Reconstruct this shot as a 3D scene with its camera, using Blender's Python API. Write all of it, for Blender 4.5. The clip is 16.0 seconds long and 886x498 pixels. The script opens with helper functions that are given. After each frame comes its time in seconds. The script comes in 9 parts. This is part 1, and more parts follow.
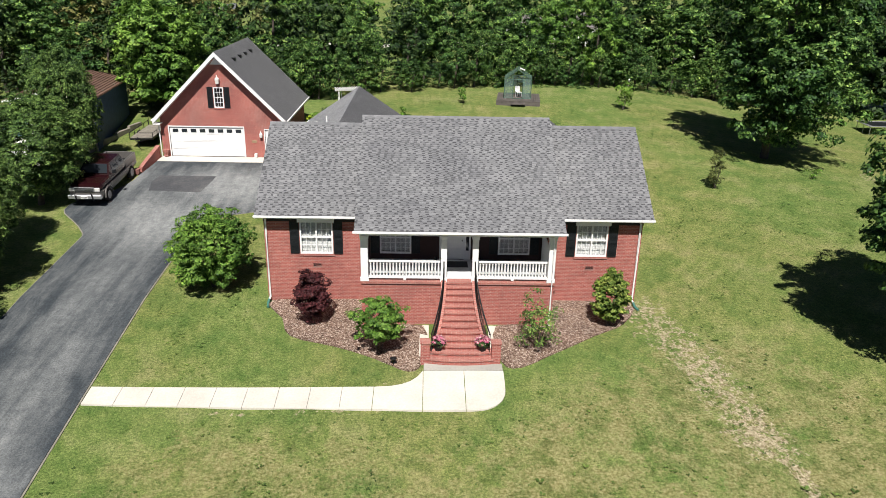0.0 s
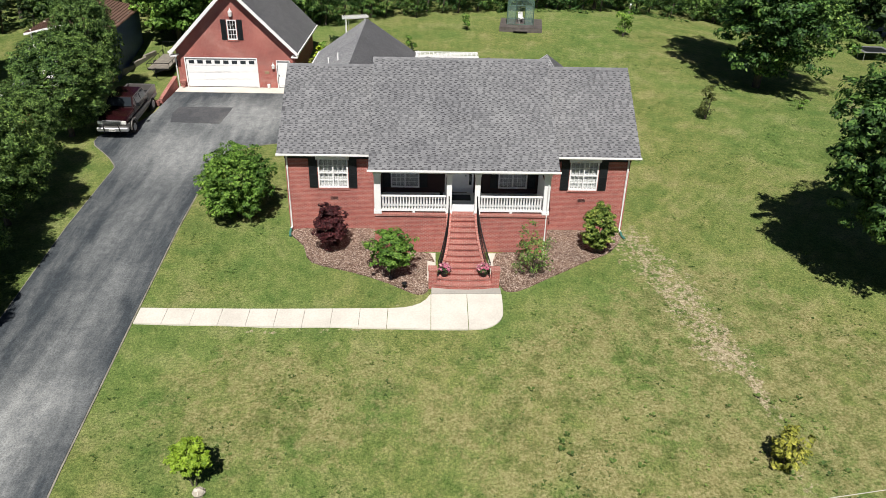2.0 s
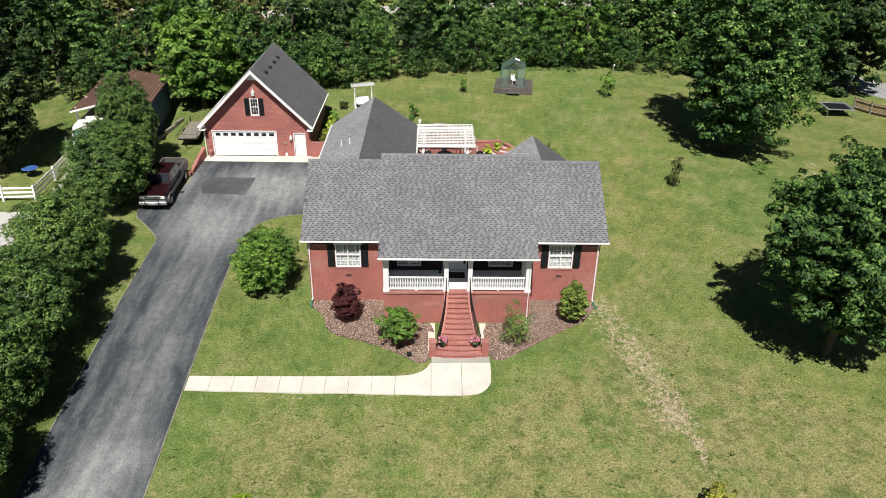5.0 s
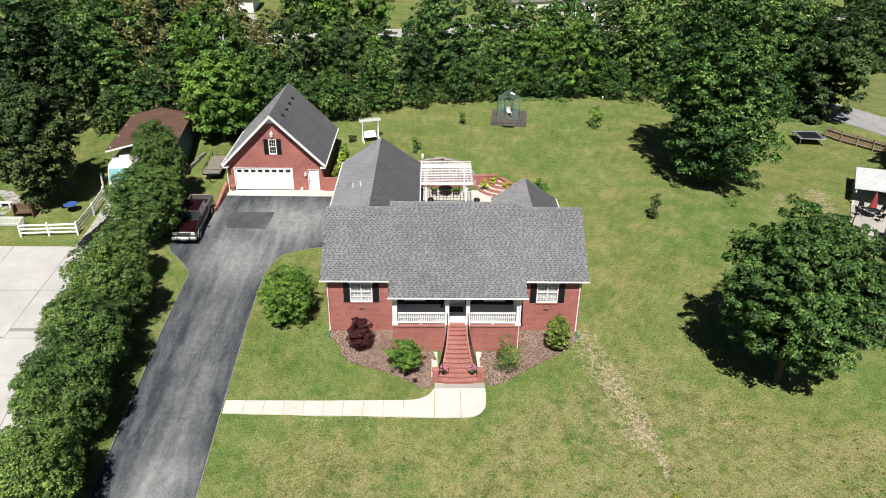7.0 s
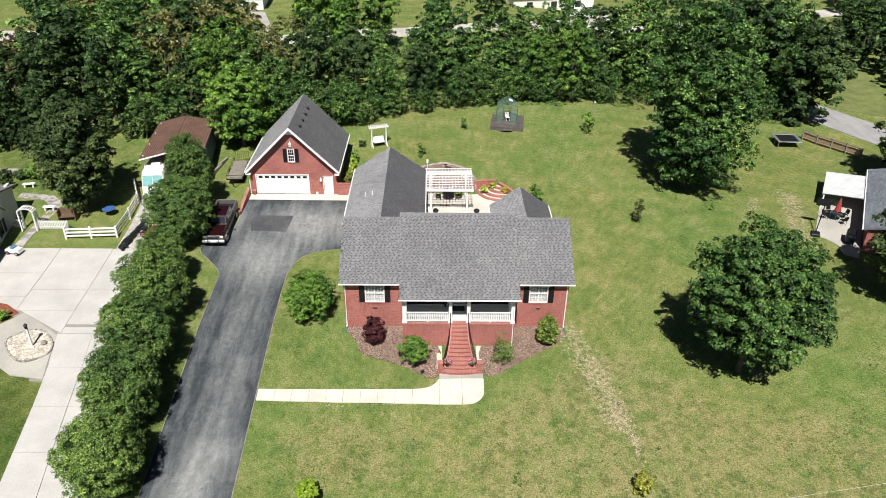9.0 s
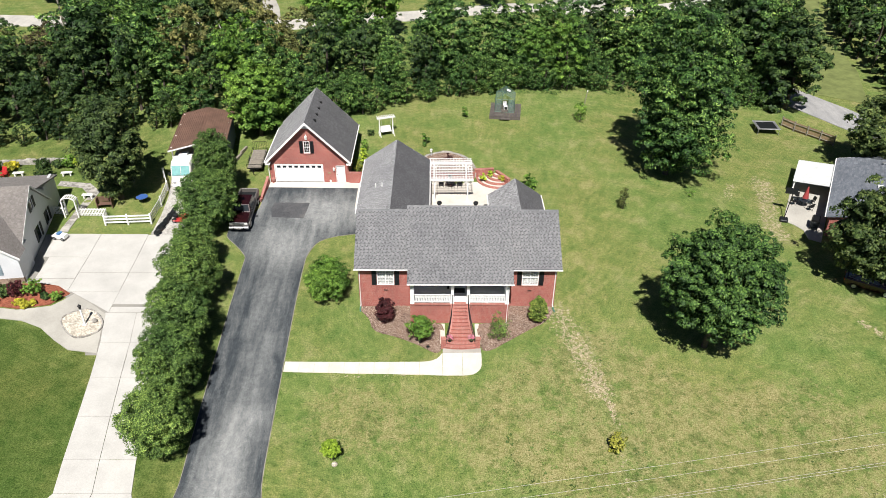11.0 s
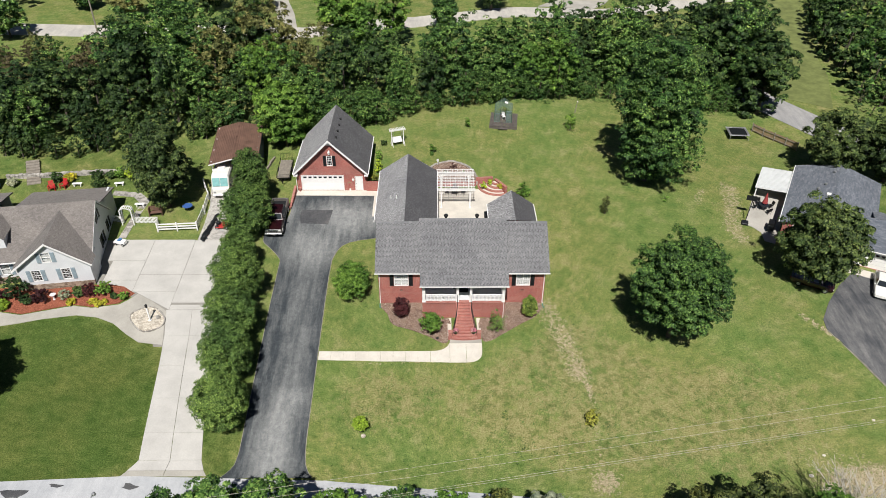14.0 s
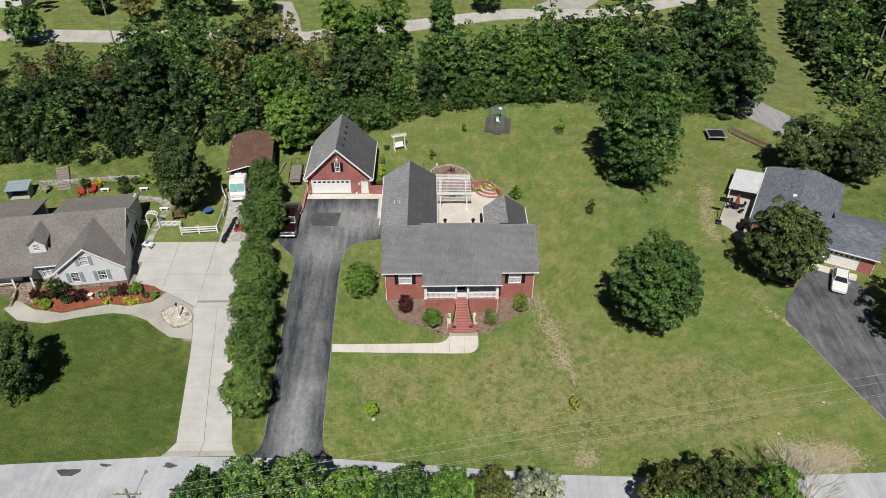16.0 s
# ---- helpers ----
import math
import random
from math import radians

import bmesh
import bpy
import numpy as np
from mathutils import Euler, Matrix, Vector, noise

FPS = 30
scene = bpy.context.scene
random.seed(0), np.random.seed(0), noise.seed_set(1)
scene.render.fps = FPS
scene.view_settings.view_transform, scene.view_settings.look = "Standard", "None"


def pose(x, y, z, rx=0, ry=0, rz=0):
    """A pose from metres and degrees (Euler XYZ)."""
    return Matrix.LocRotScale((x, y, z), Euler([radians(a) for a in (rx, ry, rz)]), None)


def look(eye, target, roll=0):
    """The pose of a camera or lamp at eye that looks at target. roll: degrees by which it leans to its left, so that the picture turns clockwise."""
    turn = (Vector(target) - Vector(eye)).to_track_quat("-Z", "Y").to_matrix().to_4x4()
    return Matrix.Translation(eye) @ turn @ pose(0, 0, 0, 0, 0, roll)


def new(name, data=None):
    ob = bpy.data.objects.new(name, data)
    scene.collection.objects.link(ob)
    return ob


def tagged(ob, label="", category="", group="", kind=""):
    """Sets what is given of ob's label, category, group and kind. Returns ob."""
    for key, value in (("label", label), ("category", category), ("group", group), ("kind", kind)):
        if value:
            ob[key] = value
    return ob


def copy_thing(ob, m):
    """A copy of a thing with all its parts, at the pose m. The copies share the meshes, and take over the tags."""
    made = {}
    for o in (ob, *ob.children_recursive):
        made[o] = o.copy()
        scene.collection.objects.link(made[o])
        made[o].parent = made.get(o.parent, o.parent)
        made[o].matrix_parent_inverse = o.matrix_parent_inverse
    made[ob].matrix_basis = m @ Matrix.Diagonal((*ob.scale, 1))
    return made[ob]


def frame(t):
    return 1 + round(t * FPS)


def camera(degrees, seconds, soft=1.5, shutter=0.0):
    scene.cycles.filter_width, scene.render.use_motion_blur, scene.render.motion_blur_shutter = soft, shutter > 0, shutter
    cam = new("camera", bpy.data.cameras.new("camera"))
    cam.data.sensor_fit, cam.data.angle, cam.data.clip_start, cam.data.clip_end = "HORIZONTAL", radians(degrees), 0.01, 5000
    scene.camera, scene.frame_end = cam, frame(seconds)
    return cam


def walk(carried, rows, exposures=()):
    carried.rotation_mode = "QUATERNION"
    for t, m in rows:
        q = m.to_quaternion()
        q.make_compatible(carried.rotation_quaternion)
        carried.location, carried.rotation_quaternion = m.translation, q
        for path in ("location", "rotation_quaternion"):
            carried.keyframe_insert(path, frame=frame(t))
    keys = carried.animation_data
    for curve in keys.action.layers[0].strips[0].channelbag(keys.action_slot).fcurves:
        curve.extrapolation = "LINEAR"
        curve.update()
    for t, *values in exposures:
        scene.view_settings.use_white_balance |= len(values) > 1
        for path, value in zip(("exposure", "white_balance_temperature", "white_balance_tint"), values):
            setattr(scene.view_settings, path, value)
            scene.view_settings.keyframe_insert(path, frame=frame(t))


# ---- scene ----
# camera: seconds, x, y, z, yaw, pitch, roll
cam = camera(62.0, 16.0, soft=0.6)
ROWS = [
    (0.0, 1.43, -6.74, 16.41, -0.93, -21.43, -1.08),
    (0.5, 1.36, -7.47, 17.03, -0.89, -23.14, -1.08),
    (1.0, 1.31, -8.20, 17.63, -0.83, -24.88, -1.07),
    (1.5, 1.25, -8.93, 18.17, -0.77, -27.02, -1.06),
    (2.0, 1.21, -9.63, 18.81, -0.72, -28.28, -1.03),
    (2.5, 1.20, -10.26, 19.67, -0.65, -28.44, -1.00),
    (3.0, 1.24, -10.86, 20.69, -0.60, -28.20, -0.95),
    (3.5, 1.28, -11.48, 21.79, -0.57, -28.08, -0.90),
    (4.0, 1.33, -12.11, 22.97, -0.57, -27.97, -0.86),
    (4.5, 1.33, -12.83, 24.22, -0.63, -27.91, -0.82),
    (5.0, 1.28, -13.68, 25.54, -0.66, -27.98, -0.78),
    (7.5, 1.03, -18.95, 32.67, -0.67, -28.95, -0.68),
    (8.0, 0.95, -20.13, 34.04, -0.65, -29.39, -0.67),
    (8.5, 0.87, -21.37, 35.35, -0.60, -29.64, -0.67),
    (9.0, 0.80, -22.61, 36.62, -0.56, -30.45, -0.66),
    (9.5, 0.75, -23.87, 37.97, -0.55, -31.34, -0.65),
    (12.0, 0.39, -30.39, 45.68, -0.37, -34.33, -0.49),
    (12.5, 0.28, -31.71, 47.34, -0.33, -34.68, -0.43),
    (13.0, 0.19, -33.02, 49.05, -0.34, -35.08, -0.37),
    (13.5, 0.10, -34.33, 50.79, -0.35, -35.50, -0.30),
    (14.0, 0.03, -35.63, 52.54, -0.45, -35.92, -0.22),
    (14.5, -0.01, -36.93, 54.31, -0.71, -36.34, -0.16),
    (15.0, -0.06, -38.23, 56.10, -0.87, -36.73, -0.10),
    (15.5, -0.14, -39.54, 57.90, -0.86, -37.15, -0.04),
    (16.0, -0.21, -40.87, 59.71, -0.81, -37.58, 0.01),
]
walk(cam, [(t, pose(x, y, z, 90 + pitch, roll, yaw)) for t, x, y, z, yaw, pitch, roll in ROWS],
     exposures=[(0.0, 0.53), (1.0, 0.50), (2.0, 0.40), (4.0, 0.34), (5.0, 0.42), (9.0, 0.52), (12.0, 0.66), (13.5, 0.39), (14.5, 0.23), (16.0, 0.04)])

# world, sun, exposure
SUN_EL, SHADOW = radians(54), Vector((0.06, 1.0, 0)).normalized()
world = bpy.data.worlds.new("sky")
scene.world = world
world.use_nodes = True
wn = world.node_tree.nodes
sky = wn.new("ShaderNodeTexSky")
sky.sky_type, sky.sun_disc = "NISHITA", False
sky.air_density, sky.dust_density, sky.ozone_density = 0.35, 0.15, 1.0
sky.sun_elevation, sky.sun_rotation = SUN_EL, math.atan2(-SHADOW.x, -SHADOW.y)
wn["Background"].inputs["Strength"].default_value = 0.05
world.node_tree.links.new(sky.outputs[0], wn["Background"].inputs["Color"])
sun_data = bpy.data.lights.new("sun", "SUN")
sun_data.energy, sun_data.angle, sun_data.color = 5.0, radians(0.6), (1.0, 0.955, 0.905)
sun = new("sun", sun_data)
down = Vector((SHADOW.x * math.cos(SUN_EL), SHADOW.y * math.cos(SUN_EL), -math.sin(SUN_EL)))
sun.matrix_world = look((0, -60, 90), Vector((0, -60, 90)) + down)

# ---- materials ----
def material(name, rough=0.8, metal=0.0, spec=0.3):
    m = bpy.data.materials.new(name)
    m.use_nodes = True
    b = m.node_tree.nodes["Principled BSDF"]
    b.inputs["Roughness"].default_value, b.inputs["Metallic"].default_value = rough, metal
    b.inputs["Specular IOR Level"].default_value = spec
    return m, m.node_tree.nodes, m.node_tree.links, b


def noise_at(nd, ln, scale, detail=4.0, vec=None, rough=0.6):
    n = nd.new("ShaderNodeTexNoise")
    n.inputs["Scale"].default_value, n.inputs["Detail"].default_value, n.inputs["Roughness"].default_value = scale, detail, rough
    if vec is None:
        vec = nd.new("ShaderNodeNewGeometry").outputs["Position"]
    ln.new(vec, n.inputs["Vector"])
    return n.outputs["Fac"]


def ramp(nd, ln, fac, stops):
    r = nd.new("ShaderNodeValToRGB")
    while len(r.color_ramp.elements) < len(stops):
        r.color_ramp.elements.new(0.5)
    for e, (p, c) in zip(r.color_ramp.elements, stops):
        e.position, e.color = p, (*c, 1)
    ln.new(fac, r.inputs["Fac"])
    return r.outputs["Color"]


def mixed(nd, ln, a, b, fac, how="MIX"):
    x = nd.new("ShaderNodeMix")
    x.data_type, x.blend_type = "RGBA", how
    for sock, v in ((x.inputs[0], fac), (x.inputs[6], a), (x.inputs[7], b)):
        if isinstance(v, (int, float)):
            sock.default_value = v
        elif isinstance(v, tuple):
            sock.default_value = (*v, 1)
        else:
            ln.new(v, sock)
    return x.outputs[2]


def bump(nd, ln, b, height, strength=0.3, dist=0.02):
    n = nd.new("ShaderNodeBump")
    n.inputs["Strength"].default_value, n.inputs["Distance"].default_value = strength, dist
    ln.new(height, n.inputs["Height"])
    ln.new(n.outputs[0], b.inputs["Normal"])


def plain(name, col, rough=0.7, metal=0.0, vary=0.18, scale=3.0, spec=0.3, fine=40.0):
    """Paint, metal or concrete of one colour with two scales of wear."""
    m, nd, ln, b = material(name, rough, metal, spec)
    dark, lite = tuple(c * (1 - vary) for c in col), tuple(min(1, c * (1 + vary)) for c in col)
    c1 = ramp(nd, ln, noise_at(nd, ln, scale), [(0.3, dark), (0.7, lite)])
    f = noise_at(nd, ln, fine, 3)
    c2 = ramp(nd, ln, f, [(0.3, (0.85, 0.85, 0.85)), (0.7, (1, 1, 1))])
    ln.new(mixed(nd, ln, c1, c2, 1.0, "MULTIPLY"), b.inputs["Base Color"])
    bump(nd, ln, b, f, 0.15, 0.01)
    return m


def wall_vector(nd, ln):
    """A vector along the wall and up: x or y, by the way that the face looks, and z; on flat tops x and y."""
    g = nd.new("ShaderNodeTexCoord")
    p, n = nd.new("ShaderNodeSeparateXYZ"), nd.new("ShaderNodeSeparateXYZ")
    ln.new(g.outputs["Object"], p.inputs[0])
    ln.new(g.outputs["Normal"], n.inputs[0])
    a = nd.new("ShaderNodeMath")
    a.operation = "ABSOLUTE"
    ln.new(n.outputs[0], a.inputs[0])
    c = nd.new("ShaderNodeMath")
    c.operation = "GREATER_THAN"
    c.inputs[1].default_value = 0.6
    ln.new(a.outputs[0], c.inputs[0])
    x = nd.new("ShaderNodeMix")
    ln.new(c.outputs[0], x.inputs[0]), ln.new(p.outputs[0], x.inputs[2]), ln.new(p.outputs[1], x.inputs[3])
    flat = nd.new("ShaderNodeMath")
    flat.operation = "GREATER_THAN"
    flat.inputs[1].default_value = 0.6
    ln.new(n.outputs[2], flat.inputs[0])
    h = nd.new("ShaderNodeMix")
    ln.new(flat.outputs[0], h.inputs[0]), ln.new(p.outputs[2], h.inputs[2]), ln.new(p.outputs[1], h.inputs[3])
    v = nd.new("ShaderNodeCombineXYZ")
    ln.new(x.outputs[0], v.inputs[0]), ln.new(h.outputs[0], v.inputs[1])
    return v.outputs[0]


def brick_mat(name, c1, c2, mortar):
    m, nd, ln, b = material(name, 0.85)
    v = wall_vector(nd, ln)
    t = nd.new("ShaderNodeTexBrick")
    t.inputs["Scale"].default_value = 1.0
    t.inputs["Brick Width"].default_value, t.inputs["Row Height"].default_value = 0.21, 0.072
    t.inputs["Mortar Size"].default_value, t.inputs["Mortar Smooth"].default_value = 0.007, 0.3
    t.inputs["Bias"].default_value = -0.1
    t.inputs["Color1"].default_value, t.inputs["Color2"].default_value, t.inputs["Mortar"].default_value = (*c1, 1), (*c2, 1), (*mortar, 1)
    ln.new(v, t.inputs["Vector"])
    big = ramp(nd, ln, noise_at(nd, ln, 0.7, 5), [(0.3, (0.78, 0.76, 0.76)), (0.7, (1.08, 1.04, 1.02))])
    fine = ramp(nd, ln, noise_at(nd, ln, 9, 5), [(0.3, (0.8, 0.8, 0.8)), (0.7, (1.1, 1.1, 1.1))])
    ln.new(mixed(nd, ln, mixed(nd, ln, t.outputs["Color"], big, 1.0, "MULTIPLY"), fine, 1.0, "MULTIPLY"), b.inputs["Base Color"])
    inv = nd.new("ShaderNodeMath")
    inv.operation = "SUBTRACT"
    inv.inputs[0].default_value = 1.0
    ln.new(t.outputs["Fac"], inv.inputs[1])
    bump(nd, ln, b, inv.outputs[0], 0.5, 0.008)
    return m


def shingle_mat(name, stops, rand="island"):
    m, nd, ln, b = material(name, 0.9, 0, 0.2)
    if rand == "island":
        r = nd.new("ShaderNodeNewGeometry").outputs["Random Per Island"]
    else:
        r = nd.new("ShaderNodeObjectInfo").outputs["Random"]
    c = ramp(nd, ln, r, stops)
    wash = ramp(nd, ln, noise_at(nd, ln, 0.35, 5), [(0.35, (0.86, 0.86, 0.87)), (0.65, (1.08, 1.08, 1.07))])
    b.inputs["Sheen Weight"].default_value, b.inputs["Sheen Roughness"].default_value = 0.35, 0.4
    f = noise_at(nd, ln, 60, 2)
    grit = ramp(nd, ln, f, [(0.3, (0.75, 0.75, 0.75)), (0.7, (1.15, 1.15, 1.15))])
    ln.new(mixed(nd, ln, mixed(nd, ln, c, wash, 1.0, "MULTIPLY"), grit, 1.0, "MULTIPLY"), b.inputs["Base Color"])
    bump(nd, ln, b, f, 0.4, 0.01)
    return m


def leaf_mat(name, stops, glow=0.07, mood=1.0):
    m, nd, ln, b = material(name, 0.6, 0, 0.22)
    r = nd.new("ShaderNodeNewGeometry").outputs["Random Per Island"]
    c = ramp(nd, ln, r, stops)
    big = ramp(nd, ln, noise_at(nd, ln, 0.16, 3), [(0.38, (1 - 0.40 * mood, 1 - 0.32 * mood, 1 - 0.34 * mood)), (0.62, (1 + 0.28 * mood, 1 + 0.2 * mood, 1 + 0.1 * mood))])
    # clump-sized noise paints shaded gaps and lit tufts into the leaf colour
    clump_shade = ramp(nd, ln, noise_at(nd, ln, 0.85, 4, rough=0.65), [(0.36, (0.48, 0.53, 0.48)), (0.5, (1.0, 1.0, 1.0)), (0.64, (1.38, 1.32, 1.25))])
    col = mixed(nd, ln, mixed(nd, ln, c, big, 1.0, "MULTIPLY"), clump_shade, 1.0, "MULTIPLY")
    ln.new(col, b.inputs["Base Color"])
    t = nd.new("ShaderNodeBsdfTranslucent")
    ln.new(mixed(nd, ln, col, (1.0, 1.15, 0.6), 1.0, "MULTIPLY"), t.inputs["Color"])
    x = nd.new("ShaderNodeMixShader")
    x.inputs[0].default_value = glow
    ln.new(b.outputs[0], x.inputs[1]), ln.new(t.outputs[0], x.inputs[2])
    ln.new(x.outputs[0], nd["Material Output"].inputs["Surface"])
    return m


def grass_mat():
    m, nd, ln, b = material("grass", 0.95, 0, 0.1)
    g1 = noise_at(nd, ln, 0.09, 4)
    g2 = noise_at(nd, ln, 0.42, 8, rough=0.72)
    g3 = noise_at(nd, ln, 9.0, 5, rough=0.68)
    g4 = noise_at(nd, ln, 1.7, 8, rough=0.78)
    c1 = ramp(nd, ln, g2, [(0.34, (0.106, 0.162, 0.044)), (0.5, (0.162, 0.200, 0.060)), (0.66, (0.226, 0.232, 0.094))])
    c2 = ramp(nd, ln, g1, [(0.42, (0.90, 0.98, 0.92)), (0.58, (1.07, 1.01, 1.02))])
    c4 = ramp(nd, ln, g4, [(0.34, (0.66, 0.78, 0.66)), (0.5, (1.0, 1.0, 1.0)), (0.66, (1.26, 1.18, 1.30))])
    c3 = ramp(nd, ln, g3, [(0.34, (0.60, 0.66, 0.62)), (0.5, (1.0, 1.0, 1.0)), (0.66, (1.36, 1.31, 1.34))])
    col = mixed(nd, ln, mixed(nd, ln, mixed(nd, ln, c1, c2, 1.0, "MULTIPLY"), c4, 1.0, "MULTIPLY"), c3, 1.0, "MULTIPLY")
    c5 = ramp(nd, ln, noise_at(nd, ln, 24, 3, rough=0.6), [(0.35, (0.66, 0.70, 0.66)), (0.65, (1.33, 1.29, 1.33))])
    col = mixed(nd, ln, col, c5, 1.0, "MULTIPLY")
    at = nd.new("ShaderNodeAttribute")
    at.attribute_name = "dry"
    sp = nd.new("ShaderNodeSeparateColor")
    ln.new(at.outputs["Color"], sp.inputs[0])
    straw = ramp(nd, ln, g3, [(0.38, (0.20, 0.155, 0.088)), (0.62, (0.56, 0.475, 0.34))])
    deep = ramp(nd, ln, g3, [(0.36, (0.036, 0.060, 0.012)), (0.5, (0.064, 0.100, 0.021)), (0.64, (0.104, 0.140, 0.036))])
    dry = ramp(nd, ln, g3, [(0.36, (0.165, 0.148, 0.056)), (0.5, (0.268, 0.240, 0.108)), (0.64, (0.39, 0.345, 0.185))])

    deep = mixed(nd, ln, mixed(nd, ln, deep, c4, 1.0, "MULTIPLY"), c2, 1.0, "MULTIPLY")
    mow = ramp(nd, ln, g2, [(0.36, (0.78, 0.86, 0.80)), (0.5, (1.0, 1.0, 1.0)), (0.64, (1.30, 1.18, 1.15))])
    deep = mixed(nd, ln, deep, mow, 1.0, "MULTIPLY")

    def gate(value, noise_scale, offset, gain, most, far=0.0):
        """A mask broken up by noise: (mask + noise - offset) * gain, up to most."""
        add = nd.new("ShaderNodeMath")
        shift = nd.new("ShaderNodeVectorMath")
        shift.inputs[1].default_value = (far, far * 0.7, 0)
        ln.new(nd.new("ShaderNodeNewGeometry").outputs["Position"], shift.inputs[0])
        ln.new(value, add.inputs[0]), ln.new(noise_at(nd, ln, noise_scale, 8, shift.outputs[0], 0.78), add.inputs[1])
        sub = nd.new("ShaderNodeMath")
        sub.operation = "SUBTRACT"
        sub.inputs[1].default_value = offset
        ln.new(add.outputs[0], sub.inputs[0])
        mul = nd.new("ShaderNodeMath")
        mul.operation = "MULTIPLY"
        mul.inputs[1].default_value = gain
        ln.new(sub.outputs[0], mul.inputs[0])
        cl = nd.new("ShaderNodeClamp")
        cl.inputs["Max"].default_value = most
        ln.new(mul.outputs[0], cl.inputs[0])
        return cl.outputs[0]

    zero = nd.new("ShaderNodeValue")
    zero.outputs[0].default_value = 0.0
    col = mixed(nd, ln, col, dry, gate(sp.outputs[1], 0.45, 0.83, 4.0, 0.62))
    col = mixed(nd, ln, col, dry, gate(sp.outputs[1], 1.3, 0.855, 6.0, 0.6, 31))
    col = mixed(nd, ln, col, deep, gate(sp.outputs[2], 0.5, 0.78, 3.0, 0.84))
    col = mixed(nd, ln, col, deep, gate(zero.outputs[0], 0.8, 0.58, 6.0, 0.30, 77))
    col = mixed(nd, ln, col, deep, gate(sp.outputs[1], 1.1, 0.90, 7.0, 0.5, 151))
    col = mixed(nd, ln, col, straw, gate(sp.outputs[0], 3.2, 0.90, 12.0, 0.85, 13))
    ln.new(col, b.inputs["Base Color"])
    bump(nd, ln, b, g3, 0.9, 0.12)
    return m


def asphalt_mat(name, base, lite, streak=True, wear=1.0, tracks=False):
    """Asphalt with grit, streaks along y and, with tracks, pale worn ground where the attribute says so."""
    m, nd, ln, b = material(name, 0.85, 0, 0.3)
    geo = nd.new("ShaderNodeNewGeometry").outputs["Position"]
    mp = nd.new("ShaderNodeMapping")
    mp.inputs["Scale"].default_value = (1.5, 0.22, 0.3) if streak else (0.3, 0.3, 0.3)
    ln.new(geo, mp.inputs[0])
    n1 = noise_at(nd, ln, 1.0, 9, mp.outputs[0], 0.66)
    if tracks:
        at = nd.new("ShaderNodeAttribute")
        at.attribute_name = "worn"
        n0 = noise_at(nd, ln, 0.45, 7, rough=0.62)
        total = n1
        for extra, gain in ((n0, 0.34), (at.outputs["Fac"], 0.62)):
            mul = nd.new("ShaderNodeMath")
            mul.operation = "MULTIPLY_ADD"
            mul.inputs[1].default_value = gain
            ln.new(extra, mul.inputs[0]), ln.new(total, mul.inputs[2])
            total = mul.outputs[0]
        sub = nd.new("ShaderNodeMath")
        sub.operation = "SUBTRACT"
        sub.inputs[1].default_value = 0.36
        ln.new(total, sub.inputs[0])
        c1 = ramp(nd, ln, sub.outputs[0], [(0.25, base), (0.50, tuple(a + (c - a) * 0.38 for a, c in zip(base, lite))), (0.90, lite)])
    else:
        mid = tuple((a + c) / 2 for a, c in zip(base, lite))
        c1 = ramp(nd, ln, n1, [(0.34, base), (0.5, mid), (0.66, lite)])
    n2 = noise_at(nd, ln, 16, 6, rough=0.7)
    c2 = ramp(nd, ln, n2, [(0.36, tuple([1 - 0.36 * wear] * 3)), (0.64, tuple([1 + 0.32 * wear] * 3))])
    col = mixed(nd, ln, c1, c2, 1.0, "MULTIPLY")
    if tracks:
        n3 = ramp(nd, ln, noise_at(nd, ln, 2.6, 8, rough=0.75), [(0.36, (0.80, 0.81, 0.83)), (0.5, (1.0, 1.0, 1.0)), (0.64, (1.22, 1.21, 1.19))])
        col = mixed(nd, ln, col, n3, 1.0, "MULTIPLY")
    else:
        n3 = ramp(nd, ln, noise_at(nd, ln, 0.28, 8, rough=0.72), [(0.38, tuple(1 - v * wear for v in (0.36, 0.34, 0.30))), (0.62, tuple(1 + v * wear for v in (0.30, 0.28, 0.25)))])
        col = mixed(nd, ln, col, n3, 1.0, "MULTIPLY")
    ln.new(col, b.inputs["Base Color"])
    bump(nd, ln, b, n2, 0.4, 0.01)
    return m


def chip_mat(name, stops, scale=14):
    m, nd, ln, b = material(name, 0.95, 0, 0.1)
    v = nd.new("ShaderNodeTexVoronoi")
    v.inputs["Scale"].default_value = scale
    ln.new(nd.new("ShaderNodeNewGeometry").outputs["Position"], v.inputs["Vector"])
    s = nd.new("ShaderNodeSeparateColor")
    ln.new(v.outputs["Color"], s.inputs[0])
    c = ramp(nd, ln, s.outputs[0], stops)
    big = ramp(nd, ln, noise_at(nd, ln, 1.2, 5), [(0.3, (0.75, 0.75, 0.75)), (0.7, (1.12, 1.1, 1.08))])
    ln.new(mixed(nd, ln, c, big, 1.0, "MULTIPLY"), b.inputs["Base Color"])
    bump(nd, ln, b, v.outputs["Distance"], 0.8, 0.05)
    return m


def glass_mat(name, tint=(0.02, 0.025, 0.03), alpha=1.0, rough=0.06):
    m, nd, ln, b = material(name, rough, 0, 0.6)
    b.inputs["Base Color"].default_value = (*tint, 1)
    b.inputs["Alpha"].default_value = alpha
    return m


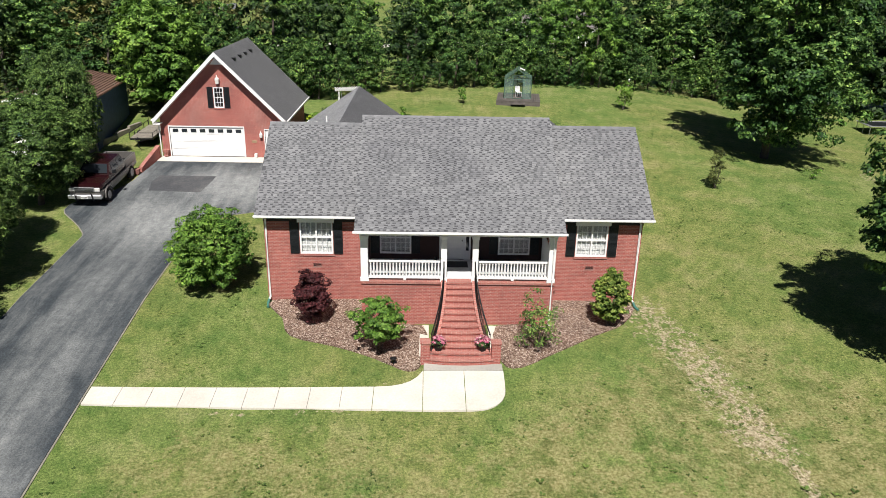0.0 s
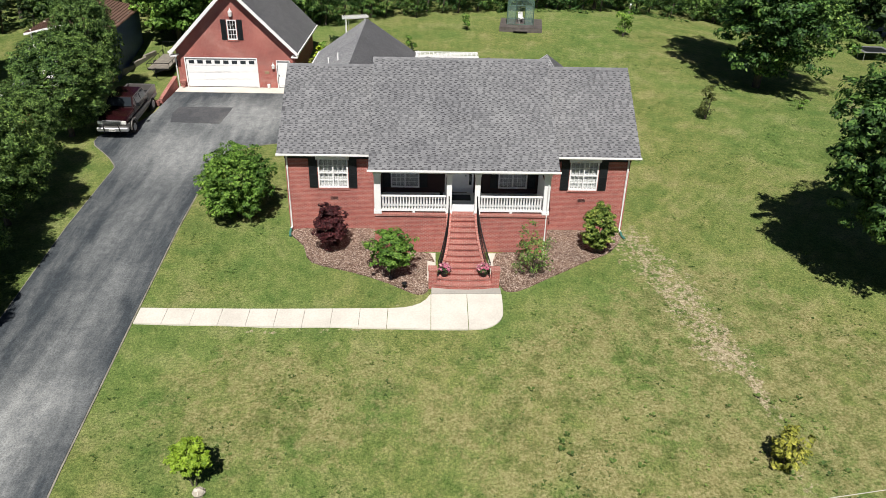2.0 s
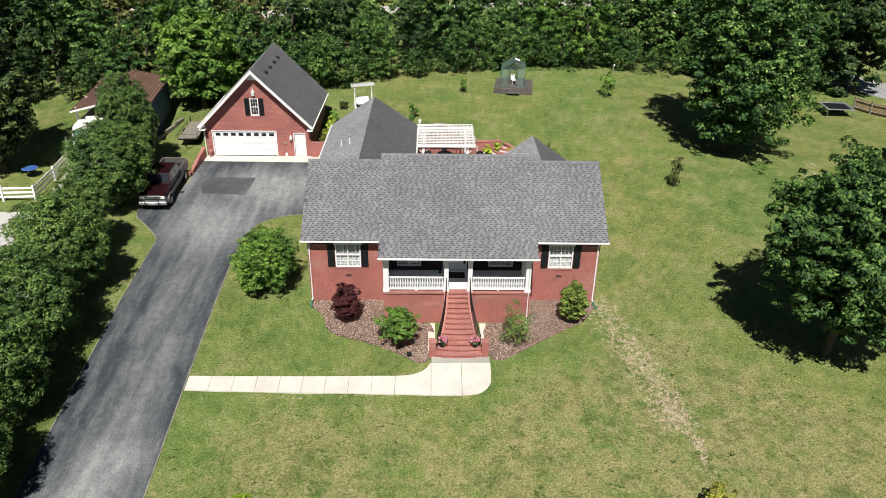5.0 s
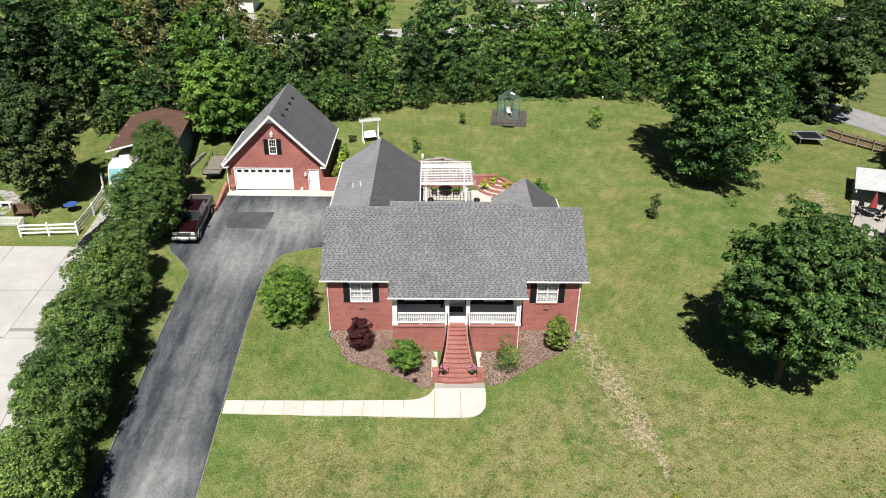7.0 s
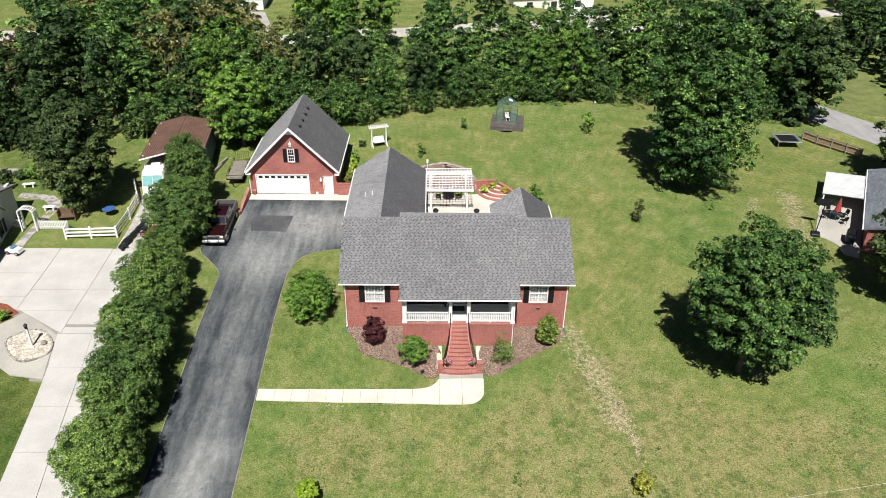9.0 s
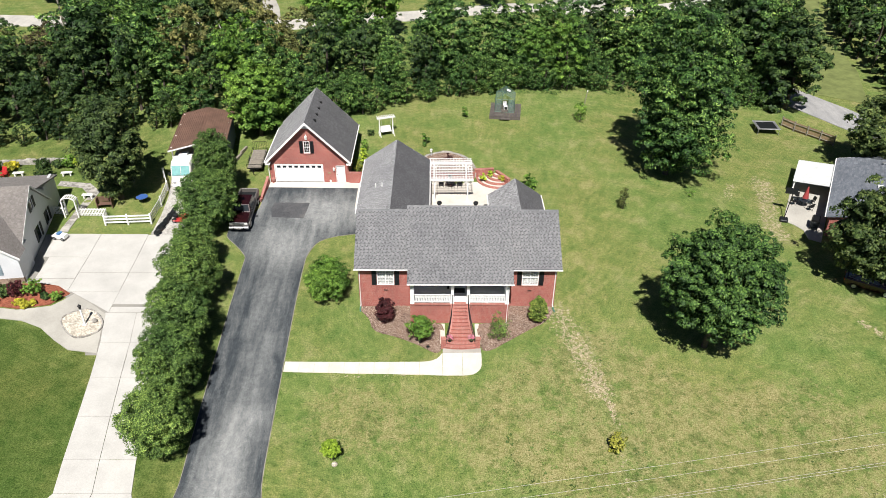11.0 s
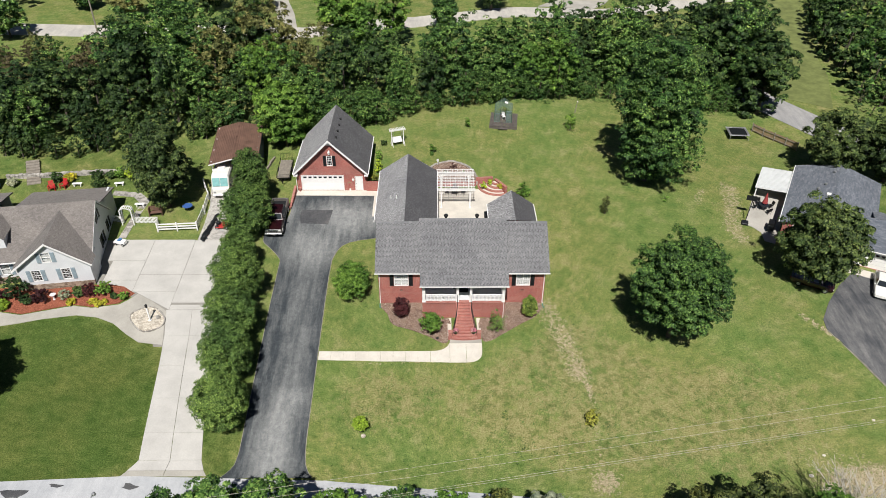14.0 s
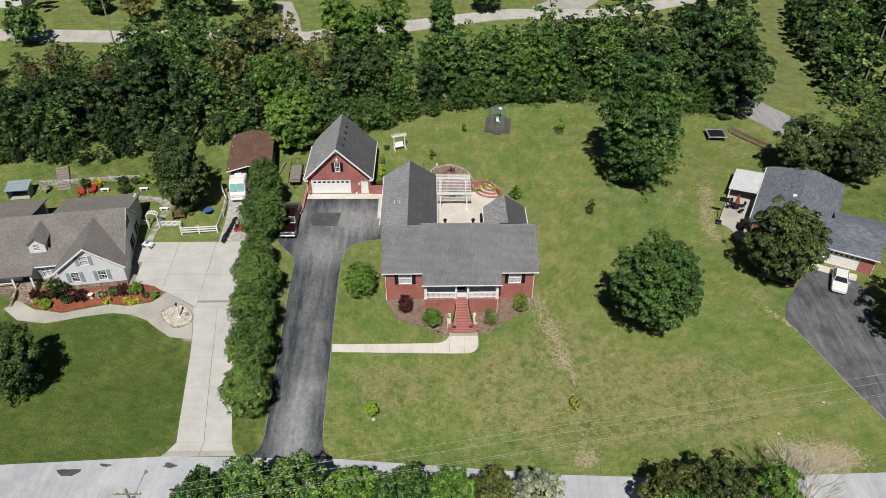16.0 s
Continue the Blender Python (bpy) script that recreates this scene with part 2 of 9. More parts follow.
GRASS = grass_mat()
BRICK = brick_mat("red_brick", (0.385, 0.122, 0.100), (0.305, 0.092, 0.078), (0.46, 0.31, 0.27))
BRICK_TRIM = brick_mat("brick_trim", (0.40, 0.150, 0.122), (0.315, 0.110, 0.092), (0.52, 0.36, 0.31))
ASPHALT = asphalt_mat("drive_asphalt", (0.038, 0.046, 0.053), (0.225, 0.234, 0.232), tracks=True)
ROAD = asphalt_mat("road_asphalt", (0.355, 0.370, 0.390), (0.435, 0.450, 0.465), True, 0.35)
DARK_ASPHALT = asphalt_mat("dark_asphalt", (0.060, 0.065, 0.072), (0.150, 0.150, 0.150), True, 0.9)
BACK_LANE = asphalt_mat("sunlit_lane_asphalt", (0.40, 0.385, 0.35), (0.50, 0.48, 0.435), True, 0.35)
LANE = asphalt_mat("lane_asphalt", (0.25, 0.25, 0.25), (0.33, 0.33, 0.325), True, 0.4)
EDGE_DIRT = plain("pale_dirt", (0.24, 0.225, 0.185), 0.95, vary=0.3, scale=1.5, fine=8)
PATCH = asphalt_mat("asphalt_patch", (0.066, 0.069, 0.074), (0.10, 0.101, 0.103), False)
CONCRETE = plain("concrete", (0.60, 0.565, 0.50), 0.85, vary=0.12, scale=0.6, fine=12)
CONCRETE_OLD = plain("old_concrete", (0.40, 0.385, 0.345), 0.85, vary=0.16, scale=0.4, fine=10)
DRIVE_CONCRETE = plain("drive_concrete", (0.475, 0.466, 0.440), 0.85, vary=0.10, scale=0.5, fine=10)
WHITE = plain("white_paint", (0.80, 0.80, 0.79), 0.45, vary=0.04, scale=1.5)
SIDING = plain("grey_siding", (0.64, 0.66, 0.68), 0.6, vary=0.05, scale=0.8)
BLACK = plain("black_paint", (0.012, 0.014, 0.016), 0.5)
BLUE_SHUTTER = plain("blue_grey_paint", (0.27, 0.34, 0.38), 0.6)
PORCH_PAINT = plain("pale_grey_floor_paint", (0.64, 0.66, 0.68), 0.6, vary=0.06)
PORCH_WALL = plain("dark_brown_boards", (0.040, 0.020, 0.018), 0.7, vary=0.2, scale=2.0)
DARK_TRIM = plain("dark_frieze", (0.022, 0.018, 0.018), 0.7)
SHINGLE_STOPS = [(0.0, (0.158, 0.160, 0.166)), (0.5, (0.190, 0.192, 0.198)), (1.0, (0.222, 0.224, 0.230))]
UNDER_STOPS = [(0.0, (0.088, 0.088, 0.094)), (1.0, (0.088, 0.088, 0.094))]
# east slopes: shade painted into a darker copy of the grey shingle
SHADED_STOPS = [(0.0, (0.064, 0.064, 0.070)), (0.5, (0.086, 0.086, 0.093)), (1.0, (0.118, 0.118, 0.126))]
SHINGLE = shingle_mat("grey_shingle", SHINGLE_STOPS)
# west slopes: light painted into a paler copy of the grey shingle
SHINGLE_LIT = shingle_mat("sun_bleached_shingle", [(0.0, (0.205, 0.208, 0.216)), (0.5, (0.310, 0.313, 0.320)), (1.0, (0.415, 0.418, 0.425))])
SHINGLE_SHADED = shingle_mat("algae_stained_shingle", SHADED_STOPS)
SHINGLE_ONE = shingle_mat("grey_shingle_piece", SHINGLE_STOPS, "object")
UNDER = shingle_mat("dark_underlayer_shingle", UNDER_STOPS)
# darker underlayer copy for the painted shade of the east slopes
UNDER_SHADED = shingle_mat("black_underlayer_shingle", [(0.0, (0.045, 0.045, 0.049)), (1.0, (0.055, 0.055, 0.060))])
DARK_STOPS = [(0.0, (0.085, 0.086, 0.094)), (0.5, (0.125, 0.125, 0.132)), (1.0, (0.17, 0.168, 0.172))]
SHINGLE_DARK = shingle_mat("charcoal_shingle", DARK_STOPS)
BROWN_STOPS = [(0.0, (0.165, 0.15, 0.14)), (0.5, (0.198, 0.182, 0.170)), (1.0, (0.235, 0.218, 0.203))]
SHINGLE_BROWN = shingle_mat("brown_shingle", BROWN_STOPS)
BLUE_STOPS = [(0.0, (0.10, 0.115, 0.14)), (0.5, (0.14, 0.158, 0.185)), (1.0, (0.19, 0.205, 0.235))]
SHINGLE_BLUE = shingle_mat("slate_blue_shingle", BLUE_STOPS)
MULCH = chip_mat("bark_mulch", [(0.0, (0.075, 0.045, 0.034)), (0.4, (0.185, 0.122, 0.092)), (0.75, (0.30, 0.22, 0.175)), (1.0, (0.56, 0.47, 0.40))], 22)
RED_MULCH = chip_mat("red_mulch", [(0.0, (0.17, 0.055, 0.035)), (0.5, (0.27, 0.09, 0.055)), (1.0, (0.36, 0.14, 0.09))])
GRAVEL = chip_mat("pale_gravel", [(0.0, (0.26, 0.255, 0.24)), (0.5, (0.40, 0.39, 0.365)), (1.0, (0.56, 0.55, 0.52))], 9)
STONE = chip_mat("fieldstone", [(0.0, (0.16, 0.12, 0.09)), (0.5, (0.26, 0.20, 0.155)), (1.0, (0.36, 0.30, 0.24))], 4)
STONE_GREY = chip_mat("grey_stone", [(0.0, (0.22, 0.21, 0.19)), (0.5, (0.33, 0.32, 0.30)), (1.0, (0.45, 0.43, 0.40))], 3)
GLASS = glass_mat("window_glass", (0.03, 0.035, 0.04), 0.16)
DARK_GLASS = glass_mat("dark_glass")
LEAF_SHED = glass_mat("greenhouse_glass", (0.20, 0.30, 0.26), 0.17, 0.08)
CURTAIN = plain("lace_curtain", (0.78, 0.80, 0.78), 0.9, vary=0.2, scale=14)
# near-black colour that stands in for an unlit interior
ROOM_SHADE = plain("room_dark", (0.035, 0.032, 0.03), 0.9)
WOOD_GREY = plain("weathered_wood", (0.25, 0.225, 0.19), 0.85, vary=0.25, scale=2.5, fine=25)
WOOD_BROWN = plain("brown_deck_wood", (0.105, 0.092, 0.083), 0.85, vary=0.3, scale=2.5, fine=25)
WOOD_TAN = plain("tan_wood", (0.30, 0.215, 0.13), 0.8, vary=0.22, scale=2.5)
BARK = plain("bark", (0.085, 0.070, 0.057), 0.95, vary=0.3, scale=5)
PALE_BARK = plain("pale_bark", (0.44, 0.41, 0.35), 0.9, vary=0.2, scale=5)
RED_METAL = plain("rust_red_metal_roof", (0.165, 0.098, 0.074), 0.55, vary=0.25, scale=0.9)
BLACK_METAL = plain("black_metal", (0.015, 0.015, 0.016), 0.45, 0.3)
STEEL = plain("galvanised_steel", (0.45, 0.46, 0.47), 0.4, 0.7)
CREAM = plain("cream_paint", (0.74, 0.74, 0.70), 0.35, vary=0.06)
MAROON = plain("maroon_car_paint", (0.020, 0.0045, 0.006), 0.22, 0.1, spec=0.6, vary=0.05)
SILVER = plain("pewter_car_paint", (0.17, 0.16, 0.15), 0.3, 0.35, spec=0.5, vary=0.05)
CAR_GLASS = glass_mat("car_glass", (0.02, 0.025, 0.03), 1.0, 0.08)
TYRE = plain("tyre_rubber", (0.018, 0.018, 0.018), 0.9)
RED_PLASTIC = plain("red_plastic", (0.42, 0.03, 0.03), 0.5)
TEAL = plain("teal_shade", (0.20, 0.42, 0.42), 0.4)
GREEN_PIPE = plain("green_drain_pipe", (0.06, 0.19, 0.15), 0.6)
L_WOOD = leaf_mat("woodland_leaves", [(0.0, (0.012, 0.036, 0.010)), (0.4, (0.040, 0.098, 0.022)), (0.75, (0.098, 0.195, 0.045)), (1.0, (0.220, 0.335, 0.094))], 0.07, 1.3)
L_DARK = leaf_mat("maple_leaves", [(0.0, (0.010, 0.026, 0.008)), (0.5, (0.031, 0.066, 0.019)), (1.0, (0.095, 0.152, 0.044))], 0.06, 1.3)
L_MAPLE = leaf_mat("lawn_maple_leaves", [(0.0, (0.010, 0.030, 0.010)), (0.5, (0.042, 0.098, 0.022)), (1.0, (0.12, 0.215, 0.055))])
L_HEDGE = leaf_mat("pear_leaves", [(0.0, (0.014, 0.040, 0.010)), (0.5, (0.076, 0.142, 0.032)), (1.0, (0.205, 0.310, 0.082))])
L_BRIGHT = leaf_mat("bright_leaves", [(0.0, (0.042, 0.098, 0.016)), (0.5, (0.104, 0.212, 0.029)), (1.0, (0.208, 0.332, 0.067))])
L_LIME = leaf_mat("lime_leaves", [(0.0, (0.17, 0.26, 0.02)), (0.5, (0.27, 0.38, 0.03)), (1.0, (0.38, 0.48, 0.06))])
L_RED = leaf_mat("red_maple_leaves", [(0.0, (0.020, 0.005, 0.007)), (0.5, (0.048, 0.012, 0.016)), (1.0, (0.095, 0.026, 0.030))])
L_GLOSS = leaf_mat("magnolia_leaves", [(0.0, (0.04, 0.082, 0.014)), (0.5, (0.105, 0.165, 0.030)), (1.0, (0.26, 0.31, 0.08))], 0.12)
L_OLIVE = leaf_mat("olive_leaves", [(0.0, (0.070, 0.078, 0.024)), (0.5, (0.145, 0.150, 0.048)), (1.0, (0.25, 0.245, 0.095))])
L_BROWN = leaf_mat("brown_leaves", [(0.0, (0.026, 0.024, 0.012)), (0.5, (0.062, 0.056, 0.028)), (1.0, (0.13, 0.115, 0.058))])
L_PALE = leaf_mat("silver_leaves", [(0.0, (0.14, 0.17, 0.11)), (0.5, (0.24, 0.27, 0.19)), (1.0, (0.38, 0.40, 0.30))])
L_YELLOW = leaf_mat("yellow_leaves", [(0.0, (0.26, 0.25, 0.02)), (1.0, (0.45, 0.42, 0.05))])
L_PINK = leaf_mat("pink_petals", [(0.0, (0.36, 0.06, 0.14)), (0.6, (0.55, 0.18, 0.28)), (1.0, (0.7, 0.5, 0.5))], 0.1)
L_WEED = leaf_mat("weed_blades", [(0.0, (0.045, 0.085, 0.018)), (0.5, (0.08, 0.135, 0.03)), (1.0, (0.13, 0.19, 0.045))])
L_CLOVER = leaf_mat("clover_leaves", [(0.0, (0.065, 0.115, 0.026)), (0.5, (0.095, 0.155, 0.036)), (1.0, (0.14, 0.20, 0.055))])
L_CEDAR = leaf_mat("cedar_leaves", [(0.0, (0.020, 0.032, 0.010)), (0.5, (0.062, 0.082, 0.022)), (1.0, (0.15, 0.165, 0.05))])
L_GOLD = leaf_mat("yellow_green_leaves", [(0.0, (0.10, 0.12, 0.02)), (0.5, (0.19, 0.21, 0.035)), (1.0, (0.32, 0.33, 0.07))])
L_OAK = leaf_mat("oak_leaves", [(0.0, (0.013, 0.030, 0.009)), (0.5, (0.052, 0.086, 0.025)), (1.0, (0.130, 0.175, 0.056))])
ISLAND = chip_mat("beige_gravel", [(0.0, (0.32, 0.29, 0.24)), (0.5, (0.48, 0.44, 0.37)), (1.0, (0.66, 0.62, 0.54))], 9)
PATIO_METAL = plain("white_roof_metal", (0.58, 0.60, 0.60), 0.5, vary=0.08, scale=0.8)
PARASOL = plain("faded_red_cloth", (0.30, 0.05, 0.05), 0.8, vary=0.15)
JOINT = plain("dirty_concrete", (0.27, 0.26, 0.235), 0.9, vary=0.15, scale=0.6, fine=10)

# ---- tools ----
YP = (-200, -20, 2, 6, 10, 18, 25.5, 33, 42, 46, 61, 70, 100, 200, 400)
ZP = (-6, -2.2, -1.75, -1.6, -0.9, 0.1, 1.0, 1.5, 2.4, 2.6, 4.1, 4.6, 4.6, 3, 3)


def G(x, y):
    """The height of the ground."""
    x, y = np.asarray(x, float), np.asarray(y, float)
    s = np.clip((x - 14) / 30, 0, 1)
    s = s * s * (3 - 2 * s)
    mound = np.exp(-(((x - 4) / 9) ** 2)) * np.interp(y, (8, 16, 21, 25, 30), (0, 1, 1, 0.3, 0))
    return np.interp(y, YP, ZP) + s * np.interp(y, (-20, 10, 20, 39, 48, 63, 80), (0.6, 0.8, 0.85, -0.35, -0.8, -2.7, -3)) + 0.45 * mound


def gz(x, y):
    return float(G(x, y))


def thing(name, label, category, at=(0, 0, 0), turn=0, group="", kind=""):
    e = new(name)
    e.matrix_basis = pose(*at, 0, 0, turn)
    return tagged(e, label, category, group, kind)


def part(name, bm, material, parent=None, label=""):
    """Links a bmesh as one mesh object under a thing or a part."""
    me = bpy.data.meshes.new(name)
    bm.to_mesh(me)
    bm.free()
    me.materials.append(material)
    ob = new(name, me)
    if parent is not None:
        ob.parent = parent
    if label:
        ob["label"] = label
    return ob


def again(ob, at, turn=0, parent=None):
    """One more piece on the same mesh."""
    o = new(ob.name.split(".")[0], ob.data)
    o.parent = ob.parent if parent is None else parent
    o.matrix_basis = pose(*at, 0, 0, turn)
    return o


def raw(name, verts, faces, material, parent=None, label=""):
    me = bpy.data.meshes.new(name)
    me.from_pydata(verts, [], faces)
    me.materials.append(material)
    ob = new(name, me)
    if parent is not None:
        ob.parent = parent
    if label:
        ob["label"] = label
    return ob


def box(x0, x1, y0, y1, z0, z1, bm=None, bevel=0.0):
    bm = bm or bmesh.new()
    vs = [bm.verts.new((x, y, z)) for z in (z0, z1) for y in (y0, y1) for x in (x0, x1)]
    fs = [bm.faces.new([vs[i] for i in f]) for f in ((0, 2, 3, 1), (4, 5, 7, 6), (0, 1, 5, 4), (1, 3, 7, 5), (3, 2, 6, 7), (2, 0, 4, 6))]
    if bevel:
        bmesh.ops.bevel(bm, geom=list({e for f in fs for e in f.edges}), offset=bevel, segments=1, affect="EDGES")
    return bm


def prism(poly, z0, z1, bm=None):
    """A polygon (x, y) made solid between two heights."""
    bm = bm or bmesh.new()
    a, b = [bm.verts.new((x, y, z0)) for x, y in poly], [bm.verts.new((x, y, z1)) for x, y in poly]
    bm.faces.new(a[::-1]), bm.faces.new(b)
    n = len(poly)
    for i in range(n):
        bm.faces.new((a[i], a[(i + 1) % n], b[(i + 1) % n], b[i]))
    return bm


def solid(a, b, bm=None):
    """A solid between two loops of the same length."""
    bm = bm or bmesh.new()
    a, b = [bm.verts.new(p) for p in a], [bm.verts.new(p) for p in b]
    bm.faces.new(a[::-1]), bm.faces.new(b)
    n = len(a)
    for i in range(n):
        bm.faces.new((a[i], a[(i + 1) % n], b[(i + 1) % n], b[i]))
    return bm


def rod(a, b, r0, r1=None, sides=8, bm=None):
    bm = bm or bmesh.new()
    a, b = Vector(a), Vector(b)
    r1 = r0 if r1 is None else r1
    q = (b - a).to_track_quat("Z", "Y")
    ring = [Vector((math.cos(2 * math.pi * i / sides), math.sin(2 * math.pi * i / sides), 0)) for i in range(sides)]
    return solid([a + q @ (v * r0) for v in ring], [b + q @ (v * r1) for v in ring], bm)


def tube(points, r, sides=6, bm=None):
    bm = bm or bmesh.new()
    P = [Vector(p) for p in points]
    rings = []
    for i, p in enumerate(P):
        d = (P[min(i + 1, len(P) - 1)] - P[max(i - 1, 0)]).normalized()
        q = d.to_track_quat("Z", "Y")
        rings.append([bm.verts.new(p + q @ Vector((r * math.cos(2 * math.pi * k / sides), r * math.sin(2 * math.pi * k / sides), 0))) for k in range(sides)])
    for a, b in zip(rings, rings[1:]):
        for k in range(sides):
            bm.faces.new((a[k], a[(k + 1) % sides], b[(k + 1) % sides], b[k]))
    bm.faces.new(rings[0][::-1]), bm.faces.new(rings[-1])
    return bm


def swept(loops):
    """One skin through loops of the same length, closed at both ends."""
    bm = bmesh.new()
    rings = [[bm.verts.new(p) for p in loop] for loop in loops]
    n = len(rings[0])
    for a, b in zip(rings, rings[1:]):
        for k in range(n):
            bm.faces.new((a[k], a[(k + 1) % n], b[(k + 1) % n], b[k]))
    bm.faces.new(rings[0][::-1]), bm.faces.new(rings[-1])
    return bm


def lathe(profile, sides=16, bm=None, at=(0, 0, 0)):
    """A turned body from (radius, height) pairs."""
    bm = bm or bmesh.new()
    rings = [[bm.verts.new((at[0] + r * math.cos(2 * math.pi * i / sides), at[1] + r * math.sin(2 * math.pi * i / sides), at[2] + z)) for i in range(sides)] for r, z in profile]
    for p, q in zip(rings, rings[1:]):
        for i in range(sides):
            bm.faces.new((p[i], p[(i + 1) % sides], q[(i + 1) % sides], q[i]))
    bm.faces.new(rings[0][::-1]), bm.faces.new(rings[-1])
    return bm


def holed(u0, u1, z0, z1, d0, d1, holes=(), along="x", cuts=()):
    """A wall from u0 to u1 along x or y, from depth d0 to d1, with openings (u, u, z, z) through it; cuts: planes (u, z, nu, nz) above which it ends."""
    us = sorted({u0, u1, *(h[0] for h in holes), *(h[1] for h in holes)})
    zs = sorted({z0, z1, *(h[2] for h in holes), *(h[3] for h in holes)})
    full = {}
    for i in range(len(us) - 1):
        for k in range(len(zs) - 1):
            u, z = (us[i] + us[i + 1]) / 2, (zs[k] + zs[k + 1]) / 2
            full[i, k] = not any(h[0] < u < h[1] and h[2] < z < h[3] for h in holes)
    bm = bmesh.new()
    P = (lambda u, d, z: (u, d, z)) if along == "x" else (lambda u, d, z: (d, u, z))
    seen = {}

    def v(*p):
        if p not in seen:
            seen[p] = bm.verts.new(P(*p))
        return seen[p]
    for (i, k), yes in full.items():
        if not yes:
            continue
        a, b, c, d = us[i], us[i + 1], zs[k], zs[k + 1]
        bm.faces.new((v(a, d0, c), v(b, d0, c), v(b, d0, d), v(a, d0, d)))
        bm.faces.new((v(a, d1, d), v(b, d1, d), v(b, d1, c), v(a, d1, c)))
        for di, dk, p, q in ((-1, 0, (a, c), (a, d)), (1, 0, (b, c), (b, d)), (0, -1, (a, c), (b, c)), (0, 1, (a, d), (b, d))):
            if not full.get((i + di, k + dk)):
                bm.faces.new((v(p[0], d0, p[1]), v(q[0], d0, q[1]), v(q[0], d1, q[1]), v(p[0], d1, p[1])))
    for u, z, nu, nz in cuts:
        bmesh.ops.bisect_plane(bm, geom=[*bm.verts, *bm.edges, *bm.faces], plane_co=P(u, 0, z), plane_no=P(nu, 0, nz), clear_outer=True)
    bmesh.ops.recalc_face_normals(bm, faces=bm.faces)
    return bm


def ribbon(stations, n, lift, thick):
    """A slab on the ground from pairs of edge points, n cells across."""
    bm = bmesh.new()
    top, low = [], []
    for (ax, ay), (bx, by) in stations:
        t, l = [], []
        for i in range(n + 1):
            x, y = ax + (bx - ax) * i / n, ay + (by - ay) * i / n
            z = gz(x, y)
            t.append(bm.verts.new((x, y, z + lift)))
            l.append(bm.verts.new((x, y, z + lift - thick)))
        top.append(t), low.append(l)
    for j in range(len(stations) - 1):
        for i in range(n):
            bm.faces.new((top[j][i], top[j][i + 1], top[j + 1][i + 1], top[j + 1][i]))
        bm.faces.new((low[j][0], top[j][0], top[j + 1][0], low[j + 1][0]))
        bm.faces.new((low[j + 1][n], top[j + 1][n], top[j][n], low[j][n]))
    for j, s in ((0, 1), (-1, -1)):
        for i in range(n):
            bm.faces.new((low[j][i + 1], top[j][i + 1], top[j][i], low[j][i])[::s])
    bmesh.ops.recalc_face_normals(bm, faces=bm.faces)
    return bm


def patch(poly, lift, thick, step=0.7):
    """A slab on the ground with a free outline."""
    bm = bmesh.new()
    f = bm.faces.new([bm.verts.new((x, y, 0)) for x, y in poly])
    if f.normal.z < 0 or (f.normal_update() or f.normal.z < 0):
        f.normal_flip()
    xs, ys = [p[0] for p in poly], [p[1] for p in poly]
    for axis, lo, hi in ((0, min(xs), max(xs)), (1, min(ys), max(ys))):
        k = math.ceil(lo / step + 1e-6)
        while k * step < hi:
            co, no = [0, 0, 0], [0, 0, 0]
            co[axis], no[axis] = k * step, 1
            bmesh.ops.bisect_plane(bm, geom=[*bm.verts, *bm.edges, *bm.faces], plane_co=co, plane_no=no)
            k += 1
    edge = [e for e in bm.edges if len(e.link_faces) == 1]
    for v in bm.verts:
        v.co.z = gz(v.co.x, v.co.y) + lift
    r = bmesh.ops.extrude_edge_only(bm, edges=edge)
    for v in r["geom"]:
        if isinstance(v, bmesh.types.BMVert):
            v.co.z -= thick
    bmesh.ops.recalc_face_normals(bm, faces=bm.faces)
    return bm


def smooth_loop(points, n=6):
    """A closed curve through the points."""
    out, k = [], len(points)
    for i in range(k):
        p0, p1, p2, p3 = (Vector((*points[(i + j) % k], 0)) for j in (-1, 0, 1, 2))
        for s in range(n):
            t = s / n
            q = 0.5 * (2 * p1 + (p2 - p0) * t + (2 * p0 - 5 * p1 + 4 * p2 - p3) * t * t + (3 * p1 - p0 - 3 * p2 + p3) * t ** 3)
            out.append((q.x, q.y))
    return out


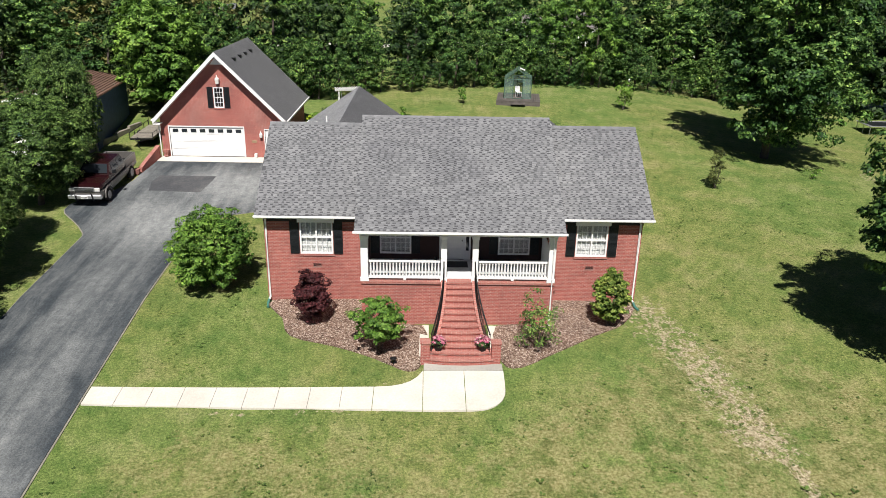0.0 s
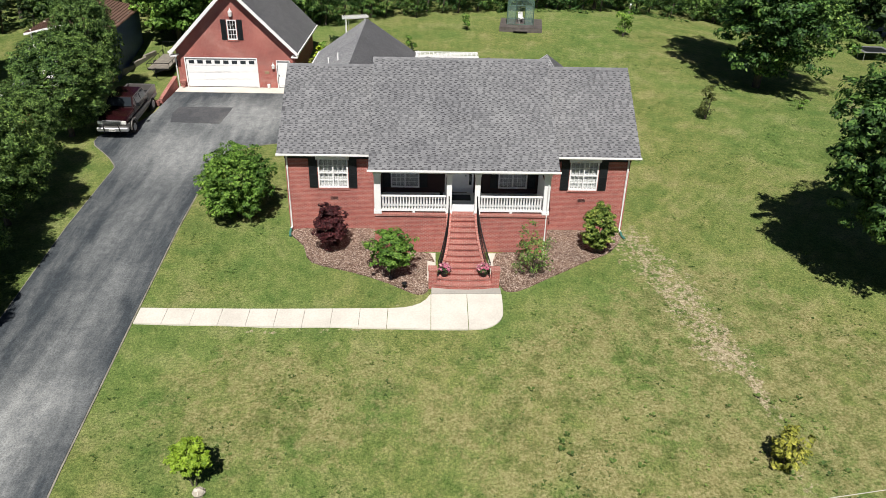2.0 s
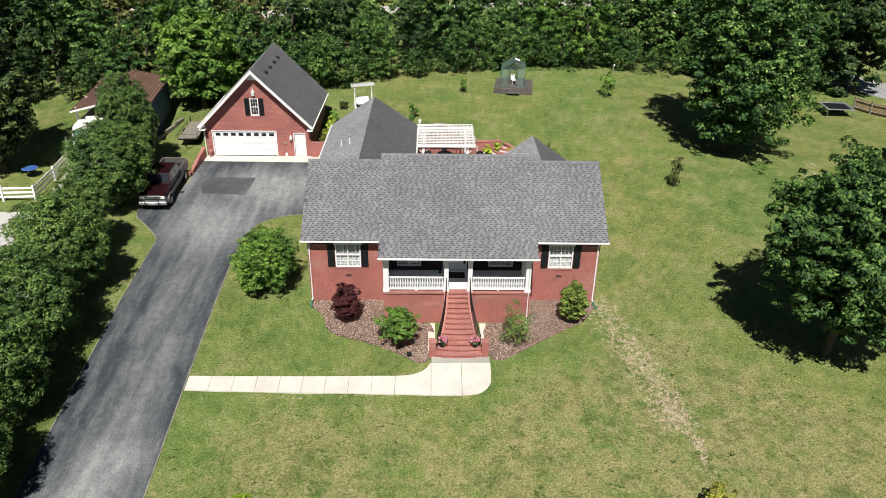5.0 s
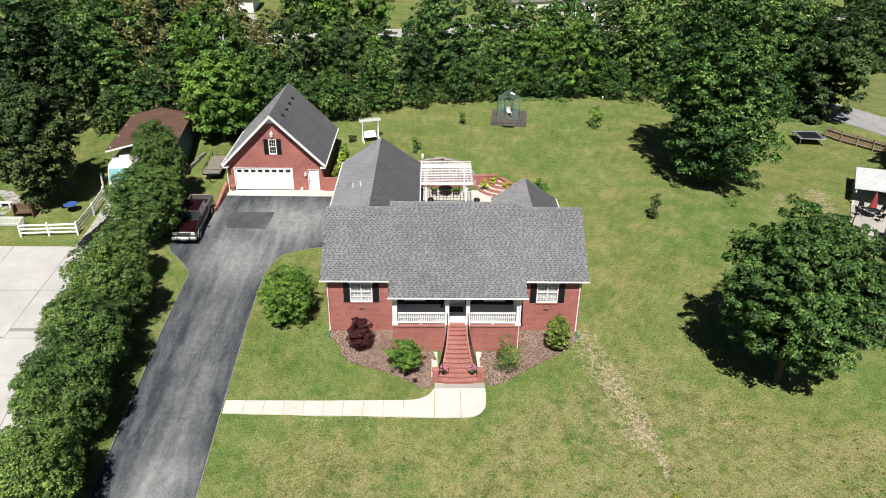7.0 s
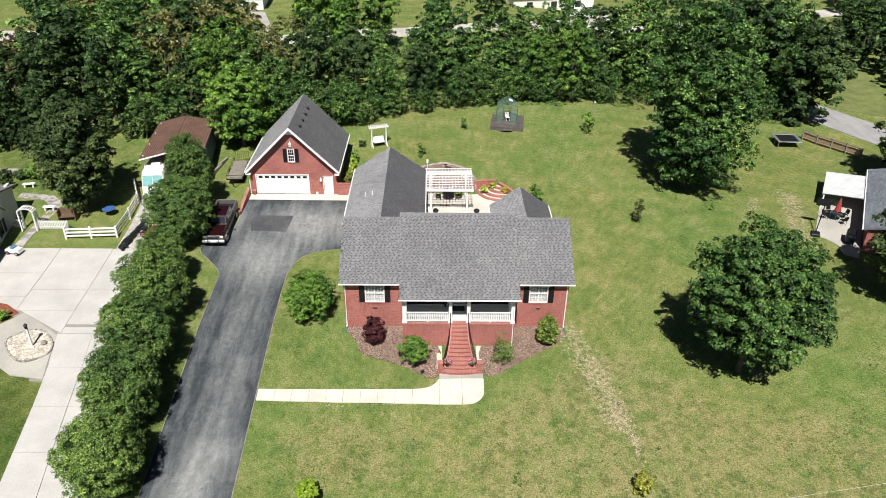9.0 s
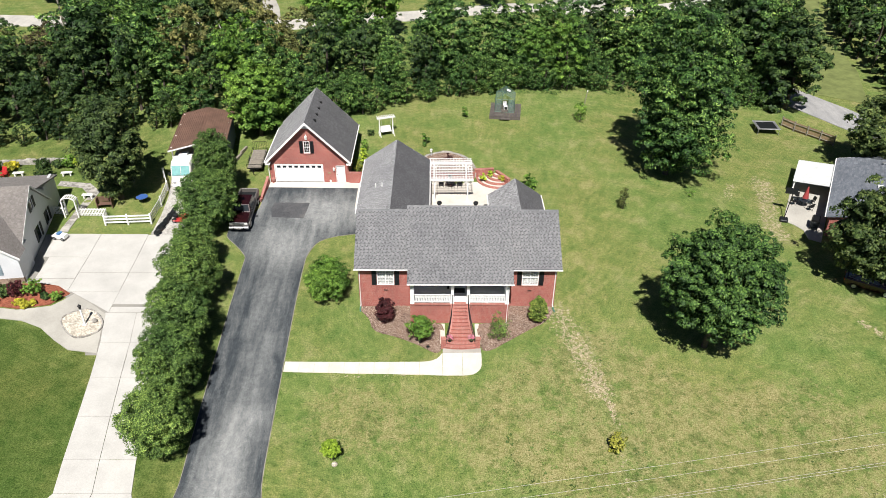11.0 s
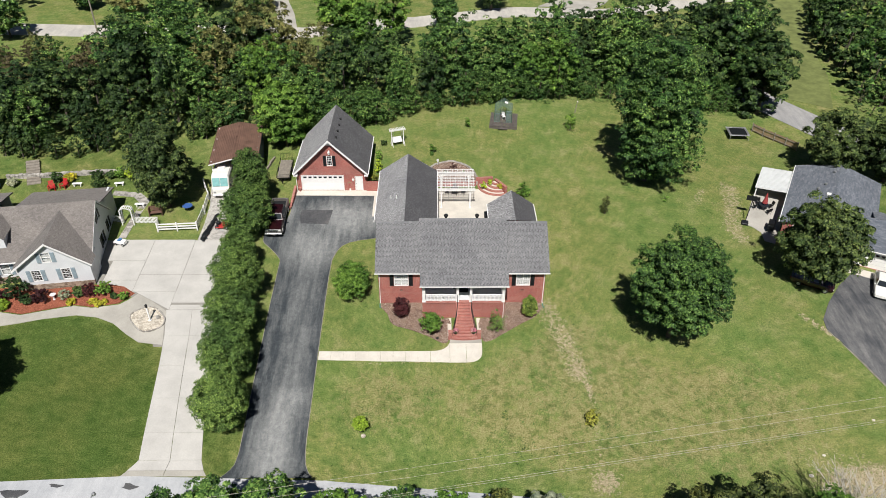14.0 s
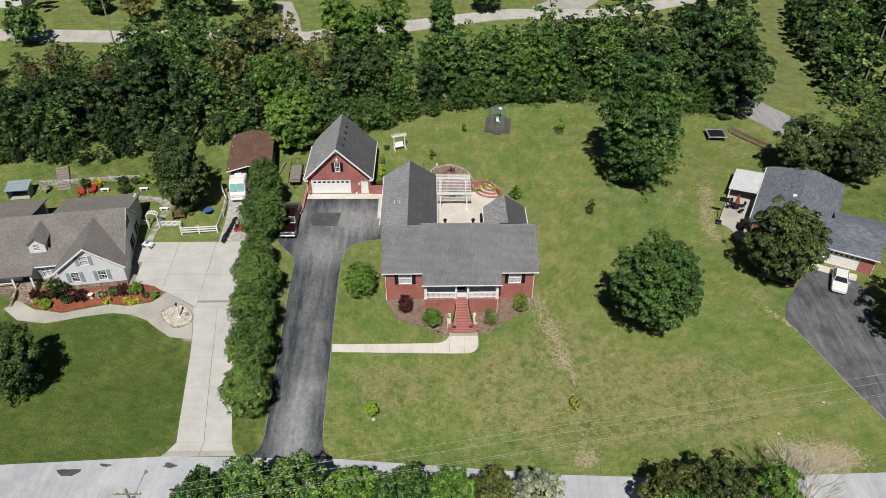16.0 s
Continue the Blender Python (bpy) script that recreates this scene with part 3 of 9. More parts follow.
# roofs -----------------------------------------------------------------
def slope(parent, corners, mat, name="roof_slope", thick=0.14, tab=0.15, course=0.14, shingles=True, label="", under=None, pick=0):
    """A roof slope from eave left, eave right, ridge right, ridge left, with its courses of shingles."""
    el, er, rr, rl = (Vector(c) for c in corners)
    n = (er - el).cross(rl - el).normalized()
    deck = part(name, solid([p - n * thick for p in (el, er, rr, rl)], [p - n * 0.012 for p in (el, er, rr, rl)]), under or mat, parent, label)
    if not shingles:
        return deck
    rng = random.Random(round(el.x * 7 + el.y * 3))
    rows = max(1, round(((rl + rr) / 2 - (el + er) / 2).length / course))
    V, F, single = [], [], 0
    for j in range(rows):
        low, mid, top = j / rows, (j + 0.62) / rows, min(1, (j + 1.12) / rows)
        a0, a1, a2 = (el.lerp(rl, f) for f in (low, mid, top))
        b0, b1, b2 = (er.lerp(rr, f) for f in (low, mid, top))
        w = (b0 - a0).length
        if w < 0.05:
            continue
        u = -(j * 0.618 % 1.0) * tab * 2.4
        while u < w:
            s = tab * rng.uniform(0.7, 2.0)
            c0, c1 = max(0, u) / w, min(w, u + s) / w
            gap = tab * rng.uniform(0.55, 1.25)
            c2 = min(w, u + s + gap) / w
            u += s + gap
            if c1 - c0 < 0.02 / w:
                continue
            h = 0.012 + 0.008 * rng.random()
            p, q, r, t = a0.lerp(b0, c0), a0.lerp(b0, c1), a2.lerp(b2, c1), a2.lerp(b2, c0)
            m0, m1, m2 = a1.lerp(b1, c1), a1.lerp(b1, c2), a2.lerp(b2, c2)
            verts = [p + n * h, q + n * h, r + n * 0.004, t + n * 0.004, p - n * 0.01, q - n * 0.01, m0 + n * 0.008, m1 + n * 0.008, m2 + n * 0.003, r + n * 0.003]
            faces = [(0, 1, 2, 3), (4, 5, 1, 0), (6, 7, 8, 9)]
            if single < pick:
                single += 1
                raw("shingle", [tuple(v) for v in verts], faces, SHINGLE_ONE, deck)
                continue
            k = len(V)
            V += verts
            F += [tuple(k + i for i in f) for f in faces]
    o = raw("shingles", [tuple(v) for v in V], F, mat, deck)
    o["kind"] = "stuff"
    return deck


# leaves ------------------------------------------------------------------
def clumps(rng, lobes, count):
    """Centres of leaf clumps over lobes (x, y, z, rx, ry, rz), mostly on their outside."""
    vol = np.array([l[3] * l[4] + l[4] * l[5] + l[3] * l[5] for l in lobes])
    which = rng.choice(len(lobes), count, p=vol / vol.sum())
    L = np.array(lobes)[which]
    d = rng.normal(size=(count, 3))
    d[:, 2] += 0.25
    d /= np.linalg.norm(d, axis=1)[:, None]
    r = 1 - 0.35 * rng.random(count) ** 2
    return L[:, :3] + d * L[:, 3:] * r[:, None], d


def foliage(rng, lobes, count, size, per, leaf, up=0.45):
    """Vertices of leaves: kites that cover domed clumps, each clump turned outwards."""
    c, d = clumps(rng, lobes, count)
    k = size * (0.65 + 0.7 * rng.random(count))
    c, d, k = np.repeat(c, per, 0), np.repeat(d, per, 0), np.repeat(k, per)[:, None]
    n = len(c)
    u = rng.normal(size=(n, 3)) + d * 0.8 + np.array([0, 0, 0.7])
    u /= np.linalg.norm(u, axis=1)[:, None]
    p = c + u * k * (0.6 + 0.5 * rng.random(n)[:, None]) * np.array([1.0, 1.0, 0.62])
    nrm = u * 0.75 + d * 0.3 + rng.normal(size=(n, 3)) * 0.36 + np.array([0, 0, up])
    nrm /= np.linalg.norm(nrm, axis=1)[:, None]
    t = np.cross(nrm, rng.normal(size=(n, 3)))
    t /= np.linalg.norm(t, axis=1)[:, None] + 1e-9
    b = np.cross(nrm, t)
    s = leaf * (0.6 + 0.8 * rng.random(n))[:, None]
    return np.stack([p - t * s, p - b * s * 0.5 - nrm * s * 0.12, p + t * s, p + b * s * 0.5 - nrm * s * 0.12], 1).reshape(-1, 3)


def leaf_mesh(name, V, mat, parent=None, label=""):
    k = np.arange(len(V)).reshape(-1, 4)
    me = bpy.data.meshes.new(name)
    me.vertices.add(len(V)), me.loops.add(len(V)), me.polygons.add(len(k))
    me.vertices.foreach_set("co", np.ascontiguousarray(V, np.float32).ravel())
    me.loops.foreach_set("vertex_index", k.astype(np.int32).ravel())
    me.polygons.foreach_set("loop_start", (np.arange(len(k)) * 4).astype(np.int32))
    me.update(calc_edges=True)
    me.materials.append(mat)
    ob = new(name, me)
    if parent is not None:
        ob.parent = parent
    if label:
        ob["label"] = label
    return ob


def lobed(rng, w, h, base, n, shape="round"):
    """Lobes that make up a crown of width w from height base to h."""
    out = []
    if shape == "wild":
        R, c, rz, m = w * 0.46, (h + base) / 2, (h - base) / 2 * 0.95, 12 * n
        for i in range(m):
            u = 1 - 2 * (i + 0.5) / m
            a = i * 2.39996 + 0.9 * rng.random()
            k, s = 0.48 + 0.44 * rng.random(), 0.17 + 0.19 * rng.random()
            q = math.sqrt(1 - u * u)
            out.append((R * k * q * math.cos(a), R * k * q * math.sin(a), c + rz * k * u, s * R, s * R, s * R * 0.62))
        return out
    if shape in ("ball", "dense"):
        tight = shape == "dense"
        R, c, rz, m = w * 0.46, (h + base) / 2, (h - base) / 2 * 0.95, (9 if tight else 17) * n
        for i in range(m):
            u = 1 - 2 * (i + 0.5) / m
            a = i * 2.39996 + 0.5 * rng.random()
            q = math.sqrt(1 - u * u)
            k = 0.56 + 0.32 * rng.random() if not tight else 0.71 + 0.04 * rng.random()
            s = 0.12 + 0.15 * rng.random() if not tight else 0.27 + 0.05 * rng.random()
            out.append((R * k * q * math.cos(a), R * k * q * math.sin(a), c + rz * k * u, s * R, s * R, s * R * 0.85))
        out.append((0, 0, c, R * 0.66, R * 0.66, rz * 0.66))
        return out
    if shape == "plume":
        R, c, rz, m = w * 0.46, (h + base) / 2, (h - base) / 2 * 0.95, 16 * n
        for i in range(m):
            u = 1 - 2 * (i + 0.5) / m
            a = i * 2.39996 + 0.6 * rng.random()
            q = math.sqrt(1 - u * u) * (1.0 if u < 0 else 1 - 0.12 * u)
            k, s = 0.62 + 0.38 * rng.random(), 0.10 + 0.13 * rng.random()
            out.append((R * k * q * math.cos(a), R * k * q * math.sin(a), c + rz * k * u, s * R, s * R, s * R * 1.15))
        out.append((0, 0, c, R * 0.68, R * 0.68, rz * 0.7))
        return out
    for i in range(n):
        f = (i + 0.5) / n
        z = base + (h - base) * f
        if shape == "round":
            r = w / 2 * math.sin(math.pi * (0.18 + 0.74 * f)) ** 0.7
        elif shape == "cone":
            r = w / 2 * (1 - f) ** 0.7
        else:
            r = w / 2 * math.sin(math.pi * (0.22 + 0.66 * f)) ** 0.5
        for k in range(max(3, int(6 * r / (w / 2)))):
            a = rng.random() * 6.283
            q = r * (0.30 + 0.34 * rng.random())
            s = (0.26 + 0.16 * rng.random()) * r + 0.04 * w
            out.append((q * math.cos(a), q * math.sin(a), z + (rng.random() - 0.5) * (h - base) / n, s, s, min(s * 0.8, (h - base) * 0.3)))
    return out


def trunk_mesh(rng, h, r, lean, limbs, spread):
    bm = bmesh.new()
    p, pts = Vector((0, 0, -0.2)), []
    for i in range(6):
        f = i / 5
        pts.append((Vector((lean * f * f + (rng.random() - 0.5) * r, (rng.random() - 0.5) * r, -0.2 + f * h)), r * (1.25 if i == 0 else 1 - 0.7 * f)))
    for (a, ra), (b, rb) in zip(pts, pts[1:]):
        rod(a, b, ra, rb, 9, bm)
    for i in range(limbs):
        f = 0.3 + 0.6 * i / limbs
        k = min(4, int(f * 5))
        a = pts[k][0].lerp(pts[k + 1][0], f * 5 - k)
        g = i * 2.4 + rng.random()
        e = a + Vector((math.cos(g) * spread * (1.05 - f * 0.6), math.sin(g) * spread * (1.05 - f * 0.6), spread * (0.5 + 0.3 * rng.random())))
        m = a.lerp(e, 0.5) + Vector((0, 0, -0.08 * spread))
        rod(a, m, r * 0.4 * (1.1 - f), r * 0.27 * (1.1 - f), 6, bm), rod(m, e, r * 0.27 * (1.1 - f), r * 0.08, 6, bm)
    return bm


def tree(at, w, h, base, mat, label, leaves=5000, leaf=0.17, seed=1, shape="round", name="tree", category="tree", trunk=0.0, group="", layers=5, clump=0.55, per=40, skirt=None):
    """A tree; skirt: the width, top, base and shift in x of a lower, broader storey of the crown."""
    rng = np.random.default_rng(seed)
    e = thing(name, label, category, at, 0, group)
    part("trunk", trunk_mesh(rng, h * 0.8, trunk or 0.02 * h + 0.03, 0.02 * h, 9, w * 0.42), BARK, e)
    V = foliage(rng, lobed(rng, w, h, base, layers, shape), leaves // per, clump, per, leaf)
    if skirt:
        sw, sh, sb, sx = skirt
        V = np.concatenate([V, foliage(rng, lobed(rng, sw, sh, sb, layers, shape), leaves // per // 2, clump, per, leaf) + np.array([sx, -0.4, 0.0])])
    leaf_mesh("crown", V, mat, e)
    return e


def shrub(at, w, h, mat, label, leaves=1800, leaf=0.09, seed=1, name="shrub", shape="round", clump=0.2, group="", base=0.12, stems=5, per=24):
    rng = np.random.default_rng(seed)
    e = thing(name, label, "shrub", at, 0, group)
    bm = bmesh.new()
    for i in range(stems):
        a = i * 6.283 / stems
        rod((0.05 * math.cos(a), 0.05 * math.sin(a), -0.05), (w * 0.22 * math.cos(a), w * 0.22 * math.sin(a), h * 0.7), 0.025, 0.008, 6, bm)
    part("stem", bm, BARK, e)
    V = foliage(rng, lobed(rng, w, h, base * h, 4, shape), leaves // per, clump, per, leaf)
    leaf_mesh("crown", V, mat, e)
    return e

# ---- ground ----
def near_line(X, Y, pts, width):
    best = np.full(X.shape, 1e9)
    for (ax, ay), (bx, by) in zip(pts, pts[1:]):
        t = np.clip(((X - ax) * (bx - ax) + (Y - ay) * (by - ay)) / ((bx - ax) ** 2 + (by - ay) ** 2), 0, 1)
        best = np.minimum(best, np.hypot(X - ax - t * (bx - ax), Y - ay - t * (by - ay)))
    return np.clip(1.25 - best / width, 0, 1)


def spot(X, Y, x, y, rx, ry):
    return np.clip(1.3 - np.hypot((X - x) / rx, (Y - y) / ry), 0, 1)


def ground():
    far = [90, 110, 140, 190, 270, 400, 650, 1100, 2000]
    xs = np.array([-f for f in far[::-1]] + list(np.arange(-76, 82, 0.75)) + far)
    ys = np.array([-2000, -900, -400, -200, -120, -70, -45, -30, -20] + list(np.arange(-12, 84, 0.75)) + [90, 98, 110, 130, 160, 200, 300, 500, 1000, 2500])
    X, Y = np.meshgrid(xs, ys)
    Z = G(X, Y)
    Z += np.where((np.abs(X) < 80) & (Y > -12) & (Y < 84), 0.03 * np.sin(X * 1.3 + 0.7 * np.sin(Y)) * np.sin(Y * 0.9 + X * 0.3) - 0.02, 0)
    w, h = len(xs), len(ys)
    idx = np.arange(w * h).reshape(h, w)
    F = np.stack([idx[:-1, :-1], idx[:-1, 1:], idx[1:, 1:], idx[1:, :-1]], -1).reshape(-1, 4)
    me = bpy.data.meshes.new("ground")
    me.from_pydata(np.stack([X, Y, Z], -1).reshape(-1, 3).tolist(), [], F.tolist())
    me.materials.append(GRASS)
    straw = near_line(X, Y, [(11.7, 25.0), (12.3, 23.0), (13.0, 20.8), (13.6, 18.0), (14.0, 16.0)], 3.0) * 0.43
    straw = np.maximum(straw, near_line(X, Y, [(13.6, 17.6), (14.4, 15.2), (14.9, 13.6), (15.2, 12.4)], 0.8) * 0.51)
    straw = np.maximum(straw, near_line(X, Y, [(14.9, 10.0), (14.9, 7.5), (14.8, 5.5)], 1.2) * 0.38)
    straw = np.maximum(straw, near_line(X, Y, [(38.6, 48.0), (38.2, 45), (37.2, 42.0), (36.4, 39.0), (36.8, 36.5)], 3.0) * 0.43)
    straw = np.maximum(straw, near_line(X, Y, [(34.8, 47), (33.2, 44)], 1.6) * 0.40)
    straw = np.maximum(straw, 0.48 * spot(X, Y, 14.8, 4.4, 2.9, 2.8))
    straw = np.maximum(straw, 0.53 * spot(X, Y, 37.9, 3.8, 8.4, 3.6))
    straw = np.maximum(straw, 0.36 * spot(X, Y, 35.0, 6.4, 9.0, 3.2))
    straw = np.maximum(straw, 0.38 * near_line(X, Y, [(-12.0, 17.7), (3.3, 16.95)], 0.7))
    straw = np.maximum(straw, 0.32 * near_line(X, Y, [(-11.8, 19.05), (0.0, 18.8)], 0.6))
    straw = np.maximum(straw, 0.3 * near_line(X, Y, [(-60, 53), (-34, 57.5)], 1.0))
    straw = np.maximum(straw, 0.52 * near_line(X, Y, [(38.6, 23.0), (42.8, 17.5), (46.5, 12.0)], 0.9))
    tan = 0.29 * spot(X, Y, 4, 13, 16, 9) + 0.44 * spot(X, Y, 25, 11, 20, 11) + 0.26 * spot(X, Y, 14, 24, 6, 13) + 0.3 * spot(X, Y, 36, 43, 6, 10) + 0.22 * spot(X, Y, -7, 13, 7, 6) + 0.06 * spot(X, Y, 15, 50, 16, 10)
    # lush grass; the spot at (-45, 52) paints the wood's shade into the lawn
    lush_and_shade = 0.85 * spot(X, Y, -44, 12, 26, 17) + 0.16 * spot(X, Y, 20, 62, 50, 12) + 0.30 * spot(X, Y, 29, 33, 9, 12) + 0.42 * spot(X, Y, -45, 52, 30, 12) + 0.3 * spot(X, Y, -19.5, 22, 3.5, 20) + 0.4 * spot(X, Y, 60, 40, 22, 22) + 0.22 * spot(X, Y, 42, 14, 12, 12)
    a = me.color_attributes.new("dry", "FLOAT_COLOR", "POINT")
    data = np.stack([straw, np.clip(tan, 0, 0.40), np.clip(lush_and_shade, 0, 1), np.ones_like(X)], -1).astype(np.float32)
    a.data.foreach_set("color", data.ravel())
    for p in me.polygons:
        p.use_smooth = True
    return tagged(new("ground", me), "mown lawn of patchy green and straw-coloured grass", "ground", kind="structure")


ground()

# driveway of worn asphalt, wider in front of the garage
DRIVE_Y = [5.0, 5.6, 6.4, 7.5, 9, 12, 15, 18, 21, 24, 27, 30, 31.5, 32.8, 34.0, 35.0, 35.6, 36.2, 36.6, 37.2, 38.0, 39.5, 41, 42.5, 44, 45.05]
DRIVE_L = np.interp(DRIVE_Y, [5, 5.6, 6.6, 8, 32.8, 34.4, 35.9, 37.4, 38.2, 40, 45.05], [-19.0, -18.4, -17.8, -17.75, -18.0, -19.1, -20.6, -20.6, -19.6, -18.2, -17.95])
DRIVE_R = np.interp(DRIVE_Y, [5, 5.6, 6.6, 8, 30, 32.8, 34.6, 35.4, 36.1, 36.6, 45.05], [-11.0, -11.4, -11.8, -11.9, -12.15, -12.1, -11.6, -11.1, -9.7, -7.25, -7.25])
DRIVE_FINE = np.arange(5.0, 45.06, 0.445)
drive = [((l, y), (r, y)) for y, l, r in zip(DRIVE_FINE, np.interp(DRIVE_FINE, DRIVE_Y, DRIVE_L), np.interp(DRIVE_FINE, DRIVE_Y, DRIVE_R))]
rim = [((l - 0.06, y), (r + 0.07, y)) for (l, y), (r, _) in drive]
tagged(part("driveway_edge", ribbon(rim, 10, 0.012, 0.1), EDGE_DIRT), "pale crumbled edge of the driveway", "driveway edge", kind="structure")
drive_slab = part("driveway", ribbon(drive, 20, 0.04, 0.12), ASPHALT)
tagged(drive_slab, "worn grey and black asphalt driveway", "driveway", kind="structure")
co = np.zeros(len(drive_slab.data.vertices) * 3)
drive_slab.data.vertices.foreach_get("co", co)
X, Y = co.reshape(-1, 3)[:, 0], co.reshape(-1, 3)[:, 1]
worn = np.maximum(0.95 * near_line(X, Y, [(-14.9, 5.0), (-14.8, 9.5), (-14.2, 13.0)], 2.0), 0.34 * near_line(X, Y, [(-14.0, 14.5), (-14.2, 22.0), (-14.6, 30.0), (-15.0, 36.0)], 1.7))
worn = np.maximum(worn, np.maximum(0.85 * spot(X, Y, -14.6, 35.0, 3.8, 4.6), 0.95 * spot(X, Y, -11.2, 40.2, 5.2, 4.0)))
worn = np.maximum(worn, 0.6 * spot(X, Y, -18.6, 40.5, 1.6, 4.0))
shade = drive_slab.data.color_attributes.new("worn", "FLOAT_COLOR", "POINT")
shade.data.foreach_set("color", np.stack([worn, worn, worn, np.ones_like(worn)], -1).astype(np.float32).ravel())
tagged(part("driveway_patch", ribbon([((-16.6, 39.3), (-13.2, 39.1)), ((-16.9, 40.8), (-13.0, 40.7)), ((-16.7, 41.9), (-12.9, 41.9))], 4, 0.046, 0.02), PATCH), "fresh black asphalt patch in the driveway", "asphalt patch", kind="structure")

wing_walk = thing("wing_walk", "narrow concrete walk beside the rear wing", "path", kind="structure")
for y0, y1 in ((40.6, 42.1), (42.12, 43.6), (43.62, 45.1)):
    part("slab", ribbon([((-7.95, y0), (-7.15, y0)), ((-7.95, y1), (-7.15, y1))], 2, 0.06, 0.12), CONCRETE, wing_walk)

# the road in front
RX = [-400, -150, -80, -60, -43, -35, -27, -18, -10, 0, 12, 20, 28, 36, 43, 60, 90, 160, 400]
RF = np.interp(RX, [-400, -80, -43, -27, -10, 12, 28, 43, 90, 400], [-20, 3.2, 4.5, 5.25, 4.7, 2.6, 1.75, 1.9, 4.5, 30])
tagged(part("road", ribbon([((x, f - 4.9), (x, f)) for x, f in zip(RX, RF)], 5, 0.03, 0.1), ROAD), "pale grey worn asphalt lane", "road", kind="structure")

# tar patches; those by the pole paint its cast shadow onto the road
for k, (x, y, w, h) in enumerate(((-36.3, 3.5, 1.3, 0.7), (-33.0, 4.3, 0.7, 0.25), (-26.6, 4.2, 0.8, 0.35), (-25.2, 1.2, 0.6, 0.9))):
    loop = [(x + w * (0.8 + 0.3 * math.sin(3 * q + k)) * math.cos(q), y + h * (0.8 + 0.3 * math.cos(2 * q + k)) * math.sin(q)) for q in np.linspace(0, 5.9, 12)]
    tagged(part("road_patch", patch(loop, 0.036, 0.004, 0.7), PATCH), "dark patch of tar and painted shadow in the lane", "road patch", kind="structure")

# the lane behind the wood, and the one at the right
def finer(stations, k):
    out = []
    for (a0, b0), (a1, b1) in zip(stations, stations[1:]):
        out += [tuple((p[0] + (q[0] - p[0]) * i / k, p[1] + (q[1] - p[1]) * i / k) for p, q in ((a0, a1), (b0, b1))) for i in range(k)]
    return out + [stations[-1]]


tagged(part("side_lane", ribbon(finer([((47.5, 80.5), (53.5, 82.0)), ((51, 72), (56.8, 75.5)), ((56.5, 63.5), (60.5, 68.5)), ((65, 53.5), (69, 57.5)), ((78, 44), (81, 49)), ((100, 35), (102, 40)), ((200, 0), (202, 6))], 10), 6, 0.07, 0.14), LANE), "grey lane beside the neighbour's garden", "road", kind="structure")
tagged(part("back_road", ribbon(finer([((x, y - 3), (x, y + 3)) for x, y in ((-300, 92), (-120, 100), (-85, 101.2), (-62, 99.7), (-41, 99.9), (-25, 98.6), (-14.5, 103.2), (-4.3, 105), (12, 110.7), (23, 113), (35, 118), (60, 130), (120, 150))], 8), 4, 0.14, 0.2), BACK_LANE), "pale lane behind the wood", "road", kind="structure")
tagged(part("far_drive", ribbon(finer([((-29.6, 101.5), (-26.2, 101.5)), ((-31.5, 110), (-28, 110)), ((-34.5, 120), (-31, 120))], 6), 2, 0.13, 0.2), CONCRETE_OLD), "pale drive beyond the far lane", "driveway", kind="structure")
tagged(part("far_yard", ribbon(finer([((21, 116.5), (33, 120)), ((25, 122), (37, 126)), ((29, 130), (40, 133))], 6), 4, 0.15, 0.2), CONCRETE_OLD), "pale concrete yard beyond the far lane", "yard", kind="structure")
tagged(part("mown_strip", ribbon(finer([((56.5, 77), (63.5, 72.5)), ((60.5, 86), (68.5, 86)), ((65.5, 104), (72.5, 106)), ((69, 122), (78, 122)), ((74, 140), (86, 140))], 8), 6, 0.05, 0.08), plain("mown_hay", (0.150, 0.178, 0.058), 0.9, vary=0.3, scale=0.5, fine=2.5)), "strip of mown yellowish grass", "grass strip", kind="structure")

# front walk: slabs with joints, the sweep to the stairs
front_walk = thing("front_walk", "pale concrete front walk of separate slabs", "path", kind="structure")
LO = lambda x: float(np.interp(x, (-11.9, -8, -3.6, 1.3, 3.3), (17.84, 17.66, 17.43, 17.11, 17.08)))
UP = lambda x: float(np.interp(x, (-11.9, -8, -3.7, -0.6), (18.89, 18.81, 18.68, 18.58)))
xs = [-11.9 + i * 1.255 for i in range(10)]
for x0, x1 in zip(xs, xs[1:]):
    a, b = x0 + 0.007, x1 - 0.007
    part("slab", ribbon([((a, LO(a)), (a, UP(a))), ((b, LO(b)), (b, UP(b)))], 2, 0.045, 0.12), CONCRETE, front_walk)
def arc(cx, cy, r, a0, a1, n=8):
    return [(cx + r * math.cos(radians(a0 + (a1 - a0) * i / n)), cy + r * math.sin(radians(a0 + (a1 - a0) * i / n))) for i in range(n + 1)]
part("slab", patch([(-0.59, 17.24), (1.33, 17.11), (1.33, 19.5)] + [(1.3, 19.5), (1.12, 19.15), (0.85, 18.88), (0.5, 18.7), (0.1, 18.6), (-0.59, 18.57)], 0.05, 0.12), CONCRETE, front_walk)
part("slab", patch([(1.355, 17.11), (2.99, 17.08), (2.99, 19.5), (1.355, 19.5)], 0.05, 0.12), CONCRETE, front_walk)
part("slab", patch([(3.015, 17.08), (3.4, 17.1)] + arc(3.4, 18.3, 1.2, -80, 0, 7) + [(4.62, 19.0), (4.62, 19.5), (3.015, 19.5)], 0.05, 0.12), CONCRETE, front_walk)

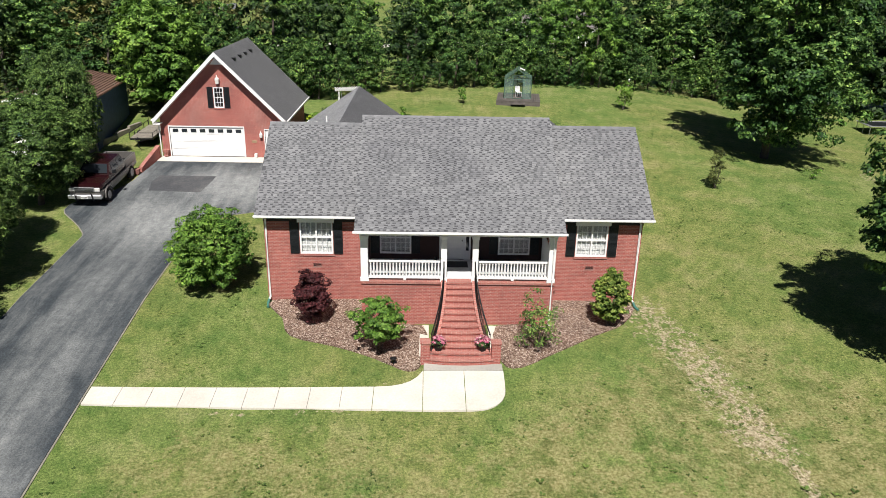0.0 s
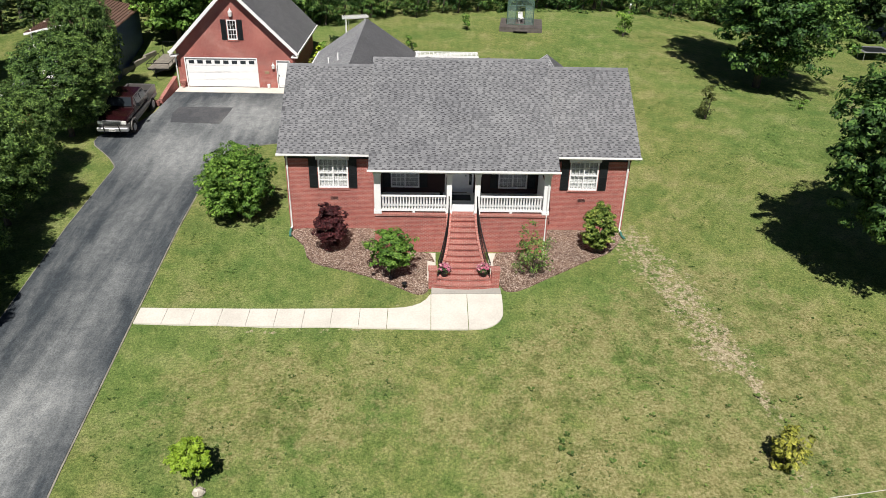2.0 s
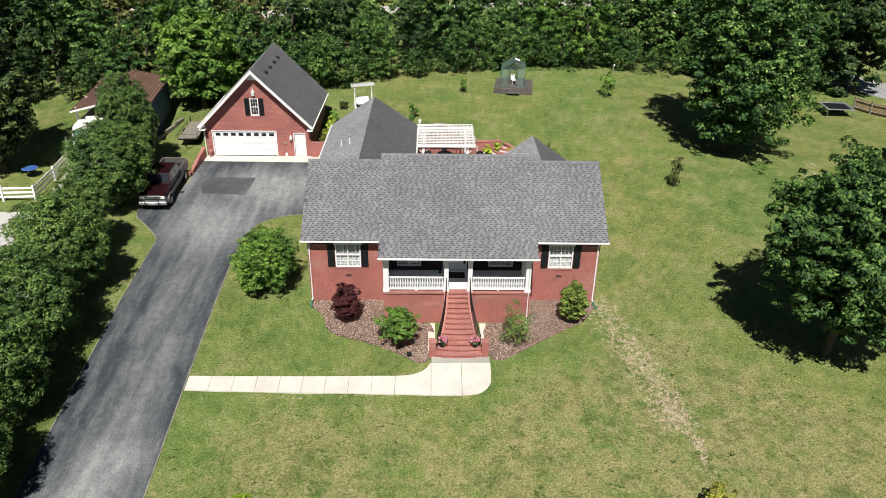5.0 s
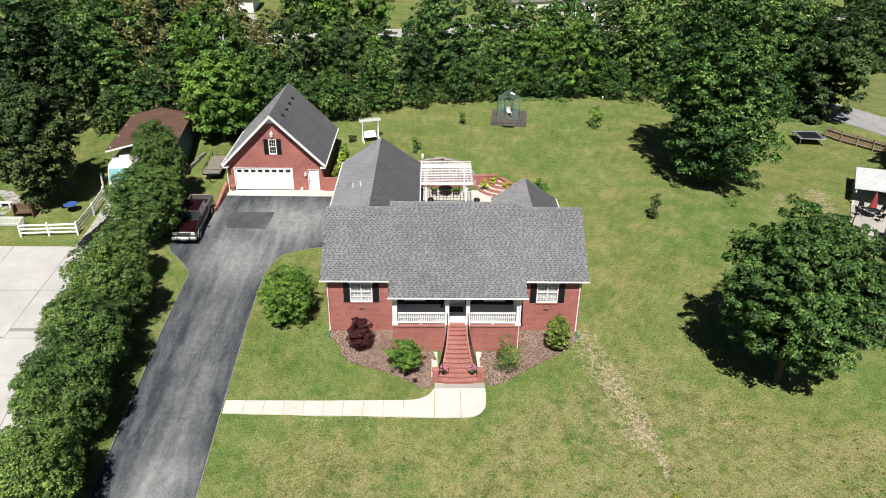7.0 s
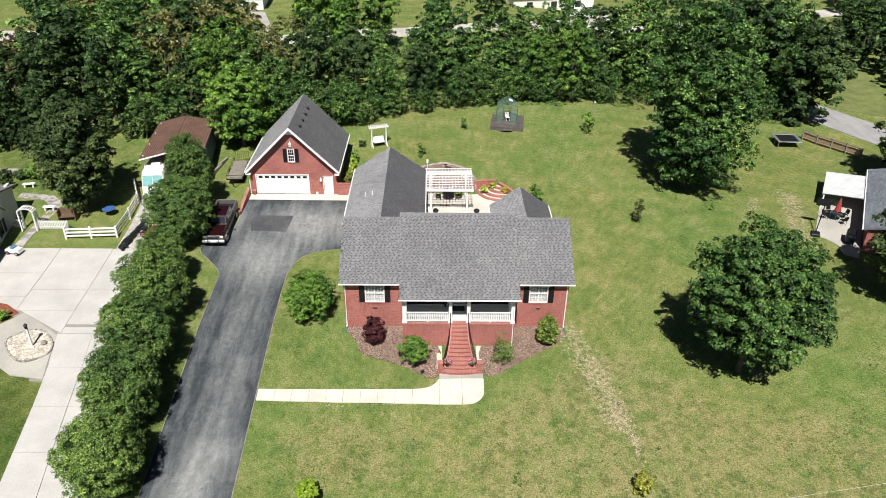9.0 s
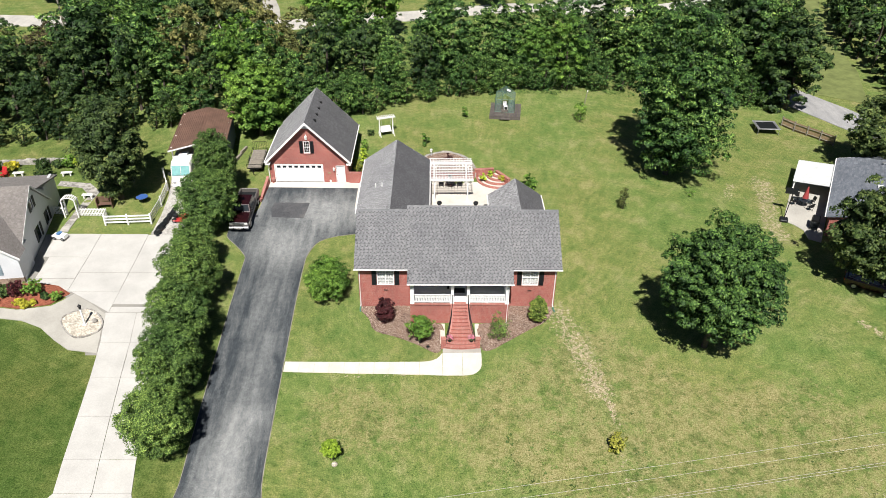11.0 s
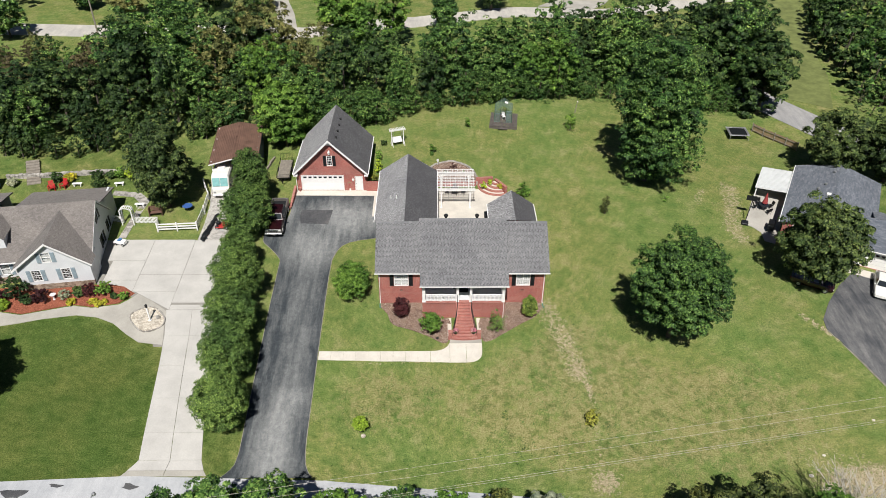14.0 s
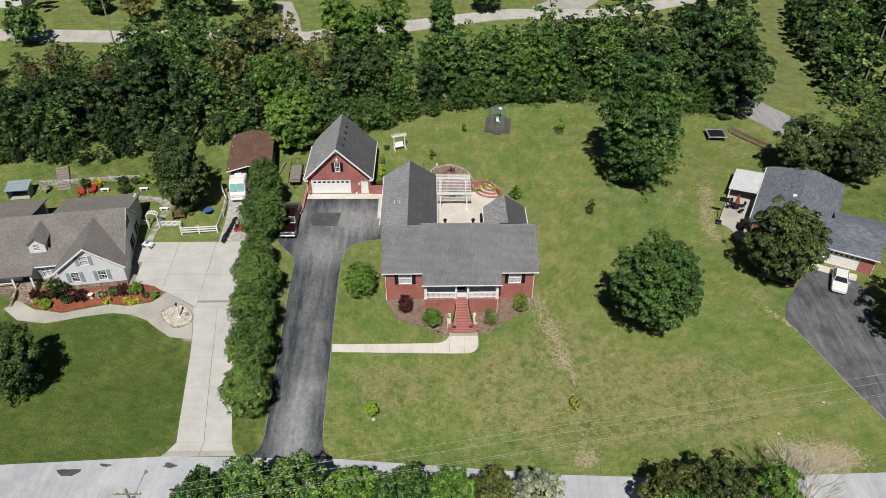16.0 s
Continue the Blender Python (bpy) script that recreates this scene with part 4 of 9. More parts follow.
# mulch beds
bed = smooth_loop([(-5.9, 25.4), (-5.2, 23.9), (-4.6, 22.4), (-2.6, 21.5), (-0.6, 20.4), (0.7, 19.6), (1.3, 20.2), (1.3, 23.0), (-1.4, 23.1), (-1.5, 25.4)], 3)
tagged(part("mulch_bed", patch(bed, 0.05, 0.1, 0.6), MULCH), "bed of tan bark mulch along the front wall", "flower bed", kind="structure")
bed = smooth_loop([(4.6, 20.2), (5.4, 19.8), (7.0, 20.9), (9.0, 22.4), (10.6, 23.6), (11.2, 25.4), (7.1, 25.4), (7.1, 23.1), (4.6, 23.0)], 3)
tagged(part("mulch_bed", patch(bed, 0.05, 0.1, 0.6), MULCH), "bed of tan bark mulch along the front wall", "flower bed", kind="structure")


# weeds and coarse tufts in the mown grass
def smooth_noise(rng, x, y, cell):
    """Values between 0 and 1 that change over one cell."""
    g = rng.random((400, 400))
    u, v = (x + 200) / cell, (y + 100) / cell
    i, j = np.floor(u).astype(int), np.floor(v).astype(int)
    fu, fv = u - i, v - j
    fu, fv = fu * fu * (3 - 2 * fu), fv * fv * (3 - 2 * fv)
    q = lambda a, b: g[a % 400, b % 400]
    return (q(i, j) * (1 - fu) + q(i + 1, j) * fu) * (1 - fv) + (q(i, j + 1) * (1 - fu) + q(i + 1, j + 1) * fu) * fv


def tufts(name, label, mat, seed, count, threshold, size, regions):
    rng = np.random.default_rng(seed)
    x, y = [], []
    for x0, x1, y0, y1 in regions:
        k = int(count * (x1 - x0) * (y1 - y0) / 1000)
        x.append(rng.uniform(x0, x1, k)), y.append(rng.uniform(y0, y1, k))
    x, y = np.concatenate(x), np.concatenate(y)
    f = 0.35 * smooth_noise(rng, x, y, 0.8) + 0.35 * smooth_noise(rng, x, y, 4.5) + 0.3 * rng.random(len(x))
    keep = f > threshold
    keep &= ~((x > -6.8) & (x < 12.2) & (y > 19.2) & (y < 50))
    keep &= ~((x > -12.5) & (x < 5.0) & (y > 16.8) & (y < 19.3))
    x, y = x[keep], y[keep]
    n = len(x)
    z = G(x, y)
    s = size * (0.6 + 1.3 * rng.random(n) ** 3)
    a = rng.random(n) * 6.283
    V = []
    for k in range(3):
        c, d = np.cos(a + k * 2.1), np.sin(a + k * 2.1)
        root = np.stack([x, y, z - 0.01], 1)
        out = np.stack([c, d, np.zeros(n)], 1) * s[:, None]
        side = np.stack([-d, c, np.zeros(n)], 1) * s[:, None] * 0.45
        rise = np.stack([0 * s, 0 * s, s], 1)
        V.append(np.stack([root, root + out * 0.5 + side + rise * 0.42, root + out + rise * 0.5, root + out * 0.5 - side + rise * 0.42], 1))
    e = thing(name, label, "weeds", kind="stuff")
    leaf_mesh("blades", np.concatenate(V).reshape(-1, 3), mat, e)


LAWN = [(-11.5, 13, 5.5, 25), (13, 40, 4, 62), (-6, 13, 50, 62), (-11.8, -6.6, 19.5, 36)]
tufts("weed_tufts", "dark green weeds scattered in the mown lawn", L_WEED, 91, 16000, 0.52, 0.05, LAWN)

tufts("clover_clumps", "dark green clover clumps in the thin front lawn", L_CLOVER, 95, 12000, 0.64, 0.10, [(5, 17, 5.5, 18.5)])
tufts("tall_grass", "uncut yellow-green grass along the edge of the wood", L_HEDGE, 93, 9000, 0.25, 0.16, [(12, 18, 68.6, 70.8), (18, 29, 70.5, 73.0), (40, 47, 70, 72.5)])
gl = thing("garden_light", "small black solar light at the edge of the mulch", "garden light", (0.1, 19.95, gz(0.1, 19.95)))
part("stake", rod((0, 0, -0.05), (0, 0, 0.25), 0.015, 0.015, 6), BLACK_METAL, gl)
part("lamp_head", lathe([(0.05, 0.22), (0.08, 0.3), (0.15, 0.36), (0.03, 0.42)], 10), BLACK_METAL, gl)

# ---- windows, doors, walls ----
def window(parent, x0, x1, z0, z1, y, cols=2, bars=(3, 2), curtain=True, sill=None, d=1):
    """A window in a wall at depth y that looks to -y (d=1) or +y (d=-1): frame, sashes, glass, curtain, sill."""
    f = 0.07
    bm = box(x0, x1, y - 0.02 * d, y + 0.12 * d, z1 - f, z1)
    box(x0, x1, y - 0.02 * d, y + 0.12 * d, z0, z0 + f, bm)
    for i in range(cols + 1):
        x = x0 + (x1 - x0 - f) * i / cols
        box(x, x + f, y - 0.019 * d, y + 0.119 * d, z0 + f, z1 - f, bm)
    w = part("window", bm, WHITE, parent)
    zm = (z0 + z1) / 2
    bm = bmesh.new()
    for i in range(cols):
        a, b = x0 + f + (x1 - x0 - f) * i / cols, x0 + (x1 - x0 - f) * (i + 1) / cols
        box(a, b, y + 0.015 * d, y + 0.075 * d, zm - 0.03, zm + 0.03, bm)
        for lo, hi in ((z0 + f, zm - 0.03), (zm + 0.03, z1 - f)):
            for k in range(1, bars[0]):
                u = a + (b - a) * k / bars[0]
                box(u - 0.011, u + 0.011, y + 0.035 * d, y + 0.055 * d, lo, hi, bm)
            for k in range(1, bars[1]):
                v = lo + (hi - lo) * k / bars[1]
                box(a, b, y + 0.036 * d, y + 0.054 * d, v - 0.011, v + 0.011, bm)
    part("glazing", bm, WHITE, w)
    for i in range(cols):
        a, b = x0 + f + (x1 - x0 - f) * i / cols, x0 + (x1 - x0 - f) * (i + 1) / cols
        g = part("pane", box(a, b, y + 0.058 * d, y + 0.066 * d, z0 + f, z1 - f), GLASS, w)
        g.visible_shadow = False
    if curtain:
        bm, n = bmesh.new(), 28
        vs = [[bm.verts.new((x0 + f + (x1 - x0 - 2 * f) * i / n, y + (0.17 + 0.02 * math.sin(i * 1.9)) * d, z)) for z in (z0 + f, z1 - f)] for i in range(n + 1)]
        for p, q in zip(vs, vs[1:]):
            bm.faces.new((p[0], q[0], q[1], p[1]))
        part("curtain", bm, CURTAIN, w, "white lace curtain")
    # thin dark panel painted as the room's shade; no room is built
    part("room", box(x0 - 0.02, x1 + 0.02, y + 0.30 * d, y + 0.34 * d, z0 - 0.02, z1 + 0.02), ROOM_SHADE, w, "dark panel in place of the unlit room")
    if sill:
        part("sill", box(x0 - 0.06, x1 + 0.06, y - 0.05 * d, y - 0.021 * d, z0 - 0.09, z0), sill, w)
    return w


def shutter(parent, x0, x1, z0, z1, y, mat=BLACK):
    s = part("shutter", box(x0, x1, y - 0.045, y - 0.003, z0, z1, bevel=0.008), mat, parent)
    bm, zm = bmesh.new(), (z0 + z1) / 2
    for lo, hi in ((z0 + 0.09, zm - 0.04), (zm + 0.04, z1 - 0.09)):
        k = int((hi - lo) / 0.055)
        for i in range(k):
            z = lo + (hi - lo) * i / k
            box(x0 + 0.06, x1 - 0.06, y - 0.062, y - 0.046, z, z + 0.035, bm)
    part("louvre_panel", bm, mat, s)
    return s


def gutter(parent, x0, x1, y, z, d=1):
    bm = box(x0, x1, y - 0.10 * d, y - 0.003 * d, z - 0.095, z - 0.02)
    return part("gutter", bm, WHITE, parent)


# ---- the main house ----
house = thing("house", "red brick house with grey shingle roof and white porch", "house")
FLOOR = 3.12
WL, WR = -6.12, 11.5                      # outer side walls
PL, PR = -1.46, 7.12                      # porch sides
part("front_wall", holed(WL, PL, 0.2, 5.42, 25.5, 25.8, [(-4.48, -2.95, 3.45, 5.08)]), BRICK, house)
part("front_wall", holed(PR, WR, 0.2, 5.42, 25.5, 25.8, [(8.43, 9.91, 3.46, 5.08)]), BRICK, house)
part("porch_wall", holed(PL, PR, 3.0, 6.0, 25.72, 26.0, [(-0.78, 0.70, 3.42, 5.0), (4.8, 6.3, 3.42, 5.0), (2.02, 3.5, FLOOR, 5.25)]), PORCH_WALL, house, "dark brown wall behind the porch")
part("side_wall", holed(25.8, 34.3, 0.2, 8.4, WL, WL + 0.3, [], "y", [(29.85, 8.5, 0.668, 1), (29.85, 8.5, -0.668, 1)]), BRICK, house)
part("side_wall", holed(25.8, 34.3, 0.2, 8.4, WR - 0.3, WR, [(28.0, 29.2, 3.5, 5.0)], "y", [(29.85, 8.5, 0.668, 1), (29.85, 8.5, -0.668, 1)]), BRICK, house)
part("back_wall", box(WL + 0.3, WR - 0.3, 34.0, 34.3, 0.5, 5.42), BRICK, house)
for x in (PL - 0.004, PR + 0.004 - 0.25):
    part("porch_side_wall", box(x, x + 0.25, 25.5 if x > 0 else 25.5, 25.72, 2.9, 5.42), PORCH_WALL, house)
part("attic_floor", box(WL + 0.3, WR - 0.3, 25.9, 34.0, 5.28, 5.40), WHITE, house, "plain ceiling slab")
for x0, x1, wx0, wx1 in ((-6.12, PL, -4.48, -2.95), (PR, WR, 8.43, 9.91)):
    part("frieze_board", box(x0 - 0.01, x1 + 0.01, 25.44, 25.496, 5.06, 5.36), DARK_TRIM, house, "black frieze board under the eave")
    w = window(house, wx0, wx1, 3.45, 5.08, 25.5, 2, (3, 2), True, BRICK_TRIM)
    part("head_trim", box(wx0 - 0.08, wx1 + 0.08, 25.38, 25.44, 5.03, 5.22), WHITE, w)
    shutter(house, wx0 - 0.46, wx0 - 0.03, 3.46, 5.06, 25.5)
    shutter(house, wx1 + 0.03, wx1 + 0.46, 3.46, 5.06, 25.5)
    xm = (wx0 + wx1) / 2
    v = part("crawl_vent", box(xm - 0.22, xm + 0.22, 25.47, 25.497, 2.80, 2.98), BRICK_TRIM, house, "crawl-space vent")
    bm = bmesh.new()
    for i in range(5):
        box(xm - 0.19, xm + 0.19, 25.462, 25.469, 2.825 + i * 0.03, 2.838 + i * 0.03, bm)
    part("slats", bm, BLACK, v)
for x0, x1 in ((-0.78, 0.70), (4.8, 6.3)):
    window(house, x0, x1, 3.42, 5.0, 25.72, 2, (3, 3), True, None)
    for a in (x0 - 0.42, x1 + 0.03):
        shutter(house, a, a + 0.39, 3.44, 5.0, 25.72)

# front door with sidelights
door = part("front_door", box(2.33, 3.19, 25.78, 25.84, FLOOR + 0.02, 5.18, bevel=0.005), WHITE, house, "white panelled front door")
bm = bmesh.new()
for x in (2.43, 2.81):
    for z0, z1 in ((3.28, 3.75), (3.85, 4.6), (4.68, 5.05)):
        box(x, x + 0.28, 25.765, 25.779, z0, z1, bm)
part("panelling", bm, WHITE, door)
part("door_handle", rod((3.1, 25.70, 4.1), (3.1, 25.78, 4.1), 0.03, 0.03), BLACK_METAL, door)
bm = box(2.02, 2.10, 25.68, 25.86, FLOOR, 5.25)
for x in (2.25, 3.19, 3.42):
    box(x, x + 0.08, 25.68, 25.86, FLOOR, 5.25, bm)
box(2.10, 3.42, 25.681, 25.861, 5.18, 5.249, bm)
part("door_frame", bm, WHITE, house)
for x in (2.10, 3.27):
    part("sidelight", box(x, x + 0.15, 25.79, 25.80, FLOOR + 0.45, 5.18), DARK_GLASS, house)
    part("sidelight_panel", box(x, x + 0.15, 25.75, 25.80, FLOOR, FLOOR + 0.45), WHITE, house)
tagged(part("doormat", box(2.25, 3.35, 24.75, 25.45, FLOOR + 0.022, FLOOR + 0.04, bevel=0.004), BLACK), "black doormat before the front door", "doormat")
for x, h in ((3.62, 0.38), (1.85, 0.3)):
    tagged(part("lantern", lathe([(0.08, 0), (0.10, 0.03), (0.07, 0.1), (0.09, h * 0.6), (0.03, h)], 10, at=(x, 25.35, FLOOR + 0.022)), BLACK_METAL), "small black lantern on the porch floor", "lantern")

# porch: brick base, floor, posts, railing, ceiling
part("porch_base", holed(PL, PR, 0.3, FLOOR - 0.12, 23.2, 23.45, []), BRICK, house)
for x in (PL, PR - 0.25):
    part("porch_base_side", box(x, x + 0.25, 23.45, 25.5, 0.3, FLOOR - 0.12), BRICK, house)
part("porch_rowlock", box(PL - 0.02, PR + 0.02, 23.13, 23.5, FLOOR - 0.12, FLOOR - 0.01), BRICK_TRIM, house, "row of upright bricks along the porch edge")
part("porch_floor", box(PL, PR, 23.5, 25.72, FLOOR - 0.12, FLOOR + 0.02), PORCH_PAINT, house, "pale grey painted porch floor")
part("porch_ceiling", box(PL - 0.1, PR + 0.1, 23.3, 25.75, 5.62, 5.68), WHITE, house)
part("porch_beam", box(PL - 0.05, PR + 0.05, 23.16, 23.42, 5.26, 5.60, bevel=0.01), WHITE, house)
POSTS = [(-1.46, -1.14), (2.06, 2.32), (3.44, 3.70), (6.80, 7.10)]
for a, b in POSTS:
    p = part("post", box(a, b, 23.16, 23.42, FLOOR, 5.26, bevel=0.012), WHITE, house)
    part("post_base", box(a - 0.03, b + 0.03, 23.13, 23.45, FLOOR - 0.005, FLOOR + 0.16, bevel=0.01), WHITE, p)
    part("post_cap", box(a - 0.03, b + 0.03, 23.13, 23.45, 5.12, 5.255, bevel=0.01), WHITE, p)
for a, b in ((-1.11, 2.03), (3.73, 6.77)):
    r = part("railing", box(a, b, 23.24, 23.36, FLOOR + 0.86, FLOOR + 0.93, bevel=0.01), WHITE, house, "white wooden railing with turned balusters")
    part("bottom_rail", box(a, b, 23.26, 23.34, FLOOR + 0.10, FLOOR + 0.20), WHITE, r)
    n = 22
    first = None
    for i in range(n):
        x = a + (b - a) * (i + 0.5) / n
        if first is None:
            first = part("baluster", lathe([(0.04, 0.2), (0.045, 0.24), (0.03, 0.3), (0.045, 0.5), (0.03, 0.72), (0.042, 0.78), (0.042, 0.87)], 6), WHITE, r)
            first.matrix_basis = pose(x, 23.3, FLOOR)
        else:
            again(first, (x, 23.3, FLOOR))
    m = (a + b) / 2
    part("rail_block", box(m - 0.06, m + 0.06, 23.25, 23.35, FLOOR + 0.02, FLOOR + 0.1), WHITE, r)
part("side_screen", box(6.82, 6.86, 23.5, 25.4, FLOOR + 0.1, FLOOR + 1.6), WHITE, house, "white side screen of the porch")

# brick stairs, flaring towards the bottom
stairs = thing("front_stairs", "flared red brick stairs with black iron handrails", "stairs")
N, Z0, Y0, Y1 = 12, 0.86, 20.02, 23.2
BX = lambda y: 0.57 + 0.62 * max(0.0, (22.9 - y) / 2.9) ** 1.7
rise = (FLOOR - Z0) / (N + 1)
for i in range(N):
    y0, y1 = Y0 + (Y1 - Y0) * i / N, Y0 + (Y1 - Y0) * (i + 1) / N
    w, bow, z = BX(y0) + 0.24, 0.16 * (1 - i / N), Z0 + rise * (i + 1)
    pts = [(2.88 - w + 2 * w * k / 10, y0 - bow * (1 - ((k - 5) / 5) ** 2)) for k in range(11)]
    lo = Z0 - 0.5
    step = part("step", prism(pts + [(2.88 + w, y1 + 0.02), (2.88 - w, y1 + 0.02)], lo, z - 0.065), BRICK, stairs)
    nose = [(x, y - 0.04) for x, y in pts]
    part("tread", prism(nose + [(2.88 + w - 0.01, y1 + 0.018), (2.88 - w + 0.01, y1 + 0.018)], z - 0.062, z), BRICK_TRIM, step, "tread of bricks on edge")
for s in (-1, 1):
    pts = [(2.88 + s * (BX(y) + 0.12), y, Z0 + (FLOOR - Z0) * (y - Y0) / (Y1 - Y0) + 0.12) for y in np.linspace(Y0 + 0.25, Y1, 13)]
    part("stringer", swept([[(x - 0.12, y, z - 0.5), (x + 0.12, y, z - 0.5), (x + 0.12, y, z), (x - 0.12, y, z)] for x, y, z in pts]), BRICK_TRIM, stairs)
    rail = part("handrail", tube([(x, y, z + 0.85) for x, y, z in pts], 0.03, 7), BLACK_METAL, stairs, "black iron handrail")
    part("lower_bar", tube([(x, y, z + 0.10) for x, y, z in pts], 0.015, 5), BLACK_METAL, rail)
    first = None
    for j in range(25):
        f = j / 24 * 12
        k = min(11, int(f))
        x, y, z = (pts[k][c] + (pts[k + 1][c] - pts[k][c]) * (f - k) for c in range(3))
        if first is None:
            first = part("bar", rod((0, 0, 0), (0, 0, 0.86), 0.012, 0.012, 5), BLACK_METAL, rail)
            first.matrix_basis = pose(x, y, z)
        else:
            again(first, (x, y, z))
    x = 2.88 + s * 1.47
    pier = thing("brick_pier", "low capped red brick pier at the stairs", "pier", (x, 20.2, 0.7), group="stair piers")
    part("shaft", box(-0.19, 0.19, -0.19, 0.19, 0, 1.0, bevel=0.008), BRICK, pier)
    part("cap", box(-0.22, 0.22, -0.22, 0.22, 1.0, 1.07, bevel=0.01), BRICK_TRIM, pier)
    pot = thing("flower_pot", "pot of pink petunias on the stairs", "flower pot", (2.88 + s * 0.93, 20.42, Z0 + rise * 2), group="stair pots")
    part("pot", lathe([(0.12, 0), (0.15, 0.06), (0.2, 0.26), (0.22, 0.3)], 14), BLACK_METAL, pot)
    rng = np.random.default_rng(5 + s)
    leaf_mesh("leaves", foliage(rng, [(0, 0, 0.36, 0.26, 0.26, 0.14)], 40, 0.08, 8, 0.05), L_DARK, pot)
    leaf_mesh("flowers", foliage(rng, [(0, 0, 0.46, 0.28, 0.28, 0.16)], 60, 0.08, 8, 0.05), L_PINK, pot)
    part("side_slab", box(2.88 + s * 1.52 - 0.2, 2.88 + s * 1.52 + 0.2, 20.5, 23.1, 0.5, 0.98), CONCRETE, stairs)
part("landing", box(1.36, 4.6, 19.52, 20.05, 0.3, 0.80), CONCRETE_OLD, stairs, "concrete landing at the foot")

# roofs
RY = 29.85
EZ, WZ, CZ, PZ = 5.5, 8.74, 9.14, 5.67
roof = part("main_roof", box(WL + 0.3, WR - 0.3, 29.75, 29.95, 8.3, 8.45), WHITE, house, "grey asphalt shingle roof")
slope(roof, [(-6.42, 25.0, EZ), (-1.7, 25.0, EZ), (-1.7, RY, WZ), (-6.42, RY, WZ)], SHINGLE, under=UNDER)
slope(roof, [(7.42, 25.0, EZ), (11.85, 25.0, EZ), (11.85, RY, WZ), (7.42, RY, WZ)], SHINGLE, under=UNDER)
slope(roof, [(-1.66, 22.61, PZ), (7.38, 22.61, PZ), (7.48, RY, CZ), (-1.84, RY, CZ)], SHINGLE, under=UNDER, pick=300)
slope(roof, [(11.85, 34.7, EZ), (7.3, 34.7, EZ), (7.3, RY, WZ), (11.85, RY, WZ)], SHINGLE, under=UNDER)
slope(roof, [(-1.6, 34.7, EZ), (-6.42, 34.7, EZ), (-6.42, RY, WZ), (-1.6, RY, WZ)], SHINGLE, under=UNDER)
slope(roof, [(7.38, 34.7, EZ + 0.05), (-1.7, 34.7, EZ + 0.05), (-1.84, RY, CZ), (7.48, RY, CZ)], SHINGLE, under=UNDER)
for x0, x1 in ((-1.70, -1.60), (7.32, 7.42)):
    bm = solid([(x0, 23.3, PZ - 0.02), (x0, 25.1, EZ - 0.1), (x0, RY, WZ - 0.1), (x0, RY, CZ - 0.14), (x0, 22.75, PZ - 0.08)], [(x1, 23.3, PZ - 0.02), (x1, 25.1, EZ - 0.1), (x1, RY, WZ - 0.1), (x1, RY, CZ - 0.14), (x1, 22.75, PZ - 0.08)])
    part("cheek", bm, DARK_TRIM, roof)
for x0, x1, z in ((-6.42, -1.72, WZ), (-1.84, 7.48, CZ), (7.45, 11.85, WZ)):
    k = round((x1 - x0) / 0.3)
    for i in range(k):
        a, b = x0 + (x1 - x0) * i / k, x0 + (x1 - x0) * (i + 1) / k - 0.012
        bm = solid([(a, RY - 0.14, z - 0.075), (a, RY, z + 0.022), (a, RY + 0.14, z - 0.075), (a, RY, z - 0.03)], [(b, RY - 0.14, z - 0.075), (b, RY, z + 0.03), (b, RY + 0.14, z - 0.075), (b, RY, z - 0.03)])
        part("ridge_cap", bm, SHINGLE_ONE, roof)
for x in (-6.40, 11.81):
    for y in (25.0, 34.7):
        s = 0.02
        bm = solid([(x, y, EZ - 0.2), (x, y, EZ - 0.015), (x, RY, WZ - 0.015), (x, RY, WZ - 0.2)], [(x + s, y, EZ - 0.2), (x + s, y, EZ - 0.015), (x + s, RY, WZ - 0.015), (x + s, RY, WZ - 0.2)])
        part("bargeboard", bm, WHITE, roof)
gutter(roof, -6.45, -1.68, 25.0, EZ), gutter(roof, 7.42, 11.88, 25.0, EZ), gutter(roof, -1.72, 7.44, 22.61, PZ)
for x0, x1, y0, y1, z in ((-6.4, -1.7, 25.0, 25.5, 5.34), (7.4, 11.8, 25.0, 25.5, 5.34), (-1.6, 7.3, 22.62, 23.3, 5.5)):
    part("soffit", box(x0, x1, y0 + 0.01, y1, z, z + 0.03), WHITE, roof)
for x in (1.05, 4.4):
    e = part("roof_vent", lathe([(0.13, -0.3), (0.13, 0.25), (0.22, 0.26), (0.24, 0.38), (0.17, 0.48), (0.05, 0.52)], 12, at=(x, 31.0, 8.40)), BLACK_METAL, roof, "black turbine vent")

# downspouts
for x, s in ((-6.02, 1), (11.38, -1)):
    d = part("downspout", tube([(x, 24.95, 5.4), (x, 25.42, 5.2), (x, 25.42, 1.25), (x - 0.05 * s, 25.3, 1.15)], 0.05, 4), WHITE, house)
    part("drain_pipe", tube([(x - 0.05 * s, 25.3, 1.15), (x - 0.05 * s, 25.0, gz(x, 25.0) + 0.08), (x - (0.0 if s > 0 else -0.15), 24.75, gz(x, 24.75) + 0.06)], 0.06, 8), GREEN_PIPE, d, "green plastic drain pipe")
part("downspout", tube([(7.0, 22.6, 5.55), (7.0, 23.1, 5.3), (7.0, 23.1, 1.0), (7.0, 22.8, 0.95)], 0.045, 4), WHITE, house)
for x, y, z in ((11.5, 27.4, 3.4),):
    part("meter_box", box(x, x + 0.18, y, y + 0.9, z, z + 1.0, bevel=0.02), CREAM, house, "pale metal utility box")

